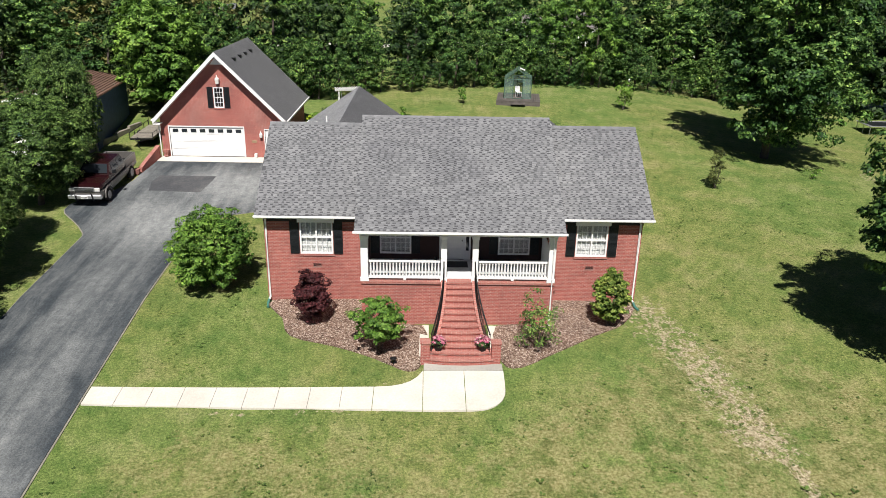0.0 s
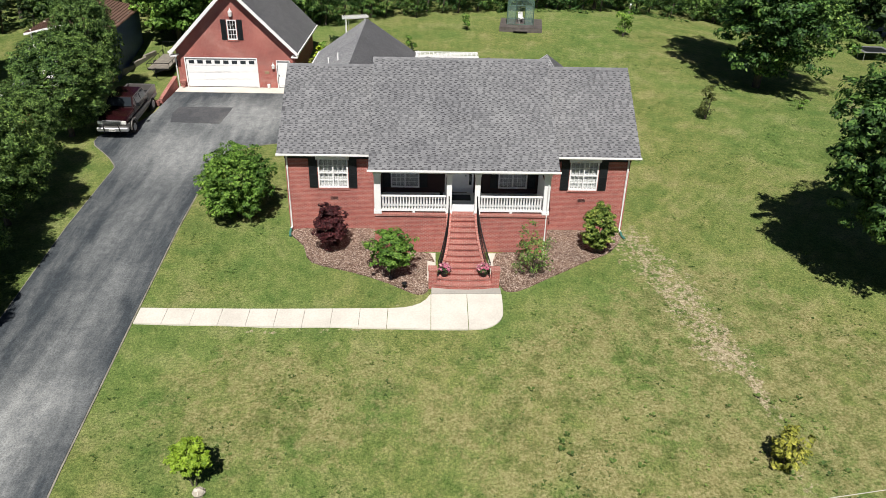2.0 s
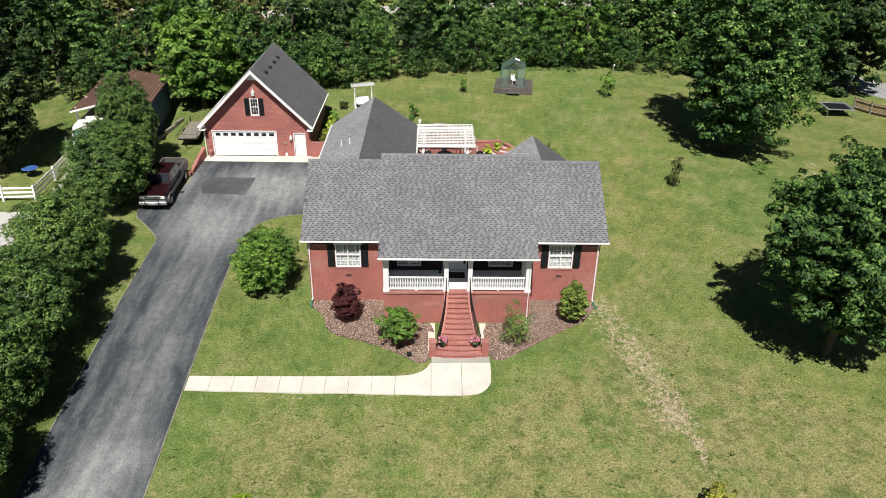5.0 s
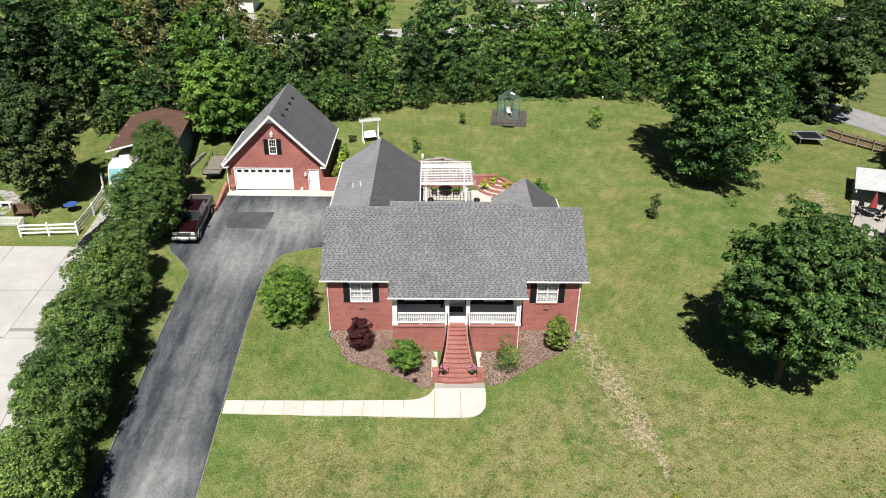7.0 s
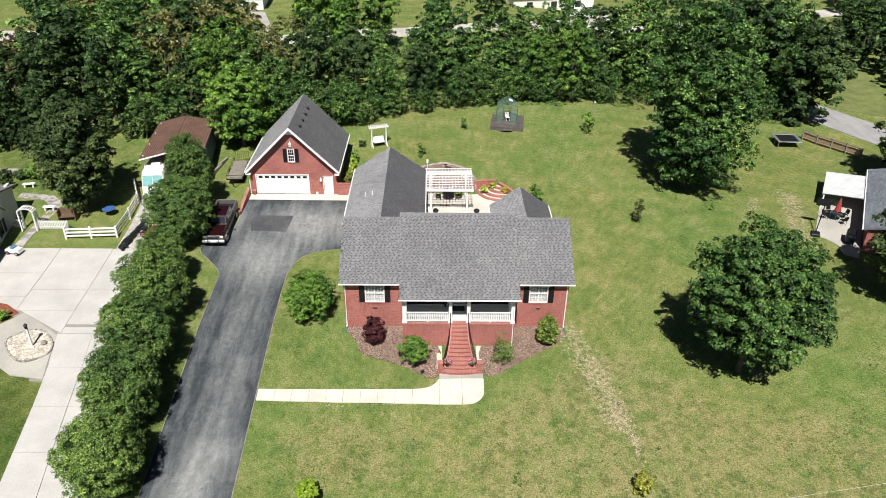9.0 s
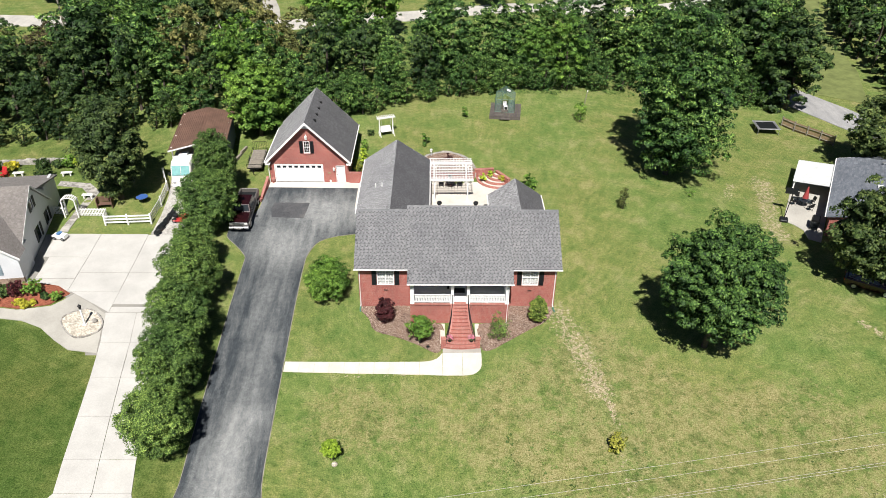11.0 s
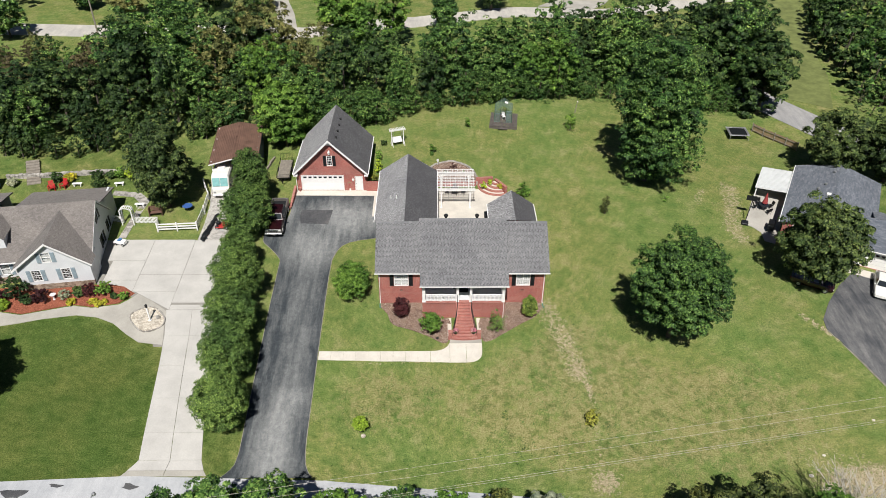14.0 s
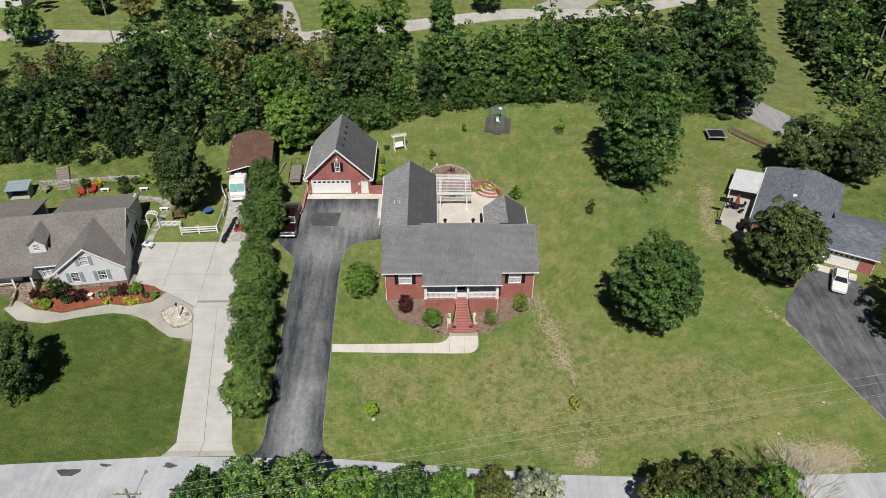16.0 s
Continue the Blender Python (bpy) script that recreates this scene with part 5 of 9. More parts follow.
# rear wings
def rear_wing(x0, x1, y0, y1, z, back, wx0, wx1):
    xm = (x0 + x1) / 2
    r = part("wing_roof", box(xm - 0.05, xm + 0.05, y0 + 0.2, y1 - 0.6, z - 0.4, z - 0.3), WHITE, house, "grey shingle roof of the rear wing")
    # west slope coloured lighter, east slope darker, as light and shade
    slope(r, [(x0, y1, EZ), (x0, back, EZ), (xm, y0, z), (xm, y1, z)], SHINGLE_LIT, under=UNDER, label="west slope in a paler, painted-lit shingle")
    slope(r, [(x1, back, EZ), (x1, y1, EZ), (xm, y1, z), (xm, y0, z)], SHINGLE_SHADED, under=UNDER_SHADED, label="east slope in a darker, painted-shaded shingle")
    k = (z - EZ) / (xm - x0)
    part("wing_gable", holed(wx0, wx1, 1.5, z, y1 - 0.7, y1 - 0.4, [], "x", [(xm, z - 0.15, k, 1), (xm, z - 0.15, -k, 1)]), BRICK, house)
    for x, s in ((wx0, 1), (wx1, -1)):
        part("wing_wall", box(min(x, x + 0.25 * s), max(x, x + 0.25 * s), 34.3, y1 - 0.7, 1.5, EZ - 0.1), BRICK, house)
    for s, x in ((1, x0), (-1, x1)):
        part("bargeboard", solid([(x, y1, EZ - 0.2), (xm, y1, z - 0.2), (xm, y1, z - 0.01), (x, y1, EZ - 0.01)], [(x, y1 + 0.03, EZ - 0.2), (xm, y1 + 0.03, z - 0.2), (xm, y1 + 0.03, z - 0.01), (x, y1 + 0.03, EZ - 0.01)]), WHITE, r)
        part("gutter", box(min(x, x - 0.1 * s), max(x, x - 0.1 * s), 34.7, y1, EZ - 0.12, EZ - 0.015), WHITE, r)
    return r


r = rear_wing(-7.1, 0.1, 31.05, 46.3, 7.94, 34.7, -6.75, -0.3)
for x, y in ((-5.3, 37.6), (-4.6, 36.9)):
    z = EZ + (x + 7.1) * 0.678
    part("vent_pipe", rod((x, y, z - 0.1), (x, y, z + 0.45), 0.05, 0.05, 8), WHITE, r)
rear_wing(6.05, 11.5, 32.2, 38.4, 7.4, 34.7, 6.4, 11.15)

# ---- the garage ----
garage = thing("garage", "red brick gabled garage with wide white door", "garage")
GX0, GX1, GY, GB, GF = -17.82, -9.0, 46.17, 55.3, 2.68
GM, GA, GE = -13.38, 10.22, 5.5
k = (GA - GE) / (GM + 18.1)
part("front_wall", holed(GX0, GX1, 1.8, GA, GY, GY + 0.3, [(-17.22, -11.92, GF, 4.86), (-10.38, -9.47, GF, 4.72), (-13.82, -13.12, 6.26, 7.72)], "x", [(GM, GA - 0.12, k, 1), (GM, GA - 0.12, -k, 1)]), BRICK, garage)
part("back_wall", holed(GX0, GX1, 1.8, GA, GB - 0.3, GB, [], "x", [(GM, GA - 0.12, k, 1), (GM, GA - 0.12, -k, 1)]), BRICK, garage)
for x in (GX0, GX1 - 0.3):
    part("side_wall", box(x, x + 0.3, GY + 0.3, GB - 0.3, 1.8, GE + 0.1), BRICK, garage)
part("garage_floor", box(GX0 + 0.3, GX1 - 0.3, GY + 0.01, GB - 0.3, GF - 0.2, GF), CONCRETE_OLD, garage)
# big door: four sections of panels with a row of panes
gd = part("garage_door", box(-17.22, -11.92, GY + 0.10, GY + 0.14, GF + 0.02, 4.86), WHITE, garage, "white sectional garage door with eight small panes")
for j in range(4):
    z0, z1 = GF + 0.03 + j * 0.535, GF + 0.02 + (j + 1) * 0.535
    sec = part("door_section", box(-17.2, -11.94, GY + 0.07, GY + 0.099, z0, z1 - 0.01, bevel=0.004), WHITE, gd)
    for i in range(8):
        x = -17.1 + i * 0.645
        if j == 3:
            part("pane", box(x + 0.1, x + 0.5, GY + 0.055, GY + 0.069, z0 + 0.14, z1 - 0.14), DARK_GLASS, sec)
        else:
            part("panel", box(x + 0.05, x + 0.57, GY + 0.058, GY + 0.069, z0 + 0.09, z1 - 0.1, bevel=0.004), WHITE, sec)
bm = box(-17.3, -17.22, GY - 0.015, GY + 0.1, GF, 4.94)
box(-11.92, -11.84, GY - 0.015, GY + 0.1, GF, 4.94, bm), box(-17.22, -11.92, GY - 0.0151, GY + 0.1, 4.86, 4.939, bm)
part("door_frame", bm, WHITE, garage)
sd = part("side_door", box(-10.36, -9.49, GY + 0.08, GY + 0.13, GF + 0.01, 4.68, bevel=0.004), WHITE, garage, "white side door")
bm = bmesh.new()
for x in (-10.26, -9.89):
    for z0, z1 in ((2.85, 3.45), (3.55, 4.1), (4.2, 4.58)):
        box(x, x + 0.3, GY + 0.065, GY + 0.079, z0, z1, bm)
part("panelling", bm, WHITE, sd)
part("door_handle", rod((-10.28, GY + 0.0, 3.65), (-10.28, GY + 0.08, 3.65), 0.03, 0.03), BLACK_METAL, sd)
bm = box(-10.44, -10.38, GY - 0.015, GY + 0.1, GF, 4.78)
box(-9.47, -9.41, GY - 0.015, GY + 0.1, GF, 4.78, bm), box(-10.38, -9.47, GY - 0.0151, GY + 0.1, 4.72, 4.779, bm)
part("door_frame", bm, WHITE, garage)
window(garage, -13.82, -13.12, 6.26, 7.72, GY, 1, (3, 2), False, BRICK_TRIM)
shutter(garage, -14.26, -13.86, 6.26, 7.74, GY), shutter(garage, -13.08, -12.68, 6.26, 7.74, GY)
for x, y, z, s in ((-13.45, GY - 0.12, 7.95, 1.3), (-10.65, GY - 0.12, 4.15, 1.0)):
    l = part("wall_lamp", box(x - 0.05, x + 0.05, GY - 0.03, GY - 0.002, z, z + 0.3 * s), WHITE, garage, "white wall lantern")
    part("lantern", lathe([(0.03 * s, 0), (0.1 * s, 0.04), (0.13 * s, 0.28 * s), (0.05 * s, 0.36 * s), (0.02, 0.5 * s)], 8, at=(x, y, z)), CREAM, l)
part("house_sign", box(-11.35, -11.0, GY - 0.03, GY - 0.002, 3.75, 3.95, bevel=0.01), WOOD_TAN, garage, "small wooden wall plaque")
gr_ = part("garage_roof", box(GM - 0.1, GM + 0.1, GY + 0.4, GB - 0.4, GA - 0.5, GA - 0.4), WHITE, garage, "steep grey shingle roof")
# light and shade of the two slopes come from their shingle colours
slope(gr_, [(-18.12, 55.75, GE), (-18.12, 45.52, GE), (GM, 45.52, GA), (GM, 55.75, GA)], SHINGLE_LIT, under=UNDER, label="west slope in a paler, painted-lit shingle")
slope(gr_, [(-8.66, 45.52, GE), (-8.66, 55.75, GE), (GM, 55.75, GA), (GM, 45.52, GA)], SHINGLE_SHADED, under=UNDER_SHADED, label="east slope in a darker, painted-shaded shingle")
for x, s in ((-18.12, 1), (-8.66, -1)):
    for y in (45.49, 55.74):
        part("bargeboard", solid([(x, y, GE - 0.32), (GM, y, GA - 0.32), (GM, y, GA - 0.005), (x, y, GE - 0.005)], [(x, y + 0.035, GE - 0.32), (GM, y + 0.035, GA - 0.32), (GM, y + 0.035, GA - 0.005), (x, y + 0.035, GE - 0.005)]), WHITE, gr_)
    part("soffit", solid([(x, 45.53, GE - 0.30), (GM, 45.53, GA - 0.30), (GM, 45.53, GA - 0.27), (x, 45.53, GE - 0.27)], [(x, GY, GE - 0.30), (GM, GY, GA - 0.30), (GM, GY, GA - 0.27), (x, GY, GE - 0.27)]), WHITE, gr_)
    part("gutter", box(min(x, x - 0.11 * s), max(x, x - 0.11 * s), 45.52, 55.75, GE - 0.13, GE - 0.015), WHITE, gr_)
    part("eave_return", box(min(x, x + 0.5 * s), max(x, x + 0.5 * s), 45.5, GY, GE - 0.38, GE - 0.31), WHITE, gr_)
part("gable_bracket", solid([(GM - 0.45, 45.9, GA - 0.9), (GM + 0.45, 45.9, GA - 0.9), (GM, 45.9, GA - 0.35)], [(GM - 0.45, 45.94, GA - 0.9), (GM + 0.45, 45.94, GA - 0.9), (GM, 45.94, GA - 0.35)]), WHITE, gr_)
for i in range(4):
    y = 47.6 + i * 1.75
    x = GM + 0.75
    z = GA - 0.75 * (GA - GE) / (GM + 18.12)
    part("roof_vent", box(x - 0.15, x + 0.17, y, y + 0.32, z - 0.12, z + 0.12, bevel=0.03), BLACK_METAL, gr_)
part("downspout", tube([(-17.95, 45.5, 5.35), (-17.9, 46.05, 5.0), (-17.9, 46.05, 2.7)], 0.045, 4), WHITE, garage)

apron = [(-17.95, 45.05), (-7.25, 44.95), (-7.25, 40.6), (-6.78, 40.6), (-6.78, 46.15), (-17.95, 46.15)]
tagged(part("garage_apron", patch(apron, 0.075, 0.15, 2.0), CONCRETE), "pale concrete apron before the garage", "concrete apron", kind="structure")
tagged(part("brick_garden_wall", box(-8.99, -6.76, 46.0, 46.25, 2.2, 4.0, bevel=0.01), BRICK), "red brick wall between garage and house", "garden wall", kind="structure")
wl = thing("sloping_brick_wall", "low red brick wall sloping down beside the garage", "garden wall")
run = [(-18.06 - 0.02 * i, 45.9 - 0.42 * i, gz(-18.2, 45.9 - 0.42 * i) + 0.9 - 0.075 * i) for i in range(9)]
part("wall_body", swept([[(x - 0.11, y, z - 1.3), (x + 0.11, y, z - 1.3), (x + 0.11, y, z), (x - 0.11, y, z)] for x, y, z in run]), BRICK, wl)
part("coping", swept([[(x - 0.14, y, z + 0.003), (x + 0.14, y, z + 0.003), (x + 0.14, y, z + 0.07), (x - 0.14, y, z + 0.07)] for x, y, z in run]), BRICK_TRIM, wl)
tagged(part("clay_pot", lathe([(0.1, 0), (0.13, 0.05), (0.2, 0.3), (0.22, 0.42), (0.17, 0.42)], 12, at=(-18.3, 42.1, gz(-18.3, 42.1))), BRICK_TRIM), "brown clay pot at the low end of the wall", "plant pot")
tagged(part("garden_urn", lathe([(0.1, 0), (0.14, 0.05), (0.12, 0.12), (0.22, 0.34), (0.25, 0.5), (0.2, 0.5)], 14, at=(-17.55, 45.95, 2.72)), BRICK_TRIM), "brown clay pot beside the garage door", "plant pot")
tagged(part("hose_box", box(-11.2, -11.0, 45.95, 46.15, 2.7, 3.0, bevel=0.02), CREAM), "small white hose box by the wall", "box")

# ---- patio and back garden ----
PZ0 = 2.62
tagged(part("patio", prism([(-0.3, 34.3), (11.1, 34.3), (11.1, 38.2), (6.4, 38.2), (6.4, 42.6), (8.7, 45.2), (7.0, 46.3), (5.3, 47.2), (-0.3, 47.2)], 1.6, PZ0), CONCRETE), "pale concrete patio behind the house", "patio", kind="structure")
pw = thing("patio_wall", "low red brick retaining wall behind the patio", "retaining wall", kind="structure")
for a, b, h in (((-0.2, 47.3), (5.2, 47.3), 0.75), ((5.2, 47.6), (7.4, 47.9), 1.0), ((7.7, 47.7), (9.0, 45.6), 0.85)):
    d = Vector((b[0] - a[0], b[1] - a[1], 0))
    n = Vector((-d.y, d.x, 0)).normalized() * 0.14
    A, B = Vector((*a, 0)), Vector((*b, 0))
    q = [A - n, B - n, B + n, A + n]
    w = part("wall_run", prism([(p.x, p.y) for p in q], 1.9, PZ0 + h), BRICK, pw)
    q = [A - n * 1.25, B - n * 1.25, B + n * 1.25, A + n * 1.25]
    part("coping", prism([(p.x, p.y) for p in q], PZ0 + h, PZ0 + h + 0.07), BRICK_TRIM, w)
tiers = thing("curved_planter", "curved tiers of brick and stone with plants beside the patio", "planter")
for i, r in enumerate((2.55, 1.95, 1.35, 0.75)):
    pts = arc(7.9, 47.4, r, 172, 292, 14) + arc(7.9, 47.4, r - 0.28, 292, 172, 14)
    part("brick_tier", prism(pts, 1.9, PZ0 + 0.16 + 0.17 * i), BRICK_TRIM, tiers)
    pts = arc(7.9, 47.4, r - 0.285, 172, 292, 14) + arc(7.9, 47.4, max(0.02, r - 0.6), 292, 172, 14)
    part("tier_fill", prism(pts, 1.9, PZ0 + 0.13 + 0.17 * i), CONCRETE, tiers)
bed = smooth_loop([(-0.6, 47.5), (-0.7, 50.0), (-0.4, 51.2), (1.5, 52.1), (3.0, 51.8), (4.5, 50.6), (5.2, 48.9), (5.1, 47.5)], 4)
tagged(part("raised_bed", patch(bed, 0.42, 0.6, 0.8), MULCH), "raised mulch bed behind the pergola", "flower bed", kind="structure")
rim = smooth_loop([(-0.6, 47.5), (-0.7, 50.0), (-0.4, 51.2), (1.5, 52.1), (3.0, 51.8), (4.5, 50.6), (5.2, 48.9), (5.1, 47.5)], 5)
edge = thing("stone_edging", "pale stone edging round the raised bed", "stone edging")
stones = random.Random(4)
for i, ((ax, ay), (bx, by)) in enumerate(zip(rim, rim[1:])):
    l = math.hypot(bx - ax, by - ay)
    if i > len(rim) - 6:
        break
    z = gz((ax + bx) / 2, (ay + by) / 2)
    s = part("stone", box(-l / 2, l / 2, -0.14, 0.14, -0.1, 0.48 + stones.random() * 0.1, bevel=0.04), STONE_GREY, edge)
    s.matrix_basis = pose((ax + bx) / 2, (ay + by) / 2, z, 0, 0, math.degrees(math.atan2(by - ay, bx - ax)))
for x, y, w, h, m, lab in ((2.3, 50.8, 1.3, 1.1, L_RED, "dark red barberry in the raised bed"), (1.2, 49.6, 1.0, 0.7, L_DARK, "low green plant in the raised bed"), (3.6, 49.6, 0.9, 0.6, L_BRIGHT, "low green plant in the raised bed"), (6.1, 46.4, 0.8, 0.7, L_LIME, "yellow-green plant in the curved planter"), (7.0, 47.0, 0.9, 0.8, L_LIME, "yellow-green plant in the curved planter"), (8.2, 46.2, 0.7, 0.7, L_YELLOW, "yellow flowering plant in the curved planter")):
    shrub((x, y, PZ0 + 0.3), w, h, m, lab, 700, 0.07, int(x * 10), "garden_plant", clump=0.14)
# scaled-down birdhouse shape that stands in for a white chair-like object
bh = thing("birdhouse_post", "small white chair-like stand in the raised bed", "birdhouse", (0.2, 51.2, 3.4))
bh.matrix_basis = pose(0.2, 51.2, 3.4) @ Matrix.Scale(0.62, 4)
part("pole", rod((0, 0, -0.2), (0, 0, 1.1), 0.05, 0.05), WHITE, bh)
part("box", box(-0.18, 0.18, -0.16, 0.16, 1.1, 1.5, bevel=0.02), WHITE, bh)
part("roof", solid([(-0.26, -0.22, 1.5), (0.26, -0.22, 1.5), (0, -0.22, 1.75)], [(-0.26, 0.22, 1.5), (0.26, 0.22, 1.5), (0, 0.22, 1.75)]), WHITE, bh)
patio_pots = thing("patio_cooler", "black box beside the back wall on the patio", "cooler", (6.1, 39.5, PZ0))
part("body", box(-0.25, 0.25, -0.5, 0.5, 0, 0.75, bevel=0.03), BLACK, patio_pots)
part("lid", box(-0.27, 0.27, -0.52, 0.52, 0.75, 0.82, bevel=0.02), BLACK, patio_pots)

# pergola: posts, beams, rafters and laths
pg = thing("pergola", "white wooden pergola with a lattice top on the patio", "pergola")
PGZ = 5.12
for x in (0.62, 4.18):
    for y in (42.1, 46.1):
        p = part("post", box(x - 0.08, x + 0.08, y - 0.08, y + 0.08, PZ0, PGZ, bevel=0.01), WHITE, pg)
        part("base", box(x - 0.12, x + 0.12, y - 0.12, y + 0.12, PZ0, PZ0 + 0.14, bevel=0.01), WHITE, p)
        for s in (-1, 1):
            part("brace", rod((x, y, PGZ - 0.6), (x + 0.5 * s, y, PGZ - 0.05), 0.04, 0.04, 4), WHITE, p)
for y in (41.98, 42.22, 45.98, 46.22):
    part("beam", box(0.0, 4.8, y - 0.03, y + 0.03, PGZ, PGZ + 0.2, bevel=0.008), WHITE, pg)
for i in range(15):
    x = 0.16 + i * 0.32
    part("rafter", box(x - 0.022, x + 0.022, 41.45, 46.75, PGZ + 0.2, PGZ + 0.36, bevel=0.006), WHITE, pg)
for i in range(14):
    y = 41.65 + i * 0.378
    part("lath", box(0.02, 4.78, y - 0.025, y + 0.025, PGZ + 0.361, PGZ + 0.41), WHITE, pg)

# garden table with chairs under it
tb = thing("patio_table", "dark metal patio table under the pergola", "table", (2.4, 45.4, PZ0))
part("top", lathe([(0.62, 0.70), (0.64, 0.72), (0.62, 0.74)], 20), BLACK_METAL, tb)
for i in range(4):
    a = i * math.pi / 2 + 0.4
    part("leg", rod((0.45 * math.cos(a), 0.45 * math.sin(a), 0), (0.3 * math.cos(a), 0.3 * math.sin(a), 0.7), 0.025, 0.025, 6), BLACK_METAL, tb)


def metal_chair(at, turn, mat, label, group, name="garden_chair"):
    c = thing(name, label, "chair", at, turn, group)
    part("seat", box(-0.24, 0.24, -0.24, 0.24, 0.42, 0.46, bevel=0.01), mat, c)
    part("backrest", solid([(-0.24, 0.22, 0.5), (0.24, 0.22, 0.5), (0.22, 0.34, 0.95), (-0.22, 0.34, 0.95)], [(-0.24, 0.26, 0.5), (0.24, 0.26, 0.5), (0.22, 0.38, 0.95), (-0.22, 0.38, 0.95)]), mat, c)
    for x in (-0.21, 0.21):
        for y in (-0.21, 0.21):
            part("leg", rod((x, y, 0), (x, y, 0.43), 0.02, 0.02, 5), mat, c)
    return c


ch = metal_chair((1.4, 45.4, PZ0), 90, BLACK_METAL, "dark metal chair at the patio table", "patio chairs")
for x, y, a in ((3.4, 45.4, -90), (2.4, 46.2, 0)):
    copy_thing(ch, pose(x, y, PZ0, 0, 0, a))

# garden swing
sw = thing("garden_swing", "white wooden arbour swing with a slatted canopy", "garden swing", (-5.4, 56.8, gz(-5.4, 56.8)), 20)
for x in (-0.85, 0.85):
    part("post", box(x - 0.06, x + 0.06, -0.06, 0.06, -0.1, 2.2), WHITE, sw)
    for s in (-1, 1):
        part("brace", rod((x, 0.65 * s, 0), (x, 0.05 * s, 0.9), 0.045, 0.045, 4), WHITE, sw)
for y in (-0.1, 0.1):
    part("beam", box(-1.15, 1.15, y - 0.03, y + 0.03, 2.2, 2.36), WHITE, sw)
for i in range(11):
    x = -1.05 + i * 0.21
    part("lath", box(x - 0.03, x + 0.03, -0.5, 0.5, 2.36, 2.44), WHITE, sw)
part("swing_seat", solid([(-0.65, -0.25, 0.5), (0.65, -0.25, 0.5), (0.65, 0.25, 0.48), (-0.65, 0.25, 0.48)], [(-0.65, -0.25, 0.56), (0.65, -0.25, 0.56), (0.65, 0.25, 0.54), (-0.65, 0.25, 0.54)]), WHITE, sw)
part("swing_back", solid([(-0.65, 0.22, 0.55), (0.65, 0.22, 0.55), (0.65, 0.42, 1.05), (-0.65, 0.42, 1.05)], [(-0.65, 0.27, 0.55), (0.65, 0.27, 0.55), (0.65, 0.47, 1.05), (-0.65, 0.47, 1.05)]), WHITE, sw)
for x in (-0.6, 0.6):
    part("chain", tube([(x, -0.2, 0.55), (x, 0, 2.2), (x, 0.25, 0.9)], 0.012, 4), STEEL, sw)

# greenhouse on its deck
DZ = gz(9.9, 63) + 0.28
deck = thing("garden_deck", "low brown weathered wooden deck on the back lawn", "deck", (9.9, 63.1, DZ), -7)
n = 20
for i in range(n):
    x = -2.0 + 4.0 * i / n
    part("plank", box(x + 0.006, x + 4.0 / n - 0.006, -2.3, 2.2, -0.05, 0), WOOD_BROWN, deck)
for y in (-2.28, 2.16):
    part("rim_board", box(-1.99, 1.99, y - 0.02, y + 0.02, -0.45, -0.055), WOOD_BROWN, deck)
for x in (-1.97, 1.97):
    part("side_board", box(x - 0.02, x + 0.02, -2.26, 2.14, -0.45, -0.055), WOOD_BROWN, deck)
step = part("step", box(-0.65, 0.65, -2.75, -2.3, -0.25, -0.18), WOOD_BROWN, deck)
gh = thing("greenhouse", "small green-framed glass greenhouse with an open door", "greenhouse", (9.85, 63.5, DZ), -7)
W, L, H, RH = 1.25, 1.35, 1.75, 2.6
GREEN = plain("green_frame", (0.07, 0.13, 0.095), 0.5)
def strut(a, b, r=0.03):
    part("strut", rod(a, b, r, r, 4), GREEN, gh)
for x in (-W, W):
    strut((x, -L, H), (x, L, H)), strut((x, -L, 0.03), (x, L, 0.03))
    for i in range(5):
        y = -L + 2 * L * i / 4
        strut((x, y, 0), (x, y, H), 0.022), strut((x, y, H), (0, y, RH), 0.022)
    for i in range(4):
        y = -L + 2 * L * i / 4
        part("pane", box(x - 0.004, x + 0.004, y + 0.02, y + 2 * L / 4 - 0.02, 0.03, H), LEAF_SHED, gh)
        s = 1 if x > 0 else -1
        part("roof_pane", solid([(x, y + 0.02, H), (x, y + L / 2 - 0.03, H), (0.03 * s, y + L / 2 - 0.03, RH), (0.03 * s, y + 0.02, RH)], [(x, y + 0.02, H + 0.008), (x, y + L / 2 - 0.03, H + 0.008), (0.03 * s, y + L / 2 - 0.03, RH + 0.008), (0.03 * s, y + 0.02, RH + 0.008)]), LEAF_SHED, gh)
strut((0, -L, RH), (0, L, RH), 0.035)
for y in (-L, L):
    strut((-W, y, 0.03), (W, y, 0.03)), strut((-W, y, H), (W, y, H))
    for x in (-0.45, 0.45):
        strut((x, y, 0), (x, y, H + 0.35), 0.022)
part("pane", box(-W, W, L - 0.004, L + 0.004, 0.03, H), LEAF_SHED, gh)
for x0, x1 in ((-W, -0.47), (0.47, W)):
    part("pane", box(x0, x1, -L - 0.004, -L + 0.004, 0.03, H), LEAF_SHED, gh)
part("door_leaf", box(0.47, 1.1, -L - 0.05, -L - 0.03, 0.05, H), LEAF_SHED, gh, "open glazed door")
part("roof_hatch", solid([(0.12, -0.3, RH - 0.02), (0.6, -0.3, RH - 0.2), (0.6, 0.3, RH - 0.2), (0.12, 0.3, RH - 0.02)], [(0.12, -0.3, RH + 0.03), (0.6, -0.3, RH - 0.15), (0.6, 0.3, RH - 0.15), (0.12, 0.3, RH + 0.03)]), WHITE, gh)
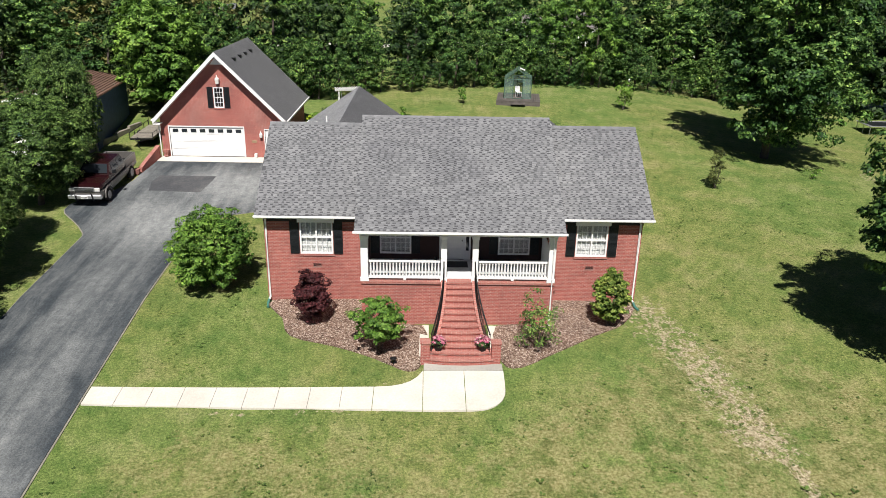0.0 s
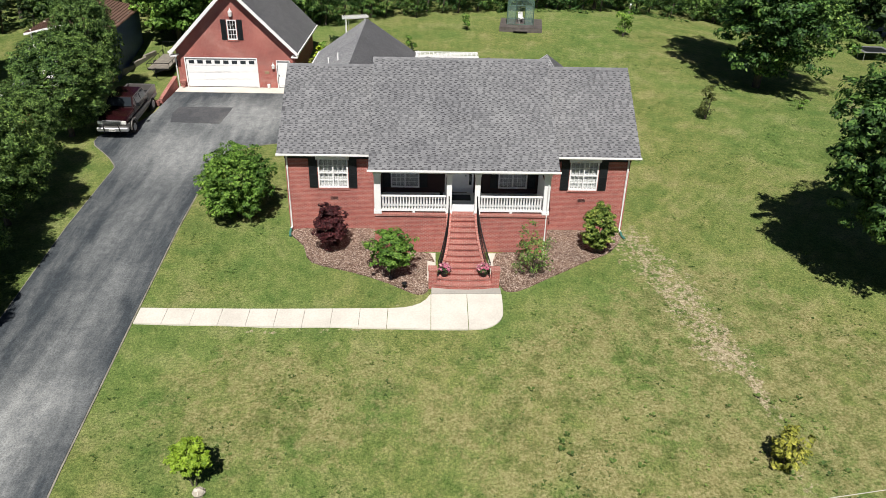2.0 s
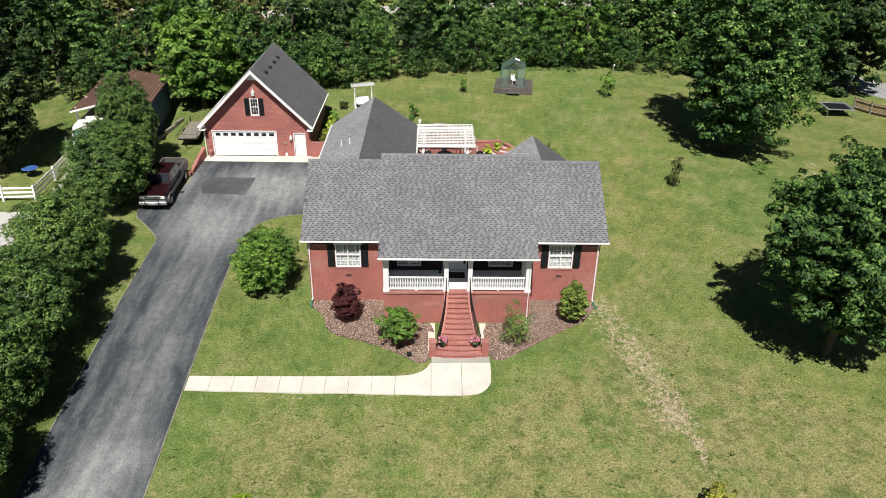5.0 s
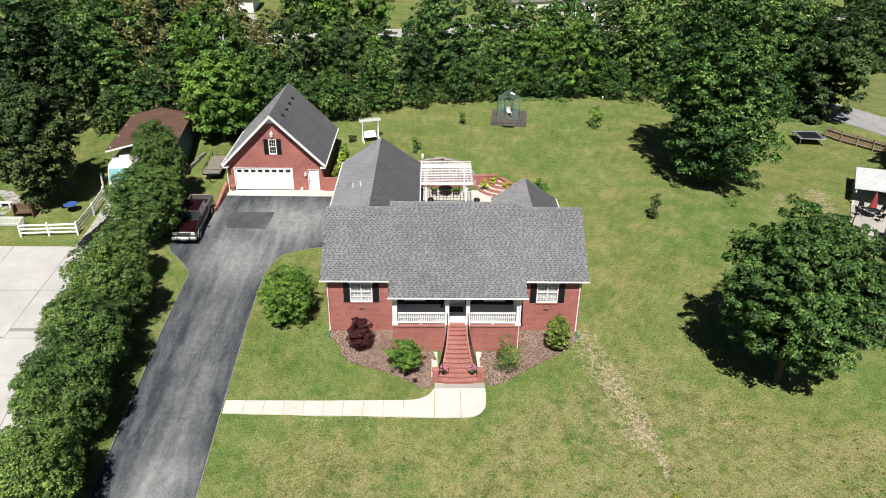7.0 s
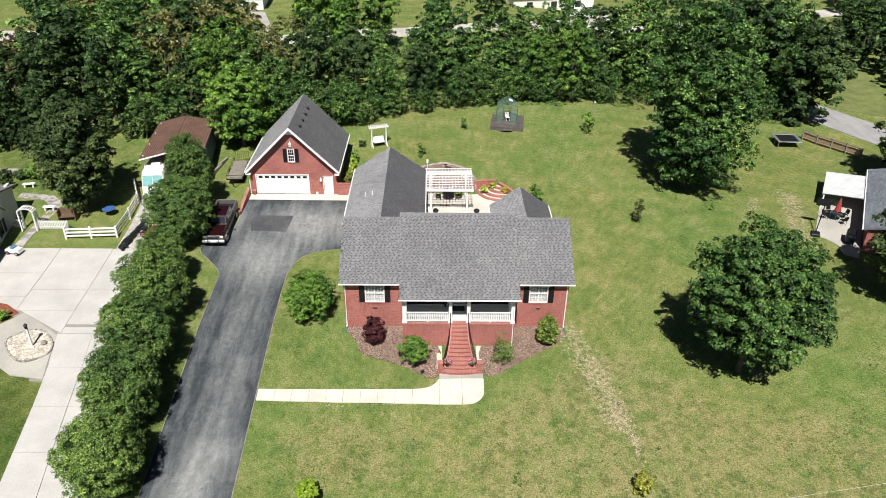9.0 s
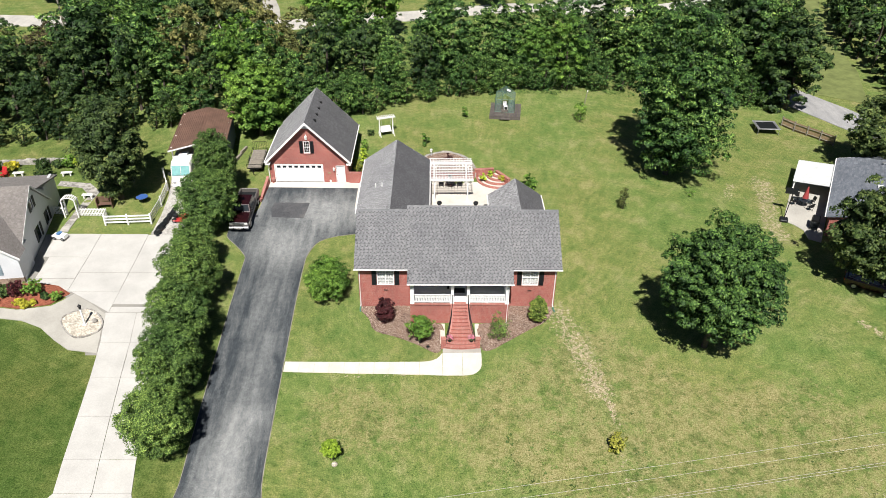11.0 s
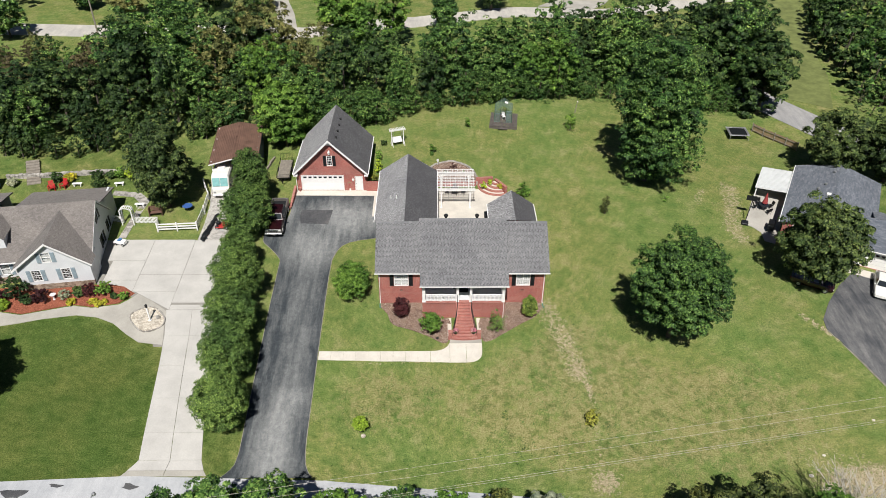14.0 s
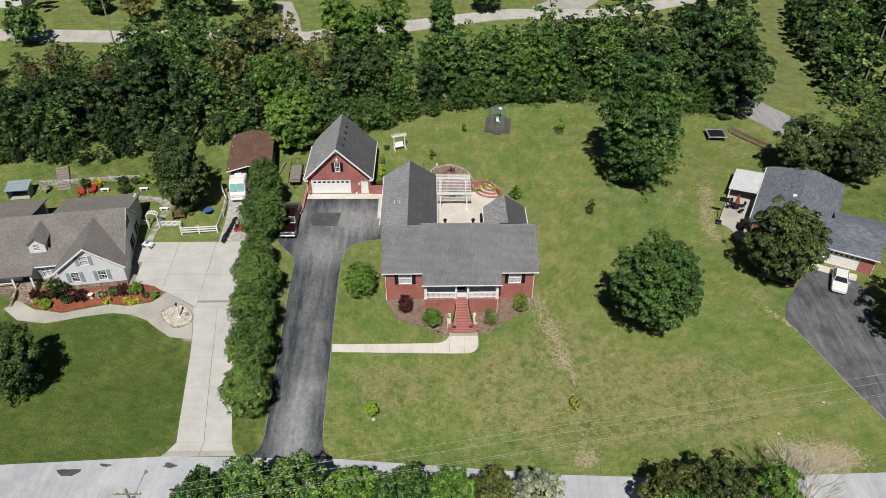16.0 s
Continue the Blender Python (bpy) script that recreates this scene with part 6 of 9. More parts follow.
metal_chair((9.9, 63.2, DZ), 15, WHITE, "white garden chair inside the greenhouse", "", "garden_chair")

# trampoline
tr = thing("trampoline", "rectangular black trampoline with a pale rim", "trampoline", (45.0, 63.4, gz(45.0, 63.4)), -4)
part("bed", prism([(-1.15, -1.1), (1.15, -1.1), (1.15, 1.1), (-1.15, 1.1)], 0.84, 0.86), BLACK, tr)
for x0, x1, y0, y1 in ((-1.5, 1.5, -1.45, -1.1), (-1.5, 1.5, 1.1, 1.45), (-1.5, -1.15, -1.1, 1.1), (1.15, 1.5, -1.1, 1.1)):
    part("pad", box(x0, x1, y0, y1, 0.84, 0.89, bevel=0.015), STEEL, tr)
for x in (-1.35, 1.35):
    for y in (-1.3, 0, 1.3):
        part("leg", rod((x, y, 0), (x, y, 0.85), 0.035, 0.035, 6), STEEL, tr)

# board fence at the corner of the back lawn
fence = thing("board_fence", "weathered wooden board fence beside the lane", "fence")
a, b = Vector((47.8, 65.0, 0)), Vector((52.0, 58.6, 0))
fa = math.degrees(math.atan2(b.y - a.y, b.x - a.x))
for i in range(5):
    p = a.lerp(b, i / 4)
    part("fence_post", box(p.x - 0.06, p.x + 0.06, p.y - 0.06, p.y + 0.06, gz(p.x, p.y) - 0.1, gz(p.x, p.y) + 1.42), WOOD_GREY, fence)
for i in range(4):
    p, q = a.lerp(b, i / 4), a.lerp(b, (i + 1) / 4)
    for h in (0.3, 1.05):
        part("fence_rail", rod((p.x, p.y, gz(p.x, p.y) + h), (q.x, q.y, gz(q.x, q.y) + h), 0.045, 0.045, 4), WOOD_GREY, fence)
board = None
for i in range(48):
    p = a.lerp(b, (i + 0.5) / 48)
    at = (p.x + 0.07, p.y + 0.05, gz(p.x, p.y) + 0.03 * math.sin(i * 2.3))
    if board is None:
        board = part("board", box(-0.07, 0.07, -0.012, 0.012, 0.03, 1.25), WOOD_TAN, fence)
        board.matrix_basis = pose(*at, 0, 0, fa)
    else:
        again(board, at, fa)


# ---- vehicles ----
def wheels(parent, xs, half, r, mat=TYRE):
    for x in xs:
        for s in (-1, 1):
            w = part("wheel", lathe([(r * 0.96, -0.11), (r, -0.08), (r, 0.08), (r * 0.96, 0.11)], 18), mat, parent)
            w.matrix_basis = pose(s * (half - 0.1), x, r, 0, 90, 0)
            h = part("rim", lathe([(r * 0.6, -0.118), (r * 0.6, 0.118)], 12), STEEL, w)


def car_body(stations, bm=None):
    """A hull through sections (y, half width, low z, shoulder z, top half width, top z)."""
    bm = bm or bmesh.new()
    rings = []
    for y, w, z0, zs, wt, zt in stations:
        rings.append([bm.verts.new(p) for p in ((-w * 0.92, y, z0), (-w, y, (z0 + zs) / 2), (-w * 0.97, y, zs), (-wt, y, zt), (wt, y, zt), (w * 0.97, y, zs), (w, y, (z0 + zs) / 2), (w * 0.92, y, z0))])
    for p, q in zip(rings, rings[1:]):
        for i in range(8):
            bm.faces.new((p[i], p[(i + 1) % 8], q[(i + 1) % 8], q[i]))
    bm.faces.new(rings[0][::-1]), bm.faces.new(rings[-1])
    bmesh.ops.recalc_face_normals(bm, faces=bm.faces)
    return bm


pk = thing("pickup_truck", "dark red crew-cab pickup with silver lower body, parked", "pickup truck", (-19.35, 39.5, gz(-19.35, 39.5) + 0.05))
pk.matrix_basis = pose(-19.35, 39.5, gz(-19.35, 39.5) + 0.05, 5.6, 0, 0)
part("lower_body", car_body([(-2.9, 0.92, 0.6, 0.9, 0.92, 0.98), (-2.65, 1.0, 0.5, 0.9, 0.99, 0.98), (0.6, 1.02, 0.5, 0.9, 1.0, 0.98), (3.0, 1.0, 0.58, 0.9, 0.99, 0.98)]), SILVER, pk, "silver lower body")
part("hood", car_body([(-2.86, 0.9, 0.99, 1.22, 0.8, 1.30), (-2.5, 0.98, 0.99, 1.30, 0.86, 1.40), (-1.4, 1.0, 0.99, 1.36, 0.92, 1.46)]), MAROON, pk, "dark red bonnet")
part("cabin", car_body([(-1.4, 1.0, 0.99, 1.45, 0.95, 1.48), (-0.72, 1.0, 0.99, 1.46, 0.78, 2.03), (0.95, 1.0, 0.99, 1.46, 0.78, 2.06), (1.15, 1.0, 0.99, 1.46, 0.86, 1.6)]), MAROON, pk)
part("windscreen", solid([(-0.84, -1.30, 1.57), (0.84, -1.30, 1.57), (0.71, -0.82, 1.99), (-0.71, -0.82, 1.99)], [(-0.84, -1.34, 1.59), (0.84, -1.34, 1.59), (0.71, -0.85, 2.02), (-0.71, -0.85, 2.02)]), CAR_GLASS, pk)
for s in (-1, 1):
    for y0, y1 in ((-0.75, 0.05), (0.12, 0.9)):
        part("side_window", solid([(s * 0.965, y0, 1.52), (s * 0.965, y1, 1.52), (s * 0.80, y1, 1.97), (s * 0.80, y0 + 0.1, 1.97)], [(s * 0.985, y0, 1.52), (s * 0.985, y1, 1.52), (s * 0.82, y1, 1.97), (s * 0.82, y0 + 0.1, 1.97)]), CAR_GLASS, pk)
    part("bed_side", box(min(s * 0.84, s * 1.0), max(s * 0.84, s * 1.0), 1.16, 2.98, 0.98, 1.48, bevel=0.03), SILVER, pk)
    part("mirror", box(min(s * 1.02, s * 1.25), max(s * 1.02, s * 1.25), -1.06, -0.92, 1.48, 1.74, bevel=0.02), BLACK, pk)
    part("headlight", box(min(s * 0.62, s * 0.92), max(s * 0.62, s * 0.92), -2.96, -2.86, 1.02, 1.22, bevel=0.01), CREAM, pk)
    part("fender_flare", tube([(s * 1.02, -1.95 + 0.56 * math.cos(radians(a)), 0.45 + 0.56 * math.sin(radians(a))) for a in range(0, 181, 30)], 0.05, 6), SILVER, pk)
part("bed_floor", box(-0.84, 0.84, 1.16, 2.92, 0.96, 1.02), BLACK, pk)
part("tailgate", box(-0.84, 0.84, 2.90, 2.98, 1.02, 1.48, bevel=0.015), SILVER, pk)
grille = part("grille", box(-0.6, 0.6, -2.96, -2.87, 0.98, 1.26, bevel=0.01), STEEL, pk, "chrome grille")
for i in range(3):
    part("grille_slot", box(-0.55, 0.55, -2.975, -2.955, 1.01 + i * 0.085, 1.05 + i * 0.085), BLACK, grille)
part("bumper", box(-1.02, 1.02, -3.1, -2.88, 0.55, 0.82, bevel=0.05), STEEL, pk, "chrome bumper")
part("bull_bar", tube([(-0.5, -3.08, 0.45), (-0.5, -3.2, 0.9), (-0.42, -3.18, 1.12), (0.42, -3.18, 1.12), (0.5, -3.2, 0.9), (0.5, -3.08, 0.45)], 0.035, 6), BLACK_METAL, pk)
plate = part("plate", box(-0.2, 0.2, -3.13, -3.1, 0.6, 0.76), CREAM, pk)
for i in range(5):
    part("plate_bar", box(-0.16 + i * 0.068, -0.12 + i * 0.068, -3.14, -3.131, 0.64, 0.72), BLACK, plate)
wheels(pk, (-1.95, 1.9), 1.02, 0.43)

tl = thing("utility_trailer", "flat utility trailer with a weathered plank deck and black rails", "trailer", (-20.1, 50.2, gz(-20.1, 50.2)), 3)
for i in range(8):
    x = -0.8 + i * 0.2
    part("plank", box(x + 0.008, x + 0.192, -2.3, 2.3, 0.55, 0.6), WOOD_GREY, tl)
part("chassis", box(-0.82, 0.82, -2.32, 2.32, 0.42, 0.545), BLACK_METAL, tl)
for s in (-1, 1):
    part("rail", tube([(s * 0.84, -2.3, 0.95), (s * 0.84, 2.3, 0.95)], 0.025, 5), BLACK_METAL, tl)
    for i in range(5):
        part("upright", rod((s * 0.84, -2.3 + i * 1.15, 0.5), (s * 0.84, -2.3 + i * 1.15, 0.95), 0.025, 0.025, 4), BLACK_METAL, tl)
part("front_rail", tube([(-0.84, -2.3, 0.95), (0.84, -2.3, 0.95)], 0.025, 5), BLACK_METAL, tl)
gate = part("ramp_gate", tube([(-0.8, 2.32, 0.6), (-0.8, 2.4, 1.6), (0.8, 2.4, 1.6), (0.8, 2.32, 0.6)], 0.025, 5), BLACK_METAL, tl)
for i in range(7):
    part("gate_bar", rod((-0.6 + i * 0.2, 2.33, 0.62), (-0.6 + i * 0.2, 2.4, 1.6), 0.012, 0.012, 4), BLACK_METAL, gate)
part("hitch", tube([(-0.5, -2.3, 0.48), (0, -3.2, 0.45), (0.5, -2.3, 0.48)], 0.045, 5), BLACK_METAL, tl)
part("jack", rod((0, -3.1, 0.05), (0, -3.1, 0.8), 0.04, 0.04, 6), BLACK_METAL, tl)
wheels(tl, (0.2,), 1.02, 0.3)
rw = thing("timber_edging", "old timbers edging the bank beside the trailer", "timber edging")
for i in range(4):
    x, y = -23.3 + 0.35 * i, 47.6 + i * 1.7
    t = part("timber", box(-0.12, 0.12, -0.84, 0.84, -0.1, 0.35, bevel=0.02), WOOD_GREY, rw)
    t.matrix_basis = pose(x, y, gz(x, y), 0, 0, -12)

# ---- the neighbours on the left: drive, walk, beds ----
ld = thing("neighbour_drive", "broad pale concrete drive in slabs", "driveway", kind="structure")
LY = [5.2, 5.8, 6.8, 9.5, 13.3, 17.2, 21.0, 24.6]
LL = np.interp(LY, [5.2, 6.7, 13, 20, 24.6], [-27.8, -26.6, -27.2, -27.9, -28.9])
LR = np.interp(LY, [5.2, 6.3, 12.3, 18.3, 24.6], [-20.2, -20.9, -21.9, -22.8, -23.3])
for i in range(len(LY) - 1):
    for a, b in ((0, 0.5), (0.5, 1)):
        g = 0.018
        st = []
        for y, l, r in ((LY[i] + g, LL[i], LR[i]), (LY[i + 1] - g, LL[i + 1], LR[i + 1])):
            st.append(((l + (r - l) * a + g, y), (l + (r - l) * b - g, y)))
        part("slab", ribbon(st, 2, 0.04, 0.15), CONCRETE_OLD if i == 0 else DRIVE_CONCRETE, ld)
for x0, x1, y0, y1 in ((-28.6, -24.0, 24.62, 30.2), (-33.4, -28.62, 27.4, 30.2), (-37.2, -33.42, 29.3, 32.6), (-33.4, -28.62, 30.22, 36.3), (-28.6, -24.8, 30.22, 36.2), (-37.9, -33.42, 32.62, 36.3)):
    part("slab", ribbon([((x0 + 0.018, y), (x1 - 0.018, y)) for y in np.linspace(y0 + 0.018, y1 - 0.018, 4)], 3, 0.042, 0.15), DRIVE_CONCRETE, ld)
part("slab", patch([(-28.62, 24.64), (-28.62, 27.38), (-33.0, 27.38)], 0.041, 0.15), DRIVE_CONCRETE, ld)
part("slab", patch([(-33.42, 27.5), (-33.42, 29.25), (-37.2, 29.25), (-36.5, 28.7)], 0.041, 0.15), DRIVE_CONCRETE, ld)
base = [(-28.9, 19.6), (-23.0, 19.6), (-23.6, 25), (-24.9, 36.1), (-39.0, 36.2), (-38.1, 29.0), (-37.4, 28.4), (-35.6, 28.0), (-33.2, 26.6), (-30.6, 25.4)]
tagged(part("drive_base", patch(base, 0.022, 0.1, 1.5), JOINT), "pale concrete under the joints of the drive", "driveway", kind="structure")
lw = [(-51.2, 24.6), (-49.0, 22.9), (-45.6, 22.4), (-43.4, 22.9), (-41.3, 23.4), (-38.2, 23.9), (-36, 23.6), (-33.9, 22.7), (-32.2, 21.3), (-30.6, 20.2), (-28.0, 19.8), (-28.5, 22.4), (-28.8, 24.4), (-30.8, 25.9), (-32.6, 27.1), (-33.3, 26.2), (-34.1, 25.4), (-36.9, 24.9), (-39, 25.2), (-41.0, 24.7), (-44.1, 23.9), (-47.6, 24.5), (-50.2, 26.0)]
tagged(part("garden_walk", patch(lw, 0.05, 0.1, 1.2), CONCRETE_OLD), "curving concrete garden walk", "path", kind="structure")
isl = smooth_loop([(-32.4, 24.0), (-30.6, 25.0), (-28.9, 23.7), (-28.7, 22.3), (-30.3, 21.5), (-31.9, 22.7)], 5)
tagged(part("gravel_island", patch(isl, 0.09, 0.1, 0.9), ISLAND), "pale gravel island in the walk", "gravel bed", kind="structure")
ed = thing("island_edging", "ring of edging stones round the gravel island", "stone edging")
for (ax, ay), (bx, by) in zip(isl, isl[1:] + isl[:1]):
    l = math.hypot(bx - ax, by - ay)
    s = part("stone", box(-l / 2 + 0.02, l / 2 - 0.02, -0.07, 0.07, -0.05, 0.17, bevel=0.02), STONE_GREY, ed)
    s.matrix_basis = pose((ax + bx) / 2, (ay + by) / 2, gz(ax, ay), 0, 0, math.degrees(math.atan2(by - ay, bx - ax)))
lamp = thing("yard_lamp", "white post with a yard lamp on the gravel island", "yard lamp", (-30.15, 23.1, gz(-30.15, 23.1)))
part("post", box(-0.07, 0.07, -0.07, 0.07, 0, 1.75, bevel=0.01), WHITE, lamp)
part("base", box(-0.16, 0.16, -0.16, 0.16, 0, 0.14, bevel=0.01), WHITE, lamp)
part("lantern", lathe([(0.06, 1.75), (0.1, 1.8), (0.14, 2.1), (0.16, 2.12), (0.03, 2.28)], 8), BLACK_METAL, lamp)
rock = thing("garden_ornament", "small dark stone ornament in the gravel", "ornament", (-29.4, 23.4, gz(-29.4, 23.4) + 0.09))
part("body", lathe([(0.2, 0), (0.26, 0.12), (0.15, 0.3), (0.05, 0.36)], 9), STONE_GREY, rock)
bed = [(-49.6, 26.4), (-47.5, 24.7), (-44.1, 24.1), (-41.0, 24.9), (-39, 25.4), (-36.9, 25.1), (-34.3, 25.6), (-33.0, 27.1), (-34.5, 28.2), (-36.4, 28.6), (-37.8, 28.5), (-45.1, 27.5), (-45.2, 28.4), (-48.6, 27.8)]
tagged(part("red_mulch_bed", patch(bed, 0.06, 0.1, 1.0), RED_MULCH), "bed of red mulch with clipped shrubs", "flower bed", kind="structure")
for i, (x, y, w, h, m, lab) in enumerate([(-48.0, 26.3, 1.1, 1.1, L_RED, "dark red barberry"), (-46.9, 26.0, 1.1, 1.1, L_RED, "dark red barberry"), (-45.4, 26.6, 2.4, 2.4, L_DARK, "large round clipped green shrub"), (-44.0, 25.6, 1.1, 1.0, L_DARK, "round green shrub"), (-42.6, 25.9, 1.6, 1.3, L_RED, "round dark red barberry"), (-40.3, 26.4, 1.0, 0.9, L_PALE, "silvery leafy plant"), (-38.8, 26.8, 1.2, 1.0, L_DARK, "round green shrub"), (-37.7, 26.9, 1.4, 1.3, L_RED, "round dark red barberry"), (-36.3, 27.1, 1.7, 1.3, L_BRIGHT, "clipped round green shrub"), (-39.3, 25.5, 0.9, 0.5, L_YELLOW, "low yellow flowers"), (-37.0, 25.6, 0.8, 0.5, L_YELLOW, "low yellow flowers"), (-36.3, 25.3, 0.7, 0.45, L_YELLOW, "low yellow flowers"), (-35.8, 25.6, 0.7, 0.45, L_YELLOW, "low yellow flowers"), (-46.3, 24.9, 1.2, 0.8, L_LIME, "low yellow-green shrub"), (-47.5, 25.4, 0.8, 0.6, L_YELLOW, "low yellow flowers"), (-33.9, 26.3, 0.9, 0.7, L_BRIGHT, "small green shrub"), (-35.0, 26.4, 0.7, 0.6, L_DARK, "small green shrub")]):
    shrub((x, y, gz(x, y) + 0.05), w * 1.25, h * 1.15, m, lab + " in the red mulch bed", 4200 if w > 2 else 2200 if w > 1 else 1000, 0.095, 100 + i, shape="dense", clump=0.12, base=0.03, group="bed shrubs")
bb = thing("birdbath", "white birdbath in the mulch bed", "birdbath", (-41.4, 26.2, gz(-41.4, 26.2)))
part("bowl", lathe([(0.06, 0.55), (0.3, 0.68), (0.32, 0.72), (0.26, 0.7)], 14), WHITE, bb)
part("pedestal", lathe([(0.18, 0), (0.1, 0.1), (0.07, 0.5), (0.08, 0.55)], 10), WHITE, bb)

# ---- grey house with stone base ----
LT = 8.2
lh = thing("grey_house", "pale grey sided house with brown shingle roof", "house", (-37.75, 28.67, 1.1), LT)
def lpart(name, bm, mat, parent=None, label=""):
    return part(name, bm, mat, parent or lh, label)
EV, RZ, RYL = 3.1, 6.75, 7.0           # eave, ridge, ridge line, over the house's own base
XL, XR = -24.0, -0.25
lpart("front_wall", holed(XL, -7.5, 0.9, EV, 1.65, 1.9, [(-9.9, -8.9, 1.2, 2.75), (-8.45, -7.6, 1.2, 2.75), (-12.4, -11.4, 0.9, 3.0)]), SIDING)
lpart("stone_base", box(XL, -7.5, 1.6, 1.9, -0.8, 0.9), STONE)
lpart("back_wall", box(XL, XR, 10.4, 10.65, -0.8, EV), SIDING)
sl = (RZ - EV) / (RYL - 1.25)
lpart("end_wall", holed(1.65, 10.65, -0.8, RZ, XR - 0.25, XR, [(6.0, 7.0, 1.0, 2.5), (6.4, 7.2, 4.2, 5.4), (9.2, 9.9, 1.2, 2.6)], "y", [(RYL, RZ - 0.15, sl, 1), (RYL, RZ - 0.15, -sl, 1)]), SIDING)
for y0, y1, z0, z1 in ((6.0, 7.0, 1.0, 2.5), (6.4, 7.2, 4.2, 5.4), (9.2, 9.9, 1.2, 2.6)):
    lpart("end_window", box(XR - 0.08, XR - 0.06, y0, y1, z0, z1), DARK_GLASS)
    for a in (y0 - 0.45, y1 + 0.03):
        lpart("shutter", box(XR + 0.003, XR + 0.04, a, a + 0.42, z0, z1), BLACK)
# front gable wing
GW0, GW1, GAP = -7.45, 0.0, 6.25
kg = (GAP - EV) / ((GW1 - GW0) / 2 + 0.4)
lpart("gable_wall", holed(GW0, GW1, 0.75, GAP, 0, 0.25, [(-6.2, -5.2, 1.15, 2.65), (-3.1, -2.1, 1.15, 2.65), (-4.65, -3.65, 3.55, 4.85)], "x", [((GW0 + GW1) / 2, GAP - 0.12, kg, 1), ((GW0 + GW1) / 2, GAP - 0.12, -kg, 1)]), SIDING)
lpart("stone_base", box(GW0, GW1, -0.05, 0.25, -0.6, 0.75), STONE)
for x in (GW0, GW1 - 0.25):
    lpart("wing_wall", box(x, x + 0.25, 0.25, 1.7 if x < -1 else 3.0, -0.6, EV), SIDING)
for x0, x1, z0, z1 in ((-6.2, -5.2, 1.15, 2.65), (-3.1, -2.1, 1.15, 2.65), (-4.65, -3.65, 3.55, 4.85)):
    window(lh, x0, x1, z0, z1, 0, 1, (3, 3) if z0 < 2 else (2, 1), z0 > 2, None)
    for a in (x0 - 0.48, x1 + 0.04):
        shutter(lh, a, a + 0.44, z0, z1, 0, BLUE_SHUTTER)
for x0, x1 in ((-9.9, -8.9), (-8.45, -7.6)):
    window(lh, x0, x1, 1.2, 2.75, 1.65, 1, (2, 1), True, None)
    if x0 < -9:
        for a in (x0 - 0.45, x1 + 0.03):
            shutter(lh, a, a + 0.42, 1.2, 2.75, 1.65, BLUE_SHUTTER)
lpart("front_door", box(-12.4, -11.4, 1.75, 1.8, 0.9, 3.0), plain("dark_red_door", (0.09, 0.02, 0.02), 0.5), None, "dark red front door")
xm = (GW0 + GW1) / 2
lr = lpart("main_roof", box(XL, XR - 0.3, RYL - 0.1, RYL + 0.1, RZ - 0.5, RZ - 0.4), WHITE, None, "brown-grey shingle roof")
slope(lr, [(XL, 1.25, EV), (XR + 0.3, 1.25, EV), (XR + 0.3, RYL, RZ), (XL, RYL, RZ)], SHINGLE_BROWN)
slope(lr, [(XR + 0.3, 11.0, EV), (XL, 11.0, EV), (XL, RYL, RZ), (XR + 0.3, RYL, RZ)], SHINGLE_BROWN)
gy = 1.25 + (GAP - EV) / sl
slope(lr, [(GW0 - 0.4, 1.25, EV), (GW0 - 0.4, -0.4, EV), (xm, -0.4, GAP), (xm, gy + 0.25, GAP)], SHINGLE_BROWN)
slope(lr, [(GW1 + 0.4, -0.4, EV), (GW1 + 0.4, 1.25, EV), (xm, gy + 0.25, GAP), (xm, -0.4, GAP)], SHINGLE_BROWN)
for x in (GW0 - 0.4, GW1 + 0.4):
    lpart("bargeboard", solid([(x, -0.43, EV - 0.25), (xm, -0.43, GAP - 0.25), (xm, -0.43, GAP), (x, -0.43, EV)], [(x, -0.4, EV - 0.25), (xm, -0.4, GAP - 0.25), (xm, -0.4, GAP), (x, -0.4, EV)]), WHITE, lr)
lpart("gutter", box(XL, GW0 - 0.4, 1.13, 1.245, EV - 0.13, EV - 0.02), WHITE, lr)
for y0, y1 in ((1.25, RYL), (11.0, RYL)):
    lpart("bargeboard", solid([(XR + 0.3, y0, EV - 0.22), (XR + 0.3, y1, RZ - 0.22), (XR + 0.3, y1, RZ - 0.02), (XR + 0.3, y0, EV - 0.02)], [(XR + 0.33, y0, EV - 0.22), (XR + 0.33, y1, RZ - 0.22), (XR + 0.33, y1, RZ - 0.02), (XR + 0.33, y0, EV - 0.02)]), WHITE, lr)
# lower rear part
lpart("rear_wall", box(-9.0, XR, 13.6, 13.85, -0.8, 4.2), SIDING)
lpart("rear_end_wall", box(XR - 0.25, XR, 10.65, 13.6, -0.8, 4.6), SIDING)
slope(lr, [(XR + 0.3, 14.2, 4.2), (-9.4, 14.2, 4.2), (-9.4, 8.2, 5.75), (XR + 0.3, 8.2, 5.75)], SHINGLE_BROWN)
slope(lr, [(-12.0, 15.0, 4.0), (XL, 15.0, 4.0), (XL, 8.6, 5.5), (-12.0, 8.6, 5.5)], SHINGLE_BROWN)
lpart("rear_wall", box(XL, -12.4, 14.4, 14.65, -0.8, 3.9), SIDING)
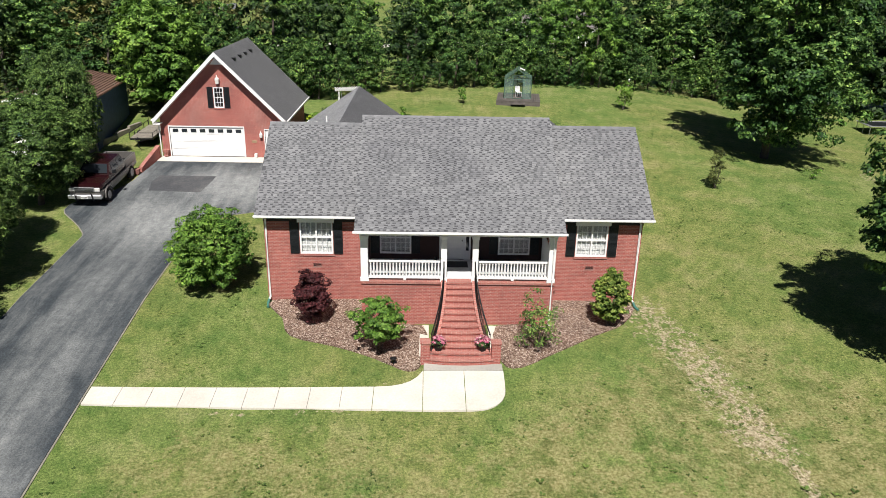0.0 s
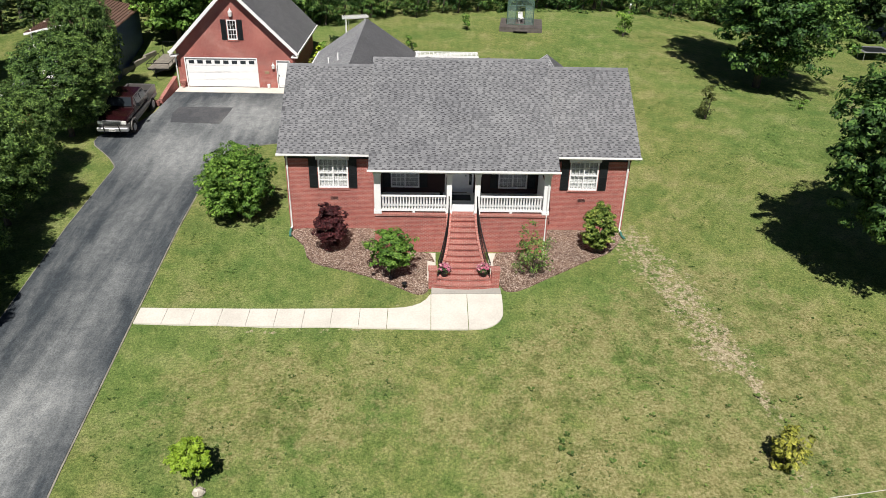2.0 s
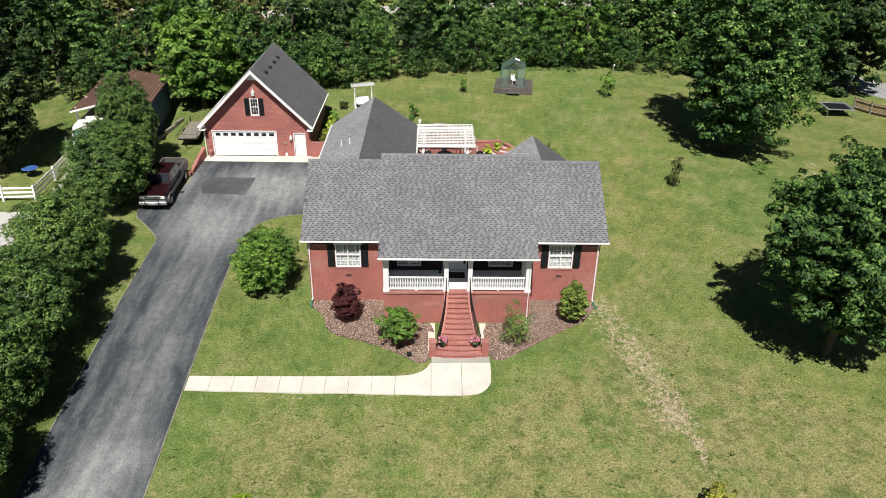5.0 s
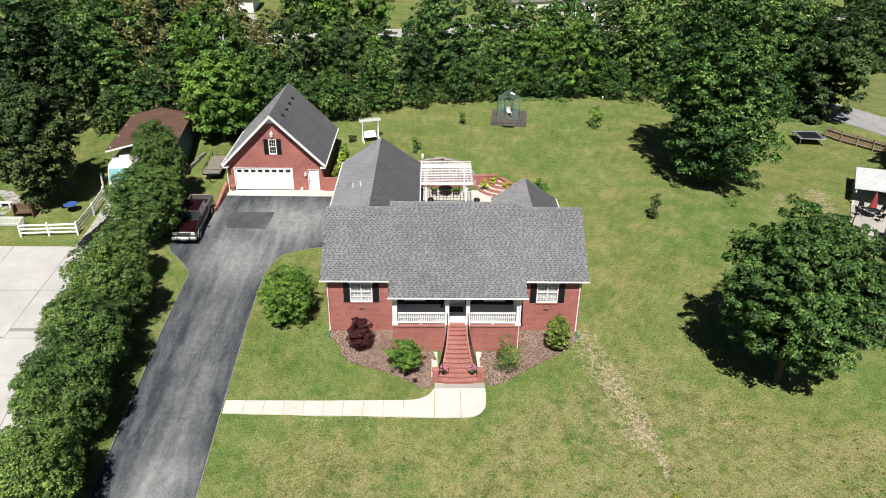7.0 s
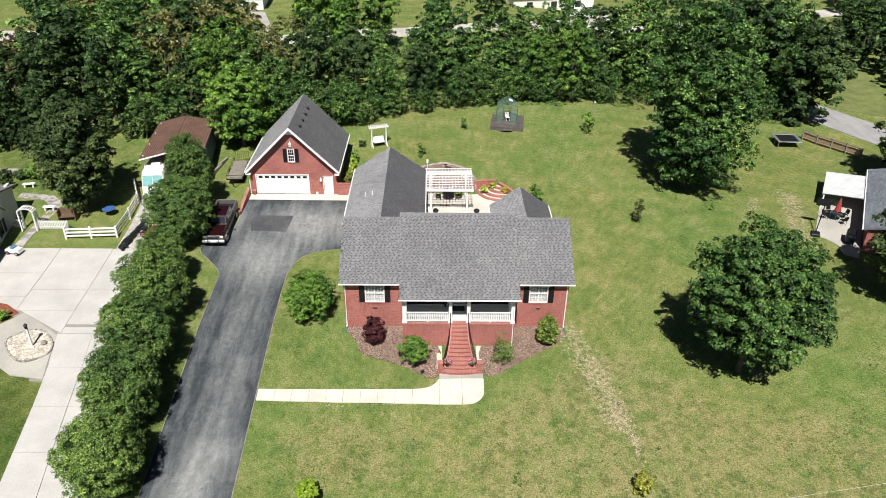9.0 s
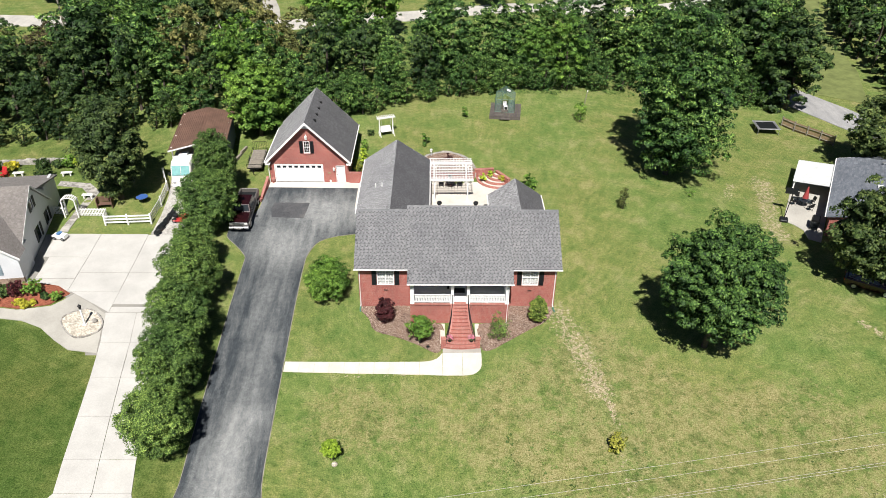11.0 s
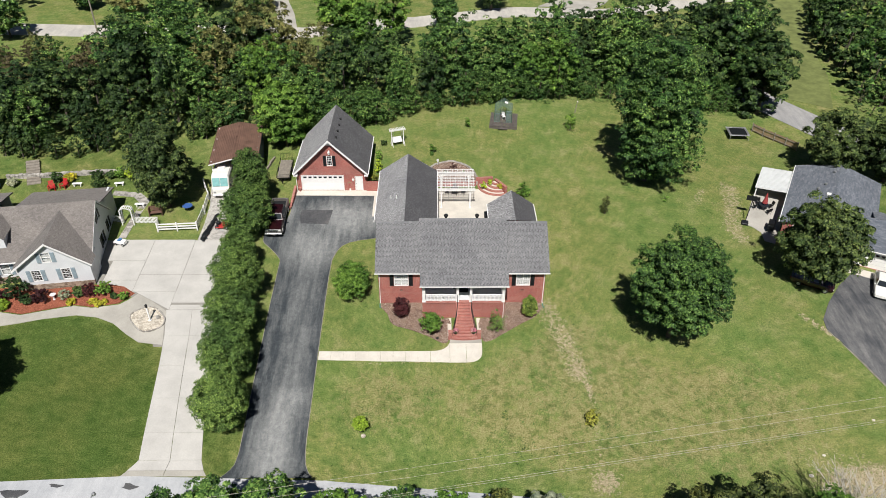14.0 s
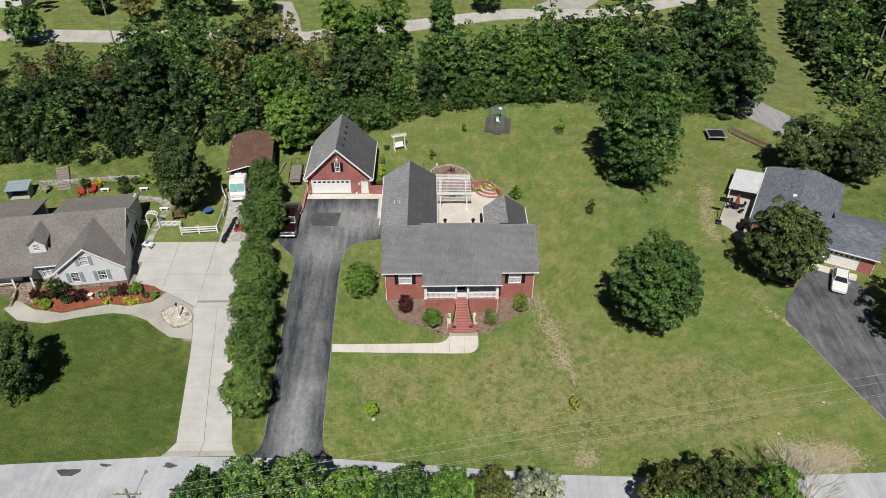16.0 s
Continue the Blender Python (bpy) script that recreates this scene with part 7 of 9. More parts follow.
# dormer
dz = EV + (2.75 - 1.25) * sl
DX = -9.9
do = lpart("dormer", holed(DX - 0.95, DX + 0.95, dz - 0.1, dz + 2.2, 2.75, 2.95, [(DX - 0.42, DX + 0.42, dz + 0.3, dz + 1.3)], "x", [(DX, dz + 2.15, 0.85, 1), (DX, dz + 2.15, -0.85, 1)]), SIDING, None, "gabled dormer")
for x in (DX - 0.95, DX + 0.75):
    lpart("dormer_side", solid([(x, 2.95, dz), (x + 0.2, 2.95, dz), (x + 0.2, 2.95, dz + 1.42), (x, 2.95, dz + 1.42)], [(x, 5.0, dz + 1.3), (x + 0.2, 5.0, dz + 1.3), (x + 0.2, 5.0, dz + 1.42), (x, 5.0, dz + 1.42)]), SIDING, do)
slope(do, [(DX - 1.2, 5.0, dz + 1.3), (DX - 1.2, 2.5, dz + 1.3), (DX, 2.5, dz + 2.3), (DX, 6.3, dz + 2.3)], SHINGLE_BROWN)
slope(do, [(DX + 1.2, 2.5, dz + 1.3), (DX + 1.2, 5.0, dz + 1.3), (DX, 6.3, dz + 2.3), (DX, 2.5, dz + 2.3)], SHINGLE_BROWN)
window(lh, DX - 0.42, DX + 0.42, dz + 0.3, dz + 1.3, 2.75, 1, (2, 2), True, None)
# porch with stone steps
lpart("porch_floor", box(-15.5, -10.6, 0.2, 1.6, -0.5, 0.85), STONE)
for x in (-15.3, -12.9, -10.8):
    p = lpart("porch_post", box(x - 0.1, x + 0.1, 0.3, 0.5, 0.85, EV - 0.2, bevel=0.01), WHITE)
lpart("porch_rail", box(-15.3, -12.9, 0.36, 0.44, 1.6, 1.7), WHITE)
slope(lr, [(-15.9, -0.05, EV - 0.25), (-10.4, -0.05, EV - 0.25), (-10.4, 1.4, EV + 0.12), (-15.9, 1.4, EV + 0.12)], SHINGLE_BROWN)
ls = thing("stone_steps", "stone garden steps with curved side walls", "steps", (-37.75, 28.67, 1.1), LT)
for i in range(6):
    part("step", box(-12.5 - 0.04 * i, -11.2 + 0.04 * i, -1.75 + 0.32 * (5 - i) - 0.0, 0.2, -0.9, 0.72 - 0.2 * i, bevel=0.01), STONE, ls)
for x in (-12.85, -11.15):
    part("side_wall", solid([(x - 0.15, 0.2, -0.9), (x + 0.15, 0.2, -0.9), (x + 0.15, 0.2, 0.95), (x - 0.15, 0.2, 0.95)], [(x - 0.15 + (x + 12) * 0.4, -1.9, -0.9), (x + 0.15 + (x + 12) * 0.4, -1.9, -0.9), (x + 0.15 + (x + 12) * 0.4, -1.9, 0.05), (x - 0.15 + (x + 12) * 0.4, -1.9, 0.05)]), STONE, ls)

# ---- fenced garden ----
def picket_run(a, b, name="picket_fence"):
    e = thing(name, "white wooden picket fence with pointed tops", "fence", group="picket fence")
    a, b = Vector((*a, 0)), Vector((*b, 0))
    l, first = (b - a).length, None
    t = math.degrees(math.atan2(b.y - a.y, b.x - a.x))
    for h in (0.25, 0.75):
        part("rail", solid([(a.x, a.y - 0.02, gz(a.x, a.y) + h), (a.x, a.y + 0.02, gz(a.x, a.y) + h), (a.x, a.y + 0.02, gz(a.x, a.y) + h + 0.08), (a.x, a.y - 0.02, gz(a.x, a.y) + h + 0.08)], [(b.x, b.y - 0.02, gz(b.x, b.y) + h), (b.x, b.y + 0.02, gz(b.x, b.y) + h), (b.x, b.y + 0.02, gz(b.x, b.y) + h + 0.08), (b.x, b.y - 0.02, gz(b.x, b.y) + h + 0.08)]), WHITE, e)
    n = round(l / 0.16)
    for i in range(n + 1):
        p = a.lerp(b, i / n)
        if first is None:
            first = part("picket", solid([(-0.045, -0.035, 0.05), (0.045, -0.035, 0.05), (0.045, -0.035, 0.9), (0, -0.035, 1.0), (-0.045, -0.035, 0.9)], [(-0.045, -0.015, 0.05), (0.045, -0.015, 0.05), (0.045, -0.015, 0.9), (0, -0.015, 1.0), (-0.045, -0.015, 0.9)]), WHITE, e)
            first.matrix_basis = pose(p.x, p.y, gz(p.x, p.y), 0, 0, t)
        else:
            again(first, (p.x, p.y, gz(p.x, p.y)), t)


picket_run((-40.3, 39.9), (-38.2, 39.5)), picket_run((-36.6, 39.4), (-33.9, 39.4)), picket_run((-33.9, 39.4), (-33.6, 38.0))
ga = thing("garden_arch", "white garden arch with a slatted curved top", "garden arch", (-37.4, 39.3, gz(-37.4, 39.3)))
for x in (-0.7, 0.7):
    for y in (-0.3, 0.3):
        part("post", box(x - 0.06, x + 0.06, y - 0.06, y + 0.06, 0, 1.9), WHITE, ga)
    for i in range(5):
        part("side_slat", box(x - 0.02, x + 0.02, -0.3, 0.3, 0.4 + i * 0.32, 0.46 + i * 0.32), WHITE, ga)
for y in (-0.3, 0.3):
    part("bow", tube([(0.7 * math.cos(radians(a)), y, 1.9 + 0.45 * math.sin(radians(a))) for a in range(0, 181, 20)], 0.06, 5), WHITE, ga)
for a in range(10, 180, 20):
    x, z = 0.7 * math.cos(radians(a)), 1.9 + 0.45 * math.sin(radians(a))
    part("lath", box(x - 0.05, x + 0.05, -0.42, 0.42, z + 0.04, z + 0.1), WHITE, ga)
rf = thing("rail_fence", "white three-rail vinyl fence", "fence")
line = [(-33.5, 37.8), (-31.2, 37.95), (-28.85, 38.1), (-28.7, 41.2), (-28.9, 44.3), (-30.1, 47.0)]
for x, y in line:
    part("fence_post", box(x - 0.08, x + 0.08, y - 0.08, y + 0.08, gz(x, y) - 0.1, gz(x, y) + 1.25, bevel=0.01), WHITE, rf)
for (ax, ay), (bx, by) in zip(line, line[1:]):
    d = Vector((by - ay, ax - bx, 0)).normalized() * 0.025
    for h in (0.25, 0.6, 0.95):
        za, zb = gz(ax, ay) + h, gz(bx, by) + h
        part("fence_rail", solid([(ax - d.x, ay - d.y, za), (ax + d.x, ay + d.y, za), (ax + d.x, ay + d.y, za + 0.16), (ax - d.x, ay - d.y, za + 0.16)], [(bx - d.x, by - d.y, zb), (bx + d.x, by + d.y, zb), (bx + d.x, by + d.y, zb + 0.16), (bx - d.x, by - d.y, zb + 0.16)]), WHITE, rf)
st = [((-37.9, 36.6), (-37.0, 36.6)), ((-37.7, 38.6), (-36.9, 38.6)), ((-37.5, 41.0), (-36.6, 41.2)), ((-37.2, 43.2), (-36.3, 44.0)), ((-38.6, 44.8), (-38.0, 45.7)), ((-41.5, 45.2), (-41.5, 46.2))]
tagged(part("garden_path", ribbon(st, 2, 0.03, 0.06), STONE_GREY), "narrow stone garden path through the arch", "path", kind="structure")
tagged(part("gravel_track", ribbon([((-28.4, 36.3), (-25.0, 36.2)), ((-28.3, 39.5), (-25.2, 39.5)), ((-28.5, 43), (-25.6, 43)), ((-29.2, 46.5), (-26.0, 46.5)), ((-29.6, 50.5), (-25, 50.5))], 4, 0.02, 0.06), GRAVEL), "pale gravel track up to the carport", "track", kind="structure")
# stone wall with beds and seats behind the house
sw2 = thing("stone_wall", "low dry stone wall along the bank", "stone wall")
pts = [(-56.5, 48.9), (-51.6, 49.2), (-46.3, 49.8), (-41.4, 50.2), (-39.9, 48.6)]
stones = random.Random(9)
for (ax, ay), (bx, by) in zip(pts, pts[1:]):
    n = max(2, round(math.hypot(bx - ax, by - ay) / 0.55))
    for i in range(n):
        x, y = ax + (bx - ax) * (i + 0.5) / n, ay + (by - ay) * (i + 0.5) / n
        s = part("stone", box(-0.27, 0.27, -0.2, 0.2, -0.2, 0.5 + stones.random() * 0.15, bevel=0.05), STONE_GREY, sw2)
        s.matrix_basis = pose(x, y, gz(x, y), 0, 0, math.degrees(math.atan2(by - ay, bx - ax)) + stones.uniform(-6, 6))
ws = thing("timber_steps", "weathered timber steps up the bank", "steps")
for i in range(9):
    f = i / 8
    x, y = -52.5 - 1.9 * f, 47.8 + 4.4 * f
    s = part("step", box(-0.85, 0.85, -0.25, 0.25, -0.2, 0.12, bevel=0.015), WOOD_GREY, ws)
    s.matrix_basis = pose(x, y, gz(x, y) + 0.1 * i * 0.4, 0, 0, 15)
for i, (x, y, w, h, m, lab) in enumerate([(-49.6, 48.2, 1.6, 1.4, L_DARK, "round green shrub"), (-47.9, 48.4, 1.8, 1.0, L_YELLOW, "yellow flowering shrub"), (-44.6, 48.9, 1.8, 1.1, L_DARK, "round green shrub"), (-42.8, 49.0, 1.2, 1.0, L_DARK, "round green shrub"), (-41.5, 49.0, 1.7, 1.6, L_BRIGHT, "clipped round green shrub"), (-40.2, 48.8, 1.5, 1.5, L_LIME, "clipped pale green shrub"), (-43.6, 46.9, 2.2, 1.3, L_DARK, "spreading green shrub"), (-55.0, 47.4, 1.6, 1.0, L_PALE, "silvery shrub")]):
    shrub((x, y, gz(x, y)), w, h, m, lab + " by the stone wall", 2200, 0.095, 140 + i, shape="dense", clump=0.14, base=0.03, group="wall shrubs")


def adirondack(at, turn):
    c = thing("adirondack_chair", "red slatted Adirondack chair on the lawn", "chair", at, turn, "red chairs")
    for i in range(5):
        x = -0.26 + i * 0.13
        part("back_slat", solid([(x - 0.055, 0.2, 0.3), (x + 0.055, 0.2, 0.3), (x + 0.055, 0.55, 1.1), (x - 0.055, 0.55, 1.1)], [(x - 0.055, 0.23, 0.3), (x + 0.055, 0.23, 0.3), (x + 0.055, 0.58, 1.1), (x - 0.055, 0.58, 1.1)]), RED_PLASTIC, c)
    part("seat", solid([(-0.3, -0.35, 0.4), (0.3, -0.35, 0.4), (0.3, 0.25, 0.28), (-0.3, 0.25, 0.28)], [(-0.3, -0.35, 0.44), (0.3, -0.35, 0.44), (0.3, 0.25, 0.32), (-0.3, 0.25, 0.32)]), RED_PLASTIC, c)
    for s in (-1, 1):
        part("arm", box(s * 0.38 - 0.07, s * 0.38 + 0.07, -0.4, 0.4, 0.58, 0.62), RED_PLASTIC, c)
        part("leg", box(s * 0.36 - 0.04, s * 0.36 + 0.04, -0.38, -0.28, 0, 0.58), RED_PLASTIC, c)
        part("back_leg", box(s * 0.36 - 0.04, s * 0.36 + 0.04, 0.3, 0.4, 0, 0.58), RED_PLASTIC, c)
    return c


c = adirondack((-49.6, 46.4, gz(-49.6, 46.4)), 20)
copy_thing(c, pose(-48.2, 46.9, gz(-48.2, 46.9), 0, 0, -15))


def bench(at, turn):
    b = thing("garden_bench", "small white concrete garden bench", "bench", at, turn, "white benches")
    part("slab", box(-0.6, 0.6, -0.2, 0.2, 0.38, 0.46, bevel=0.015), WHITE, b)
    for x in (-0.4, 0.4):
        part("foot", box(x - 0.07, x + 0.07, -0.16, 0.16, 0, 0.38, bevel=0.01), WHITE, b)
    return b


b = bench((-46.6, 47.2, gz(-46.6, 47.2)), 5)
copy_thing(b, pose(-41.2, 47.3, gz(-41.2, 47.3), 0, 0, 8)), copy_thing(b, pose(-37.1, 42.7, gz(-37.1, 42.7), 0, 0, 0))
gs = thing("glider_swing", "red-brown wooden garden glider under the tree", "garden swing", (-34.6, 41.0, gz(-34.6, 41)), 10)
for i in range(5):
    part("slat", box(-0.7, 0.7, -0.3 + i * 0.13, -0.2 + i * 0.13, 0.42, 0.46), RED_METAL, gs)
    part("back_slat", box(-0.7, 0.7, 0.36, 0.4, 0.5 + i * 0.13, 0.6 + i * 0.13), RED_METAL, gs)
for x in (-0.75, 0.75):
    part("side", box(x - 0.04, x + 0.04, -0.4, 0.45, 0, 1.15), RED_METAL, gs)
gt = thing("garden_table", "round blue garden table under the tree", "table", (-30.9, 41.9, gz(-30.9, 41.9)))
part("top", lathe([(0.6, 0.68), (0.62, 0.7), (0.6, 0.72)], 18), plain("blue_top", (0.05, 0.12, 0.35), 0.5), gt)
part("leg", rod((0, 0, 0), (0, 0, 0.68), 0.05, 0.05), BLACK_METAL, gt)
sh = thing("garden_shed", "small blue-grey metal garden shed with an open front", "shed", (-58.0, 46.4, gz(-58, 46.4)), 8)
sh.matrix_basis = pose(-58.0, 46.4, gz(-58, 46.4), 0, 0, 8) @ Matrix.Scale(0.78, 4)
part("back", box(-1.8, 1.8, 1.2, 1.25, 0, 1.9), BLUE_SHUTTER, sh)
for x in (-1.8, 1.75):
    part("side", box(x, x + 0.05, -1.2, 1.2, 0, 1.9), BLUE_SHUTTER, sh)
part("floor", box(-1.75, 1.75, -1.2, 1.2, 0, 0.06), CONCRETE_OLD, sh)
rp = part("roof", solid([(-2.0, -1.5, 1.9), (2.0, -1.5, 1.9), (2.0, 1.5, 2.3), (-2.0, 1.5, 2.3)], [(-2.0, -1.5, 1.96), (2.0, -1.5, 1.96), (2.0, 1.5, 2.36), (-2.0, 1.5, 2.36)]), BLUE_SHUTTER, sh)
for i in range(9):
    x = -1.9 + i * 0.475
    part("rib", solid([(x - 0.03, -1.5, 1.96), (x + 0.03, -1.5, 1.96), (x + 0.03, -1.5, 2.0), (x - 0.03, -1.5, 2.0)], [(x - 0.03, 1.5, 2.36), (x + 0.03, 1.5, 2.36), (x + 0.03, 1.5, 2.4), (x - 0.03, 1.5, 2.4)]), BLUE_SHUTTER, rp)
gc = thing("utility_cart", "white and blue utility cart on the drive", "cart", (-37.2, 35.5, gz(-37.2, 35.5)), 75)
gc.matrix_basis = pose(-37.2, 35.5, gz(-37.2, 35.5) + 0.03, 0, 0, 75) @ Matrix.Scale(0.75, 4)
part("body", car_body([(-0.9, 0.45, 0.25, 0.6, 0.4, 0.75), (0.2, 0.5, 0.25, 0.65, 0.42, 0.8), (1.0, 0.45, 0.25, 0.5, 0.4, 0.6)]), WHITE, gc)
part("seat", box(-0.35, 0.35, -0.2, 0.3, 0.8, 1.0, bevel=0.04), plain("blue_vinyl", (0.08, 0.2, 0.4), 0.5), gc)
wheels(gc, (-0.6, 0.65), 0.52, 0.24)
mw = thing("ride_on_mower", "red ride-on mower beside the gravel track", "mower", (-25.9, 38.6, gz(-25.9, 38.6)), 85)
part("hood", car_body([(-0.9, 0.3, 0.35, 0.7, 0.24, 0.8), (-0.1, 0.34, 0.35, 0.75, 0.28, 0.88)]), RED_PLASTIC, mw)
part("deck", box(-0.55, 0.55, -0.3, 0.7, 0.2, 0.36, bevel=0.04), RED_PLASTIC, mw)
part("seat", box(-0.25, 0.25, 0.25, 0.7, 0.5, 0.85, bevel=0.05), BLACK, mw)
wheels(mw, (-0.65, 0.55), 0.5, 0.26)
cv = thing("covered_canopy", "long bundle under a wrinkled black cover", "covered bundle", (-27.35, 38.4, gz(-27.35, 38.4)), -7)
stones = random.Random(12)
loops = []
for i in range(23):
    r, x, z = 0.16 + 0.14 * stones.random(), stones.uniform(-0.1, 0.1), 0.22 + 0.08 * stones.random()
    loops.append([(x + r * (0.85 + 0.3 * stones.random()) * math.cos(k * 0.6283), -2.7 + 0.245 * i, z + r * (0.8 + 0.3 * stones.random()) * math.sin(k * 0.6283)) for k in range(10)])
part("cover", swept(loops), BLACK, cv)

# carport with a motor home
CE, CR = 3.4, 4.1                     # heights of the eaves and the ridge
cp = thing("carport", "open carport with a rust-red ribbed metal roof", "carport", (-26.3, 51.5, gz(-26.3, 51.5)), 6.8)
for s in (-1, 1):
    for y in (-4.6, -1.5, 1.6, 4.6):
        part("post", box(s * 2.75 - 0.06, s * 2.75 + 0.06, y - 0.06, y + 0.06, -0.9, CE + 0.15), WHITE if s < 0 else WOOD_GREY, cp)
    r = part("roof_sheet", solid([(s * 3.05, -5.2, CE - 0.05), (0, -5.2, CR - 0.05), (0, -5.2, CR), (s * 3.05, -5.2, CE)], [(s * 3.05, 5.2, CE - 0.05), (0, 5.2, CR - 0.05), (0, 5.2, CR), (s * 3.05, 5.2, CE)]), RED_METAL, cp)
    for i in range(13):
        x, z = s * (0.06 + i * 0.245), CR - (0.06 + i * 0.245) * (CR - CE) / 3.05
        part("rib", solid([(x - 0.03, -5.2, z - 0.01), (x + 0.03, -5.2, z - 0.01), (x + 0.02, -5.2, z + 0.05), (x - 0.02, -5.2, z + 0.05)], [(x - 0.03, 5.2, z - 0.01), (x + 0.03, 5.2, z - 0.01), (x + 0.02, 5.2, z + 0.05), (x - 0.02, 5.2, z + 0.05)]), RED_METAL, r)
    part("fascia", solid([(s * 3.05, -5.24, CE - 0.15), (0, -5.24, CR - 0.15), (0, -5.24, CR), (s * 3.05, -5.24, CE)], [(s * 3.05, -5.2, CE - 0.15), (0, -5.2, CR - 0.15), (0, -5.2, CR), (s * 3.05, -5.2, CE)]), WHITE, cp)
part("side_sheet", box(2.8, 2.86, -4.6, 4.6, -0.6, CE - 0.05), plain("blue_sheet", (0.05, 0.08, 0.16), 0.6), cp, "dark blue side sheet")
rv = thing("motor_home", "cream motor home with a teal sunshade in the windscreen", "motor home", (-27.9, 51.2, gz(-27.9, 46.5)), 2)
rv.matrix_basis = pose(-27.5, 48.7, gz(-27.5, 45.5), 0, 0, 4) @ Matrix.Diagonal((1, 1, 1.1, 1))
part("body", car_body([(-4.5, 1.02, 0.5, 1.2, 0.98, 1.25), (-4.3, 1.1, 0.45, 1.3, 1.02, 1.5), (-3.75, 1.15, 0.45, 2.3, 0.98, 2.75), (-3.2, 1.17, 0.45, 2.55, 1.0, 2.8), (4.3, 1.17, 0.45, 2.55, 1.0, 2.8), (4.5, 1.1, 0.5, 2.45, 0.95, 2.7)]), CREAM, rv)
part("windscreen", solid([(-0.95, -4.27, 1.62), (-0.03, -4.27, 1.62), (-0.03, -3.87, 2.5), (-0.93, -3.87, 2.5)], [(-0.95, -4.33, 1.64), (-0.03, -4.33, 1.64), (-0.03, -3.93, 2.52), (-0.93, -3.93, 2.52)]), TEAL, rv)
part("windscreen", solid([(0.03, -4.27, 1.62), (0.95, -4.27, 1.62), (0.93, -3.87, 2.5), (0.03, -3.87, 2.5)], [(0.03, -4.33, 1.64), (0.95, -4.33, 1.64), (0.93, -3.93, 2.52), (0.03, -3.93, 2.52)]), TEAL, rv)
part("bumper", box(-1.05, 1.05, -4.62, -4.48, 0.5, 0.75, bevel=0.03), WHITE, rv)
part("roof_unit", box(-0.45, 0.45, -2.2, -1.2, 2.8, 3.05, bevel=0.06), WHITE, rv)
for s in (-1, 1):
    part("mirror", box(min(s * 1.15, s * 1.4), max(s * 1.15, s * 1.4), -4.1, -4.0, 1.5, 1.85, bevel=0.02), BLACK, rv)
    part("headlight", box(min(s * 0.6, s * 0.9), max(s * 0.6, s * 0.9), -4.55, -4.46, 0.85, 1.05, bevel=0.01), STEEL, rv)
wheels(rv, (-3.0, 2.2), 1.15, 0.42)

# ---- the neighbours on the right ----
RT = -28.5
QX, QY, QZ = 40.7, 36.8, 1.6
rh = thing("brick_house", "low brick house with a slate-blue shingle roof", "house", (QX, QY, QZ), RT)
RE, RR_ = 2.5, 4.0
for x0, x1, y0, y1 in ((0.45, 0.7, 0.4, 14.8), (9.7, 9.95, 4.0, 14.8)):
    part("side_wall", box(x0, x1, y0, y1, -0.8, RE - 0.05), BRICK, rh)
part("back_wall", holed(0.7, 9.7, -0.8, RE + 1.2, 14.5, 14.8, [], "x", [(5.2, RR_ - 0.2, 0.3, 1), (5.2, RR_ - 0.2, -0.3, 1)]), BRICK, rh)
part("front_wall", holed(0.7, 8.2, -0.8, RE + 1.2, 0.4, 0.65, [(1.5, 2.7, 0.9, 2.2), (4.5, 5.7, 0.9, 2.2)], "x", [(5.2, RR_ - 0.1, 0.3, 1), (5.2, RR_ - 0.1, -0.3, 1)]), BRICK, rh)
for x in (1.5, 4.5):
    window(rh, x, x + 1.2, 0.9, 2.2, 0.4, 1, (2, 2), True, None)
rr = part("main_roof", box(5.0, 5.4, 0.5, 14.5, RR_ - 0.6, RR_ - 0.5), WHITE, rh, "slate-blue shingle roof")
slope(rr, [(0, 15.2, RE), (0, 0, RE), (5.2, 0, RR_), (5.2, 15.2, RR_)], SHINGLE_BLUE, tab=0.4, course=0.2)
slope(rr, [(10.3, 0, RE), (10.3, 15.2, RE), (5.2, 15.2, RR_), (5.2, 0, RR_)], SHINGLE_BLUE, tab=0.4, course=0.2)
part("gutter", box(-0.1, -0.003, 0, 15.2, RE - 0.12, RE - 0.01), WHITE, rh)
part("bargeboard", solid([(0, 15.2, RE - 0.2), (5.2, 15.2, RR_ - 0.2), (5.2, 15.2, RR_), (0, 15.2, RE)], [(0, 15.24, RE - 0.2), (5.2, 15.24, RR_ - 0.2), (5.2, 15.24, RR_), (0, 15.24, RE)]), WHITE, rh)
for x, y in ((3.2, 8.2), (3.9, 9.4), (4.6, 12.8)):
    part("roof_vent", lathe([(0.12, -0.2), (0.12, 0.15), (0.2, 0.16), (0.16, 0.26)], 10, at=(x, y, RE + x * 0.288)), STEEL, rr)
part("skylight", box(4.2, 4.7, 6.6, 7.1, RE + 1.2, RE + 1.42, bevel=0.02), WHITE, rr)
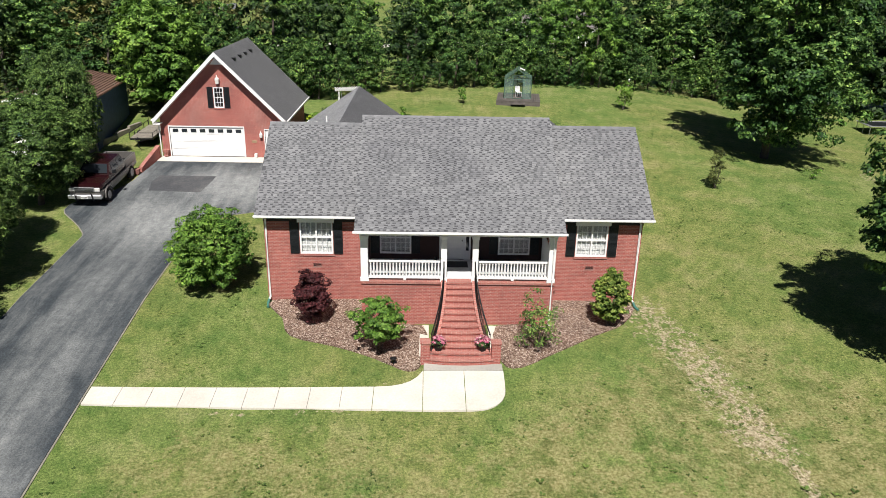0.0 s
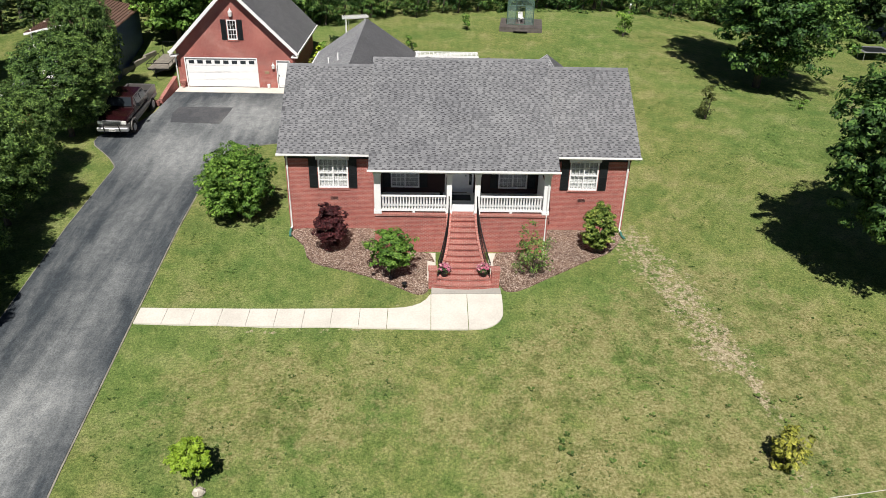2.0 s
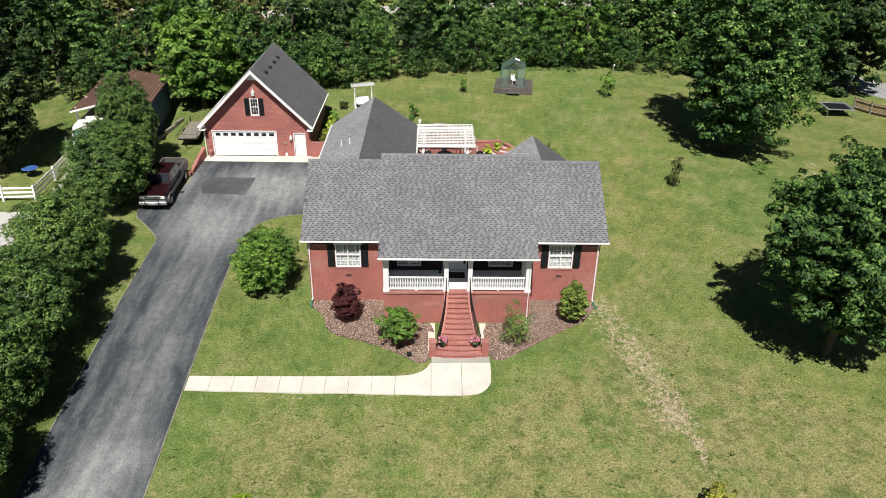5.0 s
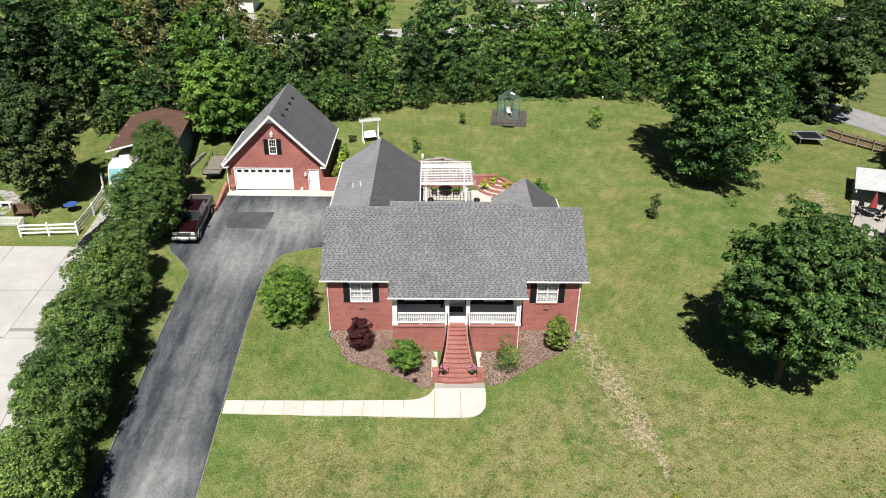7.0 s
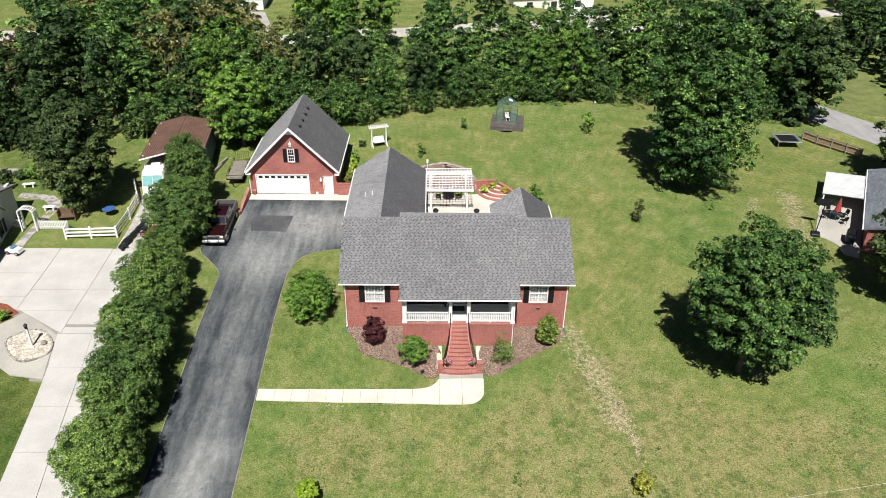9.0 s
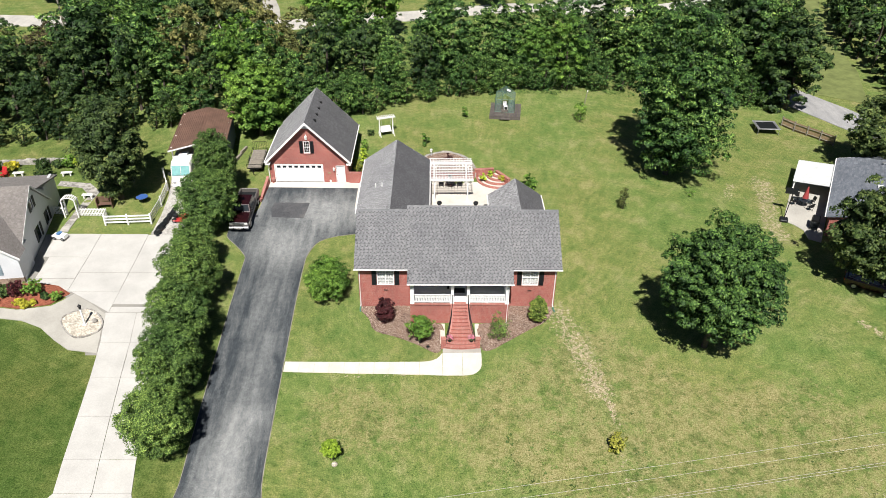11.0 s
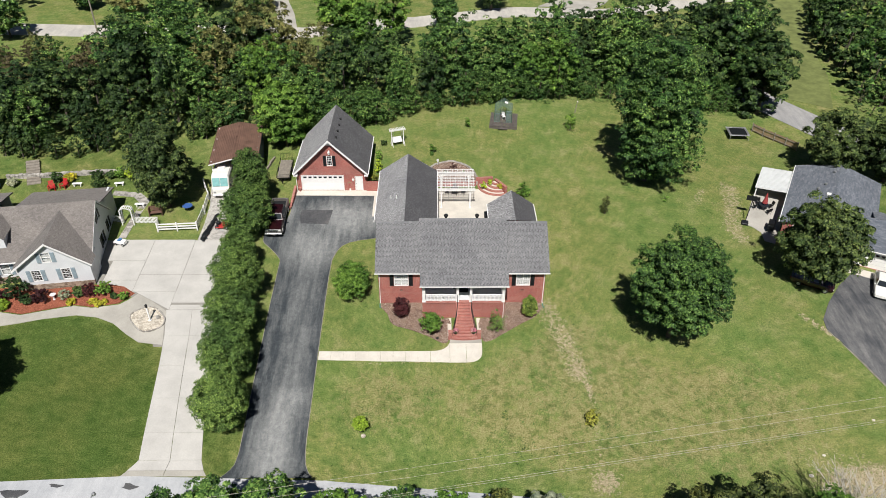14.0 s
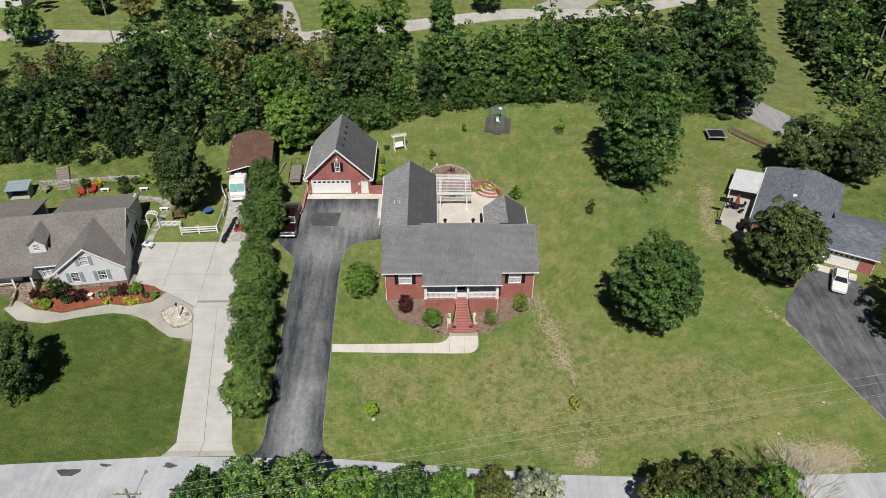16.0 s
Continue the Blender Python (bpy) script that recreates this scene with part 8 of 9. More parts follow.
# garage wing
part("wing_front_wall", holed(8.2, 15.2, -0.5, RE + 0.05, -0.95, -0.7, [(8.6, 13.6, -0.1, 2.0)]), BRICK, rh)
part("wing_back_wall", box(9.95, 15.2, 7.2, 7.45, -0.5, RE - 0.1), BRICK, rh)
part("wing_end_wall", holed(-0.7, 7.2, -0.5, RR_ + 0.3, 14.95, 15.2, [], "y", [(3.2, RR_ - 0.05, 0.31, 1), (3.2, RR_ - 0.05, -0.31, 1)]), BRICK, rh)
g = part("garage_door", box(8.6, 13.6, -0.85, -0.8, -0.1, 2.0), WHITE, rh, "white garage door with a row of small panes")
for i in range(8):
    part("pane", box(8.85 + i * 0.6, 9.2 + i * 0.6, -0.875, -0.851, 1.55, 1.8), DARK_GLASS, g)
for j in range(1, 4):
    part("seam", box(8.62, 13.58, -0.858, -0.851, -0.1 + j * 0.525, -0.085 + j * 0.525), STEEL, g)
wr = part("wing_roof", box(8.0, 15.0, 3.1, 3.3, RR_ - 0.5, RR_ - 0.4), WHITE, rh)
slope(wr, [(7.8, -1.45, RE), (15.6, -1.45, RE), (15.6, 3.2, RR_ + 0.02), (5.6, 3.2, RR_ + 0.02)], SHINGLE_BLUE, tab=0.4, course=0.2)
slope(wr, [(15.6, 7.8, RE), (9.6, 7.8, RE), (9.6, 3.2, RR_ + 0.02), (15.6, 3.2, RR_ + 0.02)], SHINGLE_BLUE, tab=0.4, course=0.2)
part("gutter", box(7.8, 15.6, -1.55, -1.453, RE - 0.12, RE - 0.01), WHITE, rh)
part("wing_downspout", tube([(15.3, -1.5, RE - 0.1), (15.2, -1.0, RE - 0.4), (15.2, -1.0, -0.2)], 0.045, 4), WHITE, rh)
tagged(part("garage_slab", patch([(47.2, 31.3), (52.0, 28.7), (51.3, 27.5), (46.5, 30.2)], 0.06, 0.1, 1.5), CONCRETE), "concrete slab before the neighbour's garage", "concrete apron", kind="structure")

# patio with its roof
def world_of(x, y):
    c, s = math.cos(radians(RT)), math.sin(radians(RT))
    return QX + c * x - s * y, QY + s * x + c * y


pts = [(-3.7, 1.2), (-2.6, 0.9), (-1.6, 0.3), (-0.9, -1.2), (0.3, -1.2), (0.4, 13.2), (-3.9, 13.2)]
tagged(part("side_patio", patch([world_of(*p) for p in pts], 0.06, 0.12, 1.5), CONCRETE_OLD), "pale concrete patio beside the brick house", "patio", kind="structure")
pr = thing("patio_roof", "white ribbed metal patio roof on posts", "patio roof", (QX, QY, QZ), RT)
part("sheet", solid([(-3.9, 7.6, 1.95), (0.1, 7.6, 2.25), (0.1, 13.6, 2.25), (-3.9, 13.6, 1.95)], [(-3.9, 7.6, 2.02), (0.1, 7.6, 2.32), (0.1, 13.6, 2.32), (-3.9, 13.6, 2.02)]), PATIO_METAL, pr)
for i in range(18):
    y = 7.72 + i * 0.33
    part("rib", solid([(-3.9, y - 0.025, 2.02), (-3.9, y + 0.025, 2.02), (-3.9, y + 0.025, 2.07), (-3.9, y - 0.025, 2.07)], [(0.1, y - 0.025, 2.32), (0.1, y + 0.025, 2.32), (0.1, y + 0.025, 2.37), (0.1, y - 0.025, 2.37)]), PATIO_METAL, pr)
for y in (7.8, 10.6, 13.4):
    part("post", box(-3.75, -3.62, y - 0.06, y + 0.06, -0.3, 1.97), WHITE, pr)
part("front_beam", box(-3.76, 0.05, 8.42, 8.5, 1.78, 1.95), WHITE, pr)
ux, uy = world_of(-2.2, 5.4)
um = thing("parasol", "closed red parasol standing in a patio table", "parasol", (ux, uy, gz(ux, uy) + 0.07))
part("pole", rod((0, 0, 0), (0, 0, 2.4), 0.025, 0.025, 6), STEEL, um)
part("canopy", lathe([(0.3, 0.95), (0.34, 1.0), (0.22, 1.6), (0.1, 2.2), (0.03, 2.42)], 9), PARASOL, um)
pt = thing("patio_table", "round glass patio table under the parasol", "table", (ux, uy, gz(ux, uy) + 0.07))
part("top", lathe([(0.6, 0.70), (0.62, 0.72), (0.6, 0.74)], 18), DARK_GLASS, pt)
for i in range(4):
    a = i * 1.571
    part("leg", rod((0.42 * math.cos(a), 0.42 * math.sin(a), 0), (0.42 * math.cos(a), 0.42 * math.sin(a), 0.7), 0.02, 0.02, 5), BLACK_METAL, pt)
chs = [(-1.0, 0.2, 90), (0.3, -1.0, 190), (1.0, 0.3, -80), (-0.2, 1.0, 10)]
ch = metal_chair((ux + chs[0][0], uy + chs[0][1], gz(ux, uy) + 0.07), chs[0][2], BLACK_METAL, "dark metal chair round the parasol table", "parasol chairs")
for x, y, a in chs[1:]:
    copy_thing(ch, pose(ux + x, uy + y, gz(ux, uy) + 0.07, 0, 0, a))
gx, gy_ = world_of(-0.7, 1.2)
gr2 = thing("barbecue", "black covered barbecue by the wall", "barbecue", (gx, gy_, gz(gx, gy_) + 0.07), RT)
part("body", box(-0.4, 0.4, -0.6, 0.6, 0.3, 1.0, bevel=0.04), BLACK, gr2)
part("lid", car_body([(-0.6, 0.4, 1.0, 1.1, 0.3, 1.25), (0.6, 0.4, 1.0, 1.1, 0.3, 1.25)]), BLACK_METAL, gr2)
for x in (-0.35, 0.35):
    part("leg", box(x - 0.03, x + 0.03, -0.5, 0.5, 0, 0.3), BLACK_METAL, gr2)
bx0, by0 = world_of(-3.7, 1.4)
hb = thing("basketball_hoop", "portable basketball hoop with a black base", "basketball hoop", (bx0, by0, gz(bx0, by0)), -20)
part("base", box(-0.4, 0.4, -0.6, 0.3, 0, 0.25, bevel=0.05), BLACK, hb)
part("pole", rod((0, 0, 0.2), (0.3, 0.9, 2.9), 0.05, 0.05, 8), BLACK_METAL, hb)
part("backboard", box(-0.45, 0.75, 1.1, 1.14, 2.6, 3.3), BLACK, hb)
part("hoop", tube([(0.15 + 0.23 * math.cos(a * 0.5236), 1.4 + 0.23 * math.sin(a * 0.5236), 2.75) for a in range(13)], 0.012, 4), RED_PLASTIC, hb)

# drive with cars
rd = [(47.0, 30.0), (51.4, 27.6), (52.0, 25.2), (50.6, 21), (50.6, 16), (53, 10), (57, 3.7), (53, 3.4), (50.5, 3.3), (48.2, 5.2), (46.0, 8.0), (43.9, 12.3), (42.2, 16.8), (40.4, 21.0), (40.6, 22.4), (42.2, 24.9), (44.6, 27.8)]
tagged(part("side_drive", patch(rd, 0.045, 0.12, 1.6), DARK_ASPHALT), "dark worn asphalt drive of the brick house", "driveway", kind="structure")
tagged(part("side_drive_edge", ribbon([((x - 0.16, y), (x + 0.2, y + 0.1)) for x, y in ((48.2, 5.2), (46.0, 8.0), (43.9, 12.3), (42.2, 16.8), (40.5, 20.8))], 1, 0.02, 0.06), EDGE_DIRT), "pale gravel edge of the drive", "gravel edge", kind="structure")


def car(at, turn, mat, label, name="car"):
    c = thing(name, label, "car", at, turn)
    part("body", car_body([(-2.2, 0.75, 0.35, 0.6, 0.7, 0.68), (-2.0, 0.88, 0.3, 0.7, 0.8, 0.8), (-1.0, 0.92, 0.28, 0.85, 0.84, 0.96), (1.3, 0.92, 0.28, 0.9, 0.84, 1.0), (2.1, 0.88, 0.3, 0.88, 0.8, 0.98), (2.25, 0.8, 0.4, 0.8, 0.75, 0.9)]), mat, c)
    cab = part("cabin", car_body([(-1.0, 0.84, 0.95, 0.97, 0.8, 0.99), (-0.3, 0.84, 0.95, 1.0, 0.64, 1.42), (1.2, 0.84, 0.97, 1.02, 0.64, 1.48), (2.0, 0.82, 0.96, 0.99, 0.76, 1.02)]), mat, c)
    part("windscreen", solid([(-0.74, -0.93, 1.04), (0.74, -0.93, 1.04), (0.6, -0.38, 1.38), (-0.6, -0.38, 1.38)], [(-0.74, -0.96, 1.06), (0.74, -0.96, 1.06), (0.6, -0.41, 1.41), (-0.6, -0.41, 1.41)]), DARK_GLASS, cab)
    part("rear_window", solid([(-0.62, 1.3, 1.46), (0.62, 1.3, 1.46), (0.72, 1.93, 1.07), (-0.72, 1.93, 1.07)], [(-0.62, 1.33, 1.49), (0.62, 1.33, 1.49), (0.72, 1.96, 1.1), (-0.72, 1.96, 1.1)]), DARK_GLASS, cab)
    for s in (-1, 1):
        part("side_window", solid([(s * 0.80, -0.7, 1.06), (s * 0.80, 1.6, 1.08), (s * 0.655, 1.15, 1.42), (s * 0.655, -0.25, 1.38)], [(s * 0.825, -0.7, 1.06), (s * 0.825, 1.6, 1.08), (s * 0.68, 1.15, 1.42), (s * 0.68, -0.25, 1.38)]), DARK_GLASS, cab)
        part("headlight", box(min(s * 0.5, s * 0.78), max(s * 0.5, s * 0.78), -2.18, -2.08, 0.58, 0.7, bevel=0.01), CREAM, c)
        part("tail_light", box(min(s * 0.55, s * 0.8), max(s * 0.55, s * 0.8), 2.2, 2.28, 0.65, 0.82, bevel=0.01), RED_PLASTIC, c)
        part("mirror", box(min(s * 0.86, s * 1.02), max(s * 0.86, s * 1.02), -0.75, -0.62, 0.98, 1.1, bevel=0.02), mat, c)
    wheels(c, (-1.35, 1.35), 0.93, 0.32)
    return c


car((48.9, 27.0, gz(48.9, 27) + 0.05), -27, CREAM, "white family car parked on the dark drive")
car((41.6, 27.9, gz(41.6, 27.9)), 60, MAROON, "dark red car parked under the tree")

# ---- poles and wires ----
def pole(at, h, lamp=False):
    p = thing("utility_pole", "wooden utility pole with crossarm and insulators", "utility pole", at)
    part("mast", rod((0, 0, -0.3), (0, 0, h), 0.16, 0.1, 10), WOOD_GREY, p)
    part("crossarm", box(-1.1, 1.1, -0.06, 0.06, h - 0.7, h - 0.57), WOOD_GREY, p)
    for x in (-0.95, -0.45, 0.45, 0.95):
        part("insulator", lathe([(0.05, 0), (0.07, 0.05), (0.03, 0.16)], 8, at=(x, 0, h - 0.57)), CREAM, p)
    part("transformer", lathe([(0.05, 0), (0.2, 0.03), (0.2, 0.7), (0.05, 0.76)], 12, at=(0.32, 0, h - 1.9)), STEEL, p)
    if lamp:
        a = part("lamp_arm", tube([(0, 0, h - 2.0), (0.35, 1.4, h - 1.4), (0.5, 2.6, h - 1.3)], 0.035, 6), STEEL, p)
        part("lamp_head", lathe([(0.06, 0.0), (0.17, 0.06), (0.12, 0.2), (0.03, 0.24)], 10, at=(0.5, 2.6, h - 1.5)), STEEL, a)
    return p


pole((-25.2, -5.4, gz(-25.2, -5.4)), 10.3, True)
pole((-61.5, 96.4, gz(-61.5, 96.4)), 12)
pole((79.0, 84.0, gz(79, 84)), 12)
for y0, y1, z in ((-5.4, 13.9, 8.0), (-6.1, 12.9, 7.95), (-6.7, 12.3, 7.0), (-6.75, 12.25, 6.8)):
    a, b = Vector((-25.2, y0, z)), Vector((84.0, y1, z + 0.4))
    pts = []
    for i in range(25):
        f = i / 24
        q = a.lerp(b, f)
        q.z -= 1.4 * f * (1 - f)
        pts.append(tuple(q))
    tagged(part("power_line", tube(pts, 0.011, 4), PALE_BARK), "thin overhead wire along the road", "power line")

# far houses and cars beyond the wood
def far_house(at, turn, w, d, h, wall, roofm, label):
    e = thing("far_house", label, "house", at, turn)
    part("wall", box(-w / 2, w / 2, -d / 2, d / 2, -1, h), wall, e)
    for s in (-1, 1):
        c = [(-w / 2 - 0.4, -d / 2 - 0.4, h), (w / 2 + 0.4, -d / 2 - 0.4, h), (w / 2 + 0.4, 0, h + d * 0.25), (-w / 2 - 0.4, 0, h + d * 0.25)]
        if s > 0:
            c = [(-x, -y, z) for x, y, z in c]
        slope(e, c, roofm, "roof", shingles=False)
    for x in (-w * 0.3, 0, w * 0.3):
        part("window", box(x - 0.6, x + 0.6, -d / 2 - 0.03, -d / 2 - 0.003, 0.9, 2.2), DARK_GLASS, e)
    return e


far_house((-40, 126, 3.6), 5, 16, 9, 3, WHITE, SHINGLE_DARK, "white house far beyond the wood")
far_house((-95, 122, 3.6), -4, 15, 9, 3, SIDING, SHINGLE_BROWN, "grey house far beyond the wood")
far_house((24, 134, 2.6), 12, 17, 9, 3, CREAM, SHINGLE_BROWN, "cream house far beyond the wood")

# ---- trees ----
tree((24.0, 20.6, gz(24.0, 20.6)), 11.0, 13.2, 1.0, L_MAPLE, "large round-crowned maple on the lawn", 84000, 0.12, 11, "ball", layers=8, clump=0.42, per=48, trunk=0.22, name="maple_tree")
tree((27.7, 48.9, gz(27.7, 48.9)), 11.6, 21.0, 2.6, L_WOOD, "tall dark green maple on the back lawn", 56000, 0.15, 12, "ball", layers=8, clump=0.55, per=48, trunk=0.27, name="maple_tree", skirt=(12.6, 11.0, 0.6, 1.0))
tree((-33.6, 42.6, gz(-33.6, 42.6)), 8.4, 12.2, 0.0, L_OAK, "dense olive green tree inside the white fence", 30000, 0.15, 13, "ball", layers=6, clump=0.5)
tree((41.4, 28.4, gz(41.4, 28.4)), 10.2, 11.0, 0.6, L_OAK, "dense tree before the neighbouring house", 32000, 0.17, 14, "ball", layers=6, clump=0.55)
tree((54.2, 17.4, gz(54.2, 17.4)), 11.8, 11.0, 0.8, L_OAK, "leafy tree beside the neighbour's drive", 24000, 0.16, 15, "ball", layers=6)
tree((-44.6, 12.9, gz(-44.6, 12.9)), 8.2, 8.4, 1.0, L_DARK, "round tree on the neighbour's front lawn", 22000, 0.15, 16, "ball", layers=6)
tree((53.0, 50.6, gz(53.0, 50.6)), 9.6, 10.4, 0.4, L_OAK, "broad pale-green tree behind the neighbouring house", 22000, 0.17, 17, "ball", layers=6)
tree((60.0, 49.6, gz(60.0, 49.6)), 9.8, 10.6, 0.4, L_OAK, "broad pale-green tree behind the neighbouring house", 22000, 0.17, 117, "ball", layers=6)
tree((66.0, 36.0, gz(66, 36)), 9.5, 10.0, 1.0, L_DARK, "leafy tree behind the neighbouring house", 14000, 0.22, 18, layers=5)
tree((50.5, 70.5, gz(50.5, 70.5)), 10.0, 12.5, 1.0, L_DARK, "tree at the corner of the wood", 14000, 0.24, 19, layers=5)

tree((-20.8, 56.6, gz(-20.8, 56.6)), 8.2, 9.6, 0.2, L_BRIGHT, "bushy bright green tree between the carport and the garage", 22000, 0.17, 22, "ball", layers=5, clump=0.5)

# the row of pear trees along the driveway, their crowns grown into one another
PEARS = [(-19.6, 10.1, 5.5, 6.8), (-20.1, 15.5, 5.7, 7.0), (-20.6, 20.5, 5.9, 7.1), (-21.1, 25.7, 6.1, 7.1), (-22.0, 30.6, 4.6, 5.9), (-22.3, 37.0, 6.8, 7.0), (-22.6, 42.4, 4.9, 8.6)]
first = None
for i, (x, y, w, h) in enumerate(PEARS):
    if first is None:
        first = tree((x, y, gz(x, y)), w, h, 0.2, L_HEDGE, "bushy green tree in a row beside the driveway", 60000, 0.064, 21, "dense", group="row of trees by the driveway", layers=5, clump=0.26, trunk=0.14, per=30)
    else:
        copy_thing(first, Matrix.Translation((x, y, gz(x, y))) @ Matrix.Rotation(i * 1.9, 4, "Z") @ Matrix.Diagonal((w / 5.7, w / 5.7, h / 6.6, 1)))


# shrubs by the house
shrub((-9.1, 26.8, gz(-9.1, 26.8)), 4.6, 4.2, L_BRIGHT, "broad bright green bush beside the driveway", 26000, 0.072, 31, clump=0.24, base=0.02, name="bush", shape="ball")
shrub((-3.7, 23.3, gz(-3.7, 23.3)), 1.7, 2.8, L_RED, "dark red Japanese maple in the mulch bed", 11000, 0.055, 32, name="japanese_maple", clump=0.16, base=0.04, shape="wild")
shrub((-0.55, 21.0, gz(-0.55, 21)), 2.5, 2.5, L_BRIGHT, "green leafy shrub with open stems in the mulch bed", 6400, 0.065, 33, clump=0.17, base=0.2, shape="wild")
shrub((6.2, 21.2, gz(6.2, 21.2)), 2.2, 2.4, L_HEDGE, "sparse green shrub in the mulch bed", 2300, 0.05, 34, clump=0.25, base=0.14)
shrub((9.75, 23.3, gz(9.75, 23.3)), 1.9, 2.9, L_GLOSS, "glossy upright magnolia shrub at the house corner", 8200, 0.078, 35, "magnolia_shrub", "plume", clump=0.15, base=0.05)
shrub((-6.95, 9.4, gz(-6.95, 9.4)), 1.5, 1.95, L_LIME, "round lime green sapling on a thin trunk on the front lawn", 5200, 0.062, 36, "sapling", "dense", clump=0.13, base=0.40, stems=2)
rock = thing("rock", "pale grey rock at the foot of the sapling", "rock", (-6.72, 9.1, gz(-6.72, 9.1)))
part("stone", lathe([(0.20, -0.05), (0.24, 0.06), (0.17, 0.15), (0.06, 0.19)], 9), ISLAND, rock)
shrub((14.3, 10.2, gz(14.3, 10.2)), 1.6, 1.9, L_GOLD, "sparse yellowish sapling on the front lawn", 1200, 0.08, 37, "sapling", clump=0.2, base=0.1)
shrub((21.0, 41.3, gz(21.0, 41.3)), 1.35, 2.6, L_CEDAR, "thin columnar evergreen bush on the lawn", 2600, 0.05, 38, "evergreen_shrub", "column", clump=0.16, base=0.1)
shrub((11.2, 45.2, gz(11.2, 45.2)), 2.0, 1.6, L_BRIGHT, "leafy bush behind the patio", 1300, 0.11, 39)
shrub((-0.5, 54.5, gz(-0.5, 54.5)), 1.2, 1.5, L_BRIGHT, "young shrub on the back lawn", 700, 0.10, 40)
shrub((19.3, 60.8, gz(19.3, 60.8)), 1.8, 2.6, L_BRIGHT, "young fruit tree on the back lawn", 900, 0.11, 41, "sapling", clump=0.3)
shrub((-7.85, 47.6, gz(-7.85, 47.6)), 1.2, 1.7, L_GOLD, "yellow-green climbing plant beside the garage wall", 900, 0.08, 43, group="plants by the garage")
shrub((-7.8, 50.2, gz(-7.8, 50.2)), 1.3, 2.1, L_LIME, "leafy climbing plant beside the garage wall", 1000, 0.08, 44, group="plants by the garage")
shrub((-7.85, 53.0, gz(-7.85, 53)), 1.1, 1.6, L_BRIGHT, "green plant beside the garage wall", 800, 0.08, 45, group="plants by the garage")
shrub((-7.3, 56.6, gz(-7.3, 56.6)), 1.0, 0.8, L_DARK, "small round bush beside the swing", 700, 0.07, 46, shape="dense", clump=0.12)
shrub((29.3, 44.3, gz(29.3, 44.3)), 0.9, 0.8, L_BRIGHT, "tiny seedling on the back lawn", 220, 0.07, 47, "seedling", clump=0.2)
stake = thing("marker_post", "pale leaning wooden post at the edge of the back lawn", "post", (20.9, 66.4, gz(20.9, 66.4)))
part("stake", rod((0, 0, -0.1), (0.25, 0.1, 1.7), 0.06, 0.05, 8), WOOD_GREY, stake)
part("post_cap", lathe([(0.09, 0.0), (0.09, 0.12), (0.03, 0.16)], 10, at=(0.25, 0.1, 1.68)), WHITE, stake, "white plastic cap")
shrub((4.6, 61.5, gz(4.6, 61.5)), 0.8, 1.9, L_BRIGHT, "thin sapling on the back lawn", 350, 0.1, 42, "sapling")


# the wood behind, one mass of many trees
def woodland(name, spots, mat, seed, label, leaves=2200, leaf=0.34, base=-0.8, clump=0.6, per=34, shape="ball"):
    rng = np.random.default_rng(seed)
    kinds = [foliage(rng, lobed(rng, 8.4, 12.0, base, 5 + i % 2, shape), leaves // per, clump, per, leaf) for i in range(5)]
    out = []
    for i, (x, y, s) in enumerate(spots):
        a = rng.random() * 6.283
        V = kinds[i % 5] * np.array([s * (0.8 + 0.35 * rng.random()), s * (0.8 + 0.35 * rng.random()), s])
        c, q = math.cos(a), math.sin(a)
        out.append(np.stack([V[:, 0] * c - V[:, 1] * q + x, V[:, 0] * q + V[:, 1] * c + y, V[:, 2] + gz(x, y)], 1))
    e = thing(name, label, "woodland", kind="stuff")
    leaf_mesh("leaves", np.concatenate(out), mat, e)
    bm = bmesh.new()
    for x, y, s in spots:
        z = gz(x, y)
        rod((x, y, z - 0.3), (x + 0.3, y, z + 5.5 * s), 0.22 * s, 0.1, 6, bm)
    part("trunks", bm, BARK, e)


EDGE_X = (-90, -64, -51, -40, -30, -21, -9, -1, 8, 17, 28, 42, 50)
EDGE_Y = (55, 55, 55, 58.5, 60.5, 60, 64, 68.5, 71, 72.5, 75.5, 74.5, 73)
rng = random.Random(8)
front, green, dull, dark, fresh, brown = [], [], [], [], [], []
for x in np.arange(-92, 50, 4.8):
    e = float(np.interp(x, EDGE_X, EDGE_Y))
    y = e
    row = 0
    while y < e + 26 and y < (89 if x < -36 or x > 24 else 84):
        px, py = x + rng.uniform(-1.7, 1.7), y + rng.uniform(-1.3, 1.3)
        h = rng.uniform(0.6, 1.2) * (0.72 if row == 0 else 1.0) * (1.15 if x > 18 else 1.0) * (0.66 if -27 < x < 4 and row > 1 else 1.0)
        if x < -56 and y > 67:
            h *= 0.55
        pick = rng.random()
        if x < -50 and y > 68 and pick < 0.6:
            brown.append((px, py, h))
        elif pick < 0.11:
            fresh.append((px, py, h))
        # left front rows get dark leaves in place of shade
        elif x < -36 and row < 3 and pick < 0.62:
            dark.append((px, py, h))
        elif row < 2 and pick < 0.7:
            front.append((px, py, h))
        elif x > 30 or pick > 0.72:
            dark.append((px, py, h))
        elif -38 < x < -18 and row > 1 and pick < 0.55 or pick < 0.14:
            dull.append((px, py, h * 1.12))
        else:
            green.append((px, py, h))
        y += rng.uniform(4.2, 5.8)
        row += 1
low = []
for x in np.arange(-20, 48, 1.5):
    low.append((x + rng.uniform(-0.8, 0.8), float(np.interp(x, EDGE_X, EDGE_Y)) - 2.2 + rng.uniform(-0.6, 1.2), rng.uniform(0.18, 0.56)))
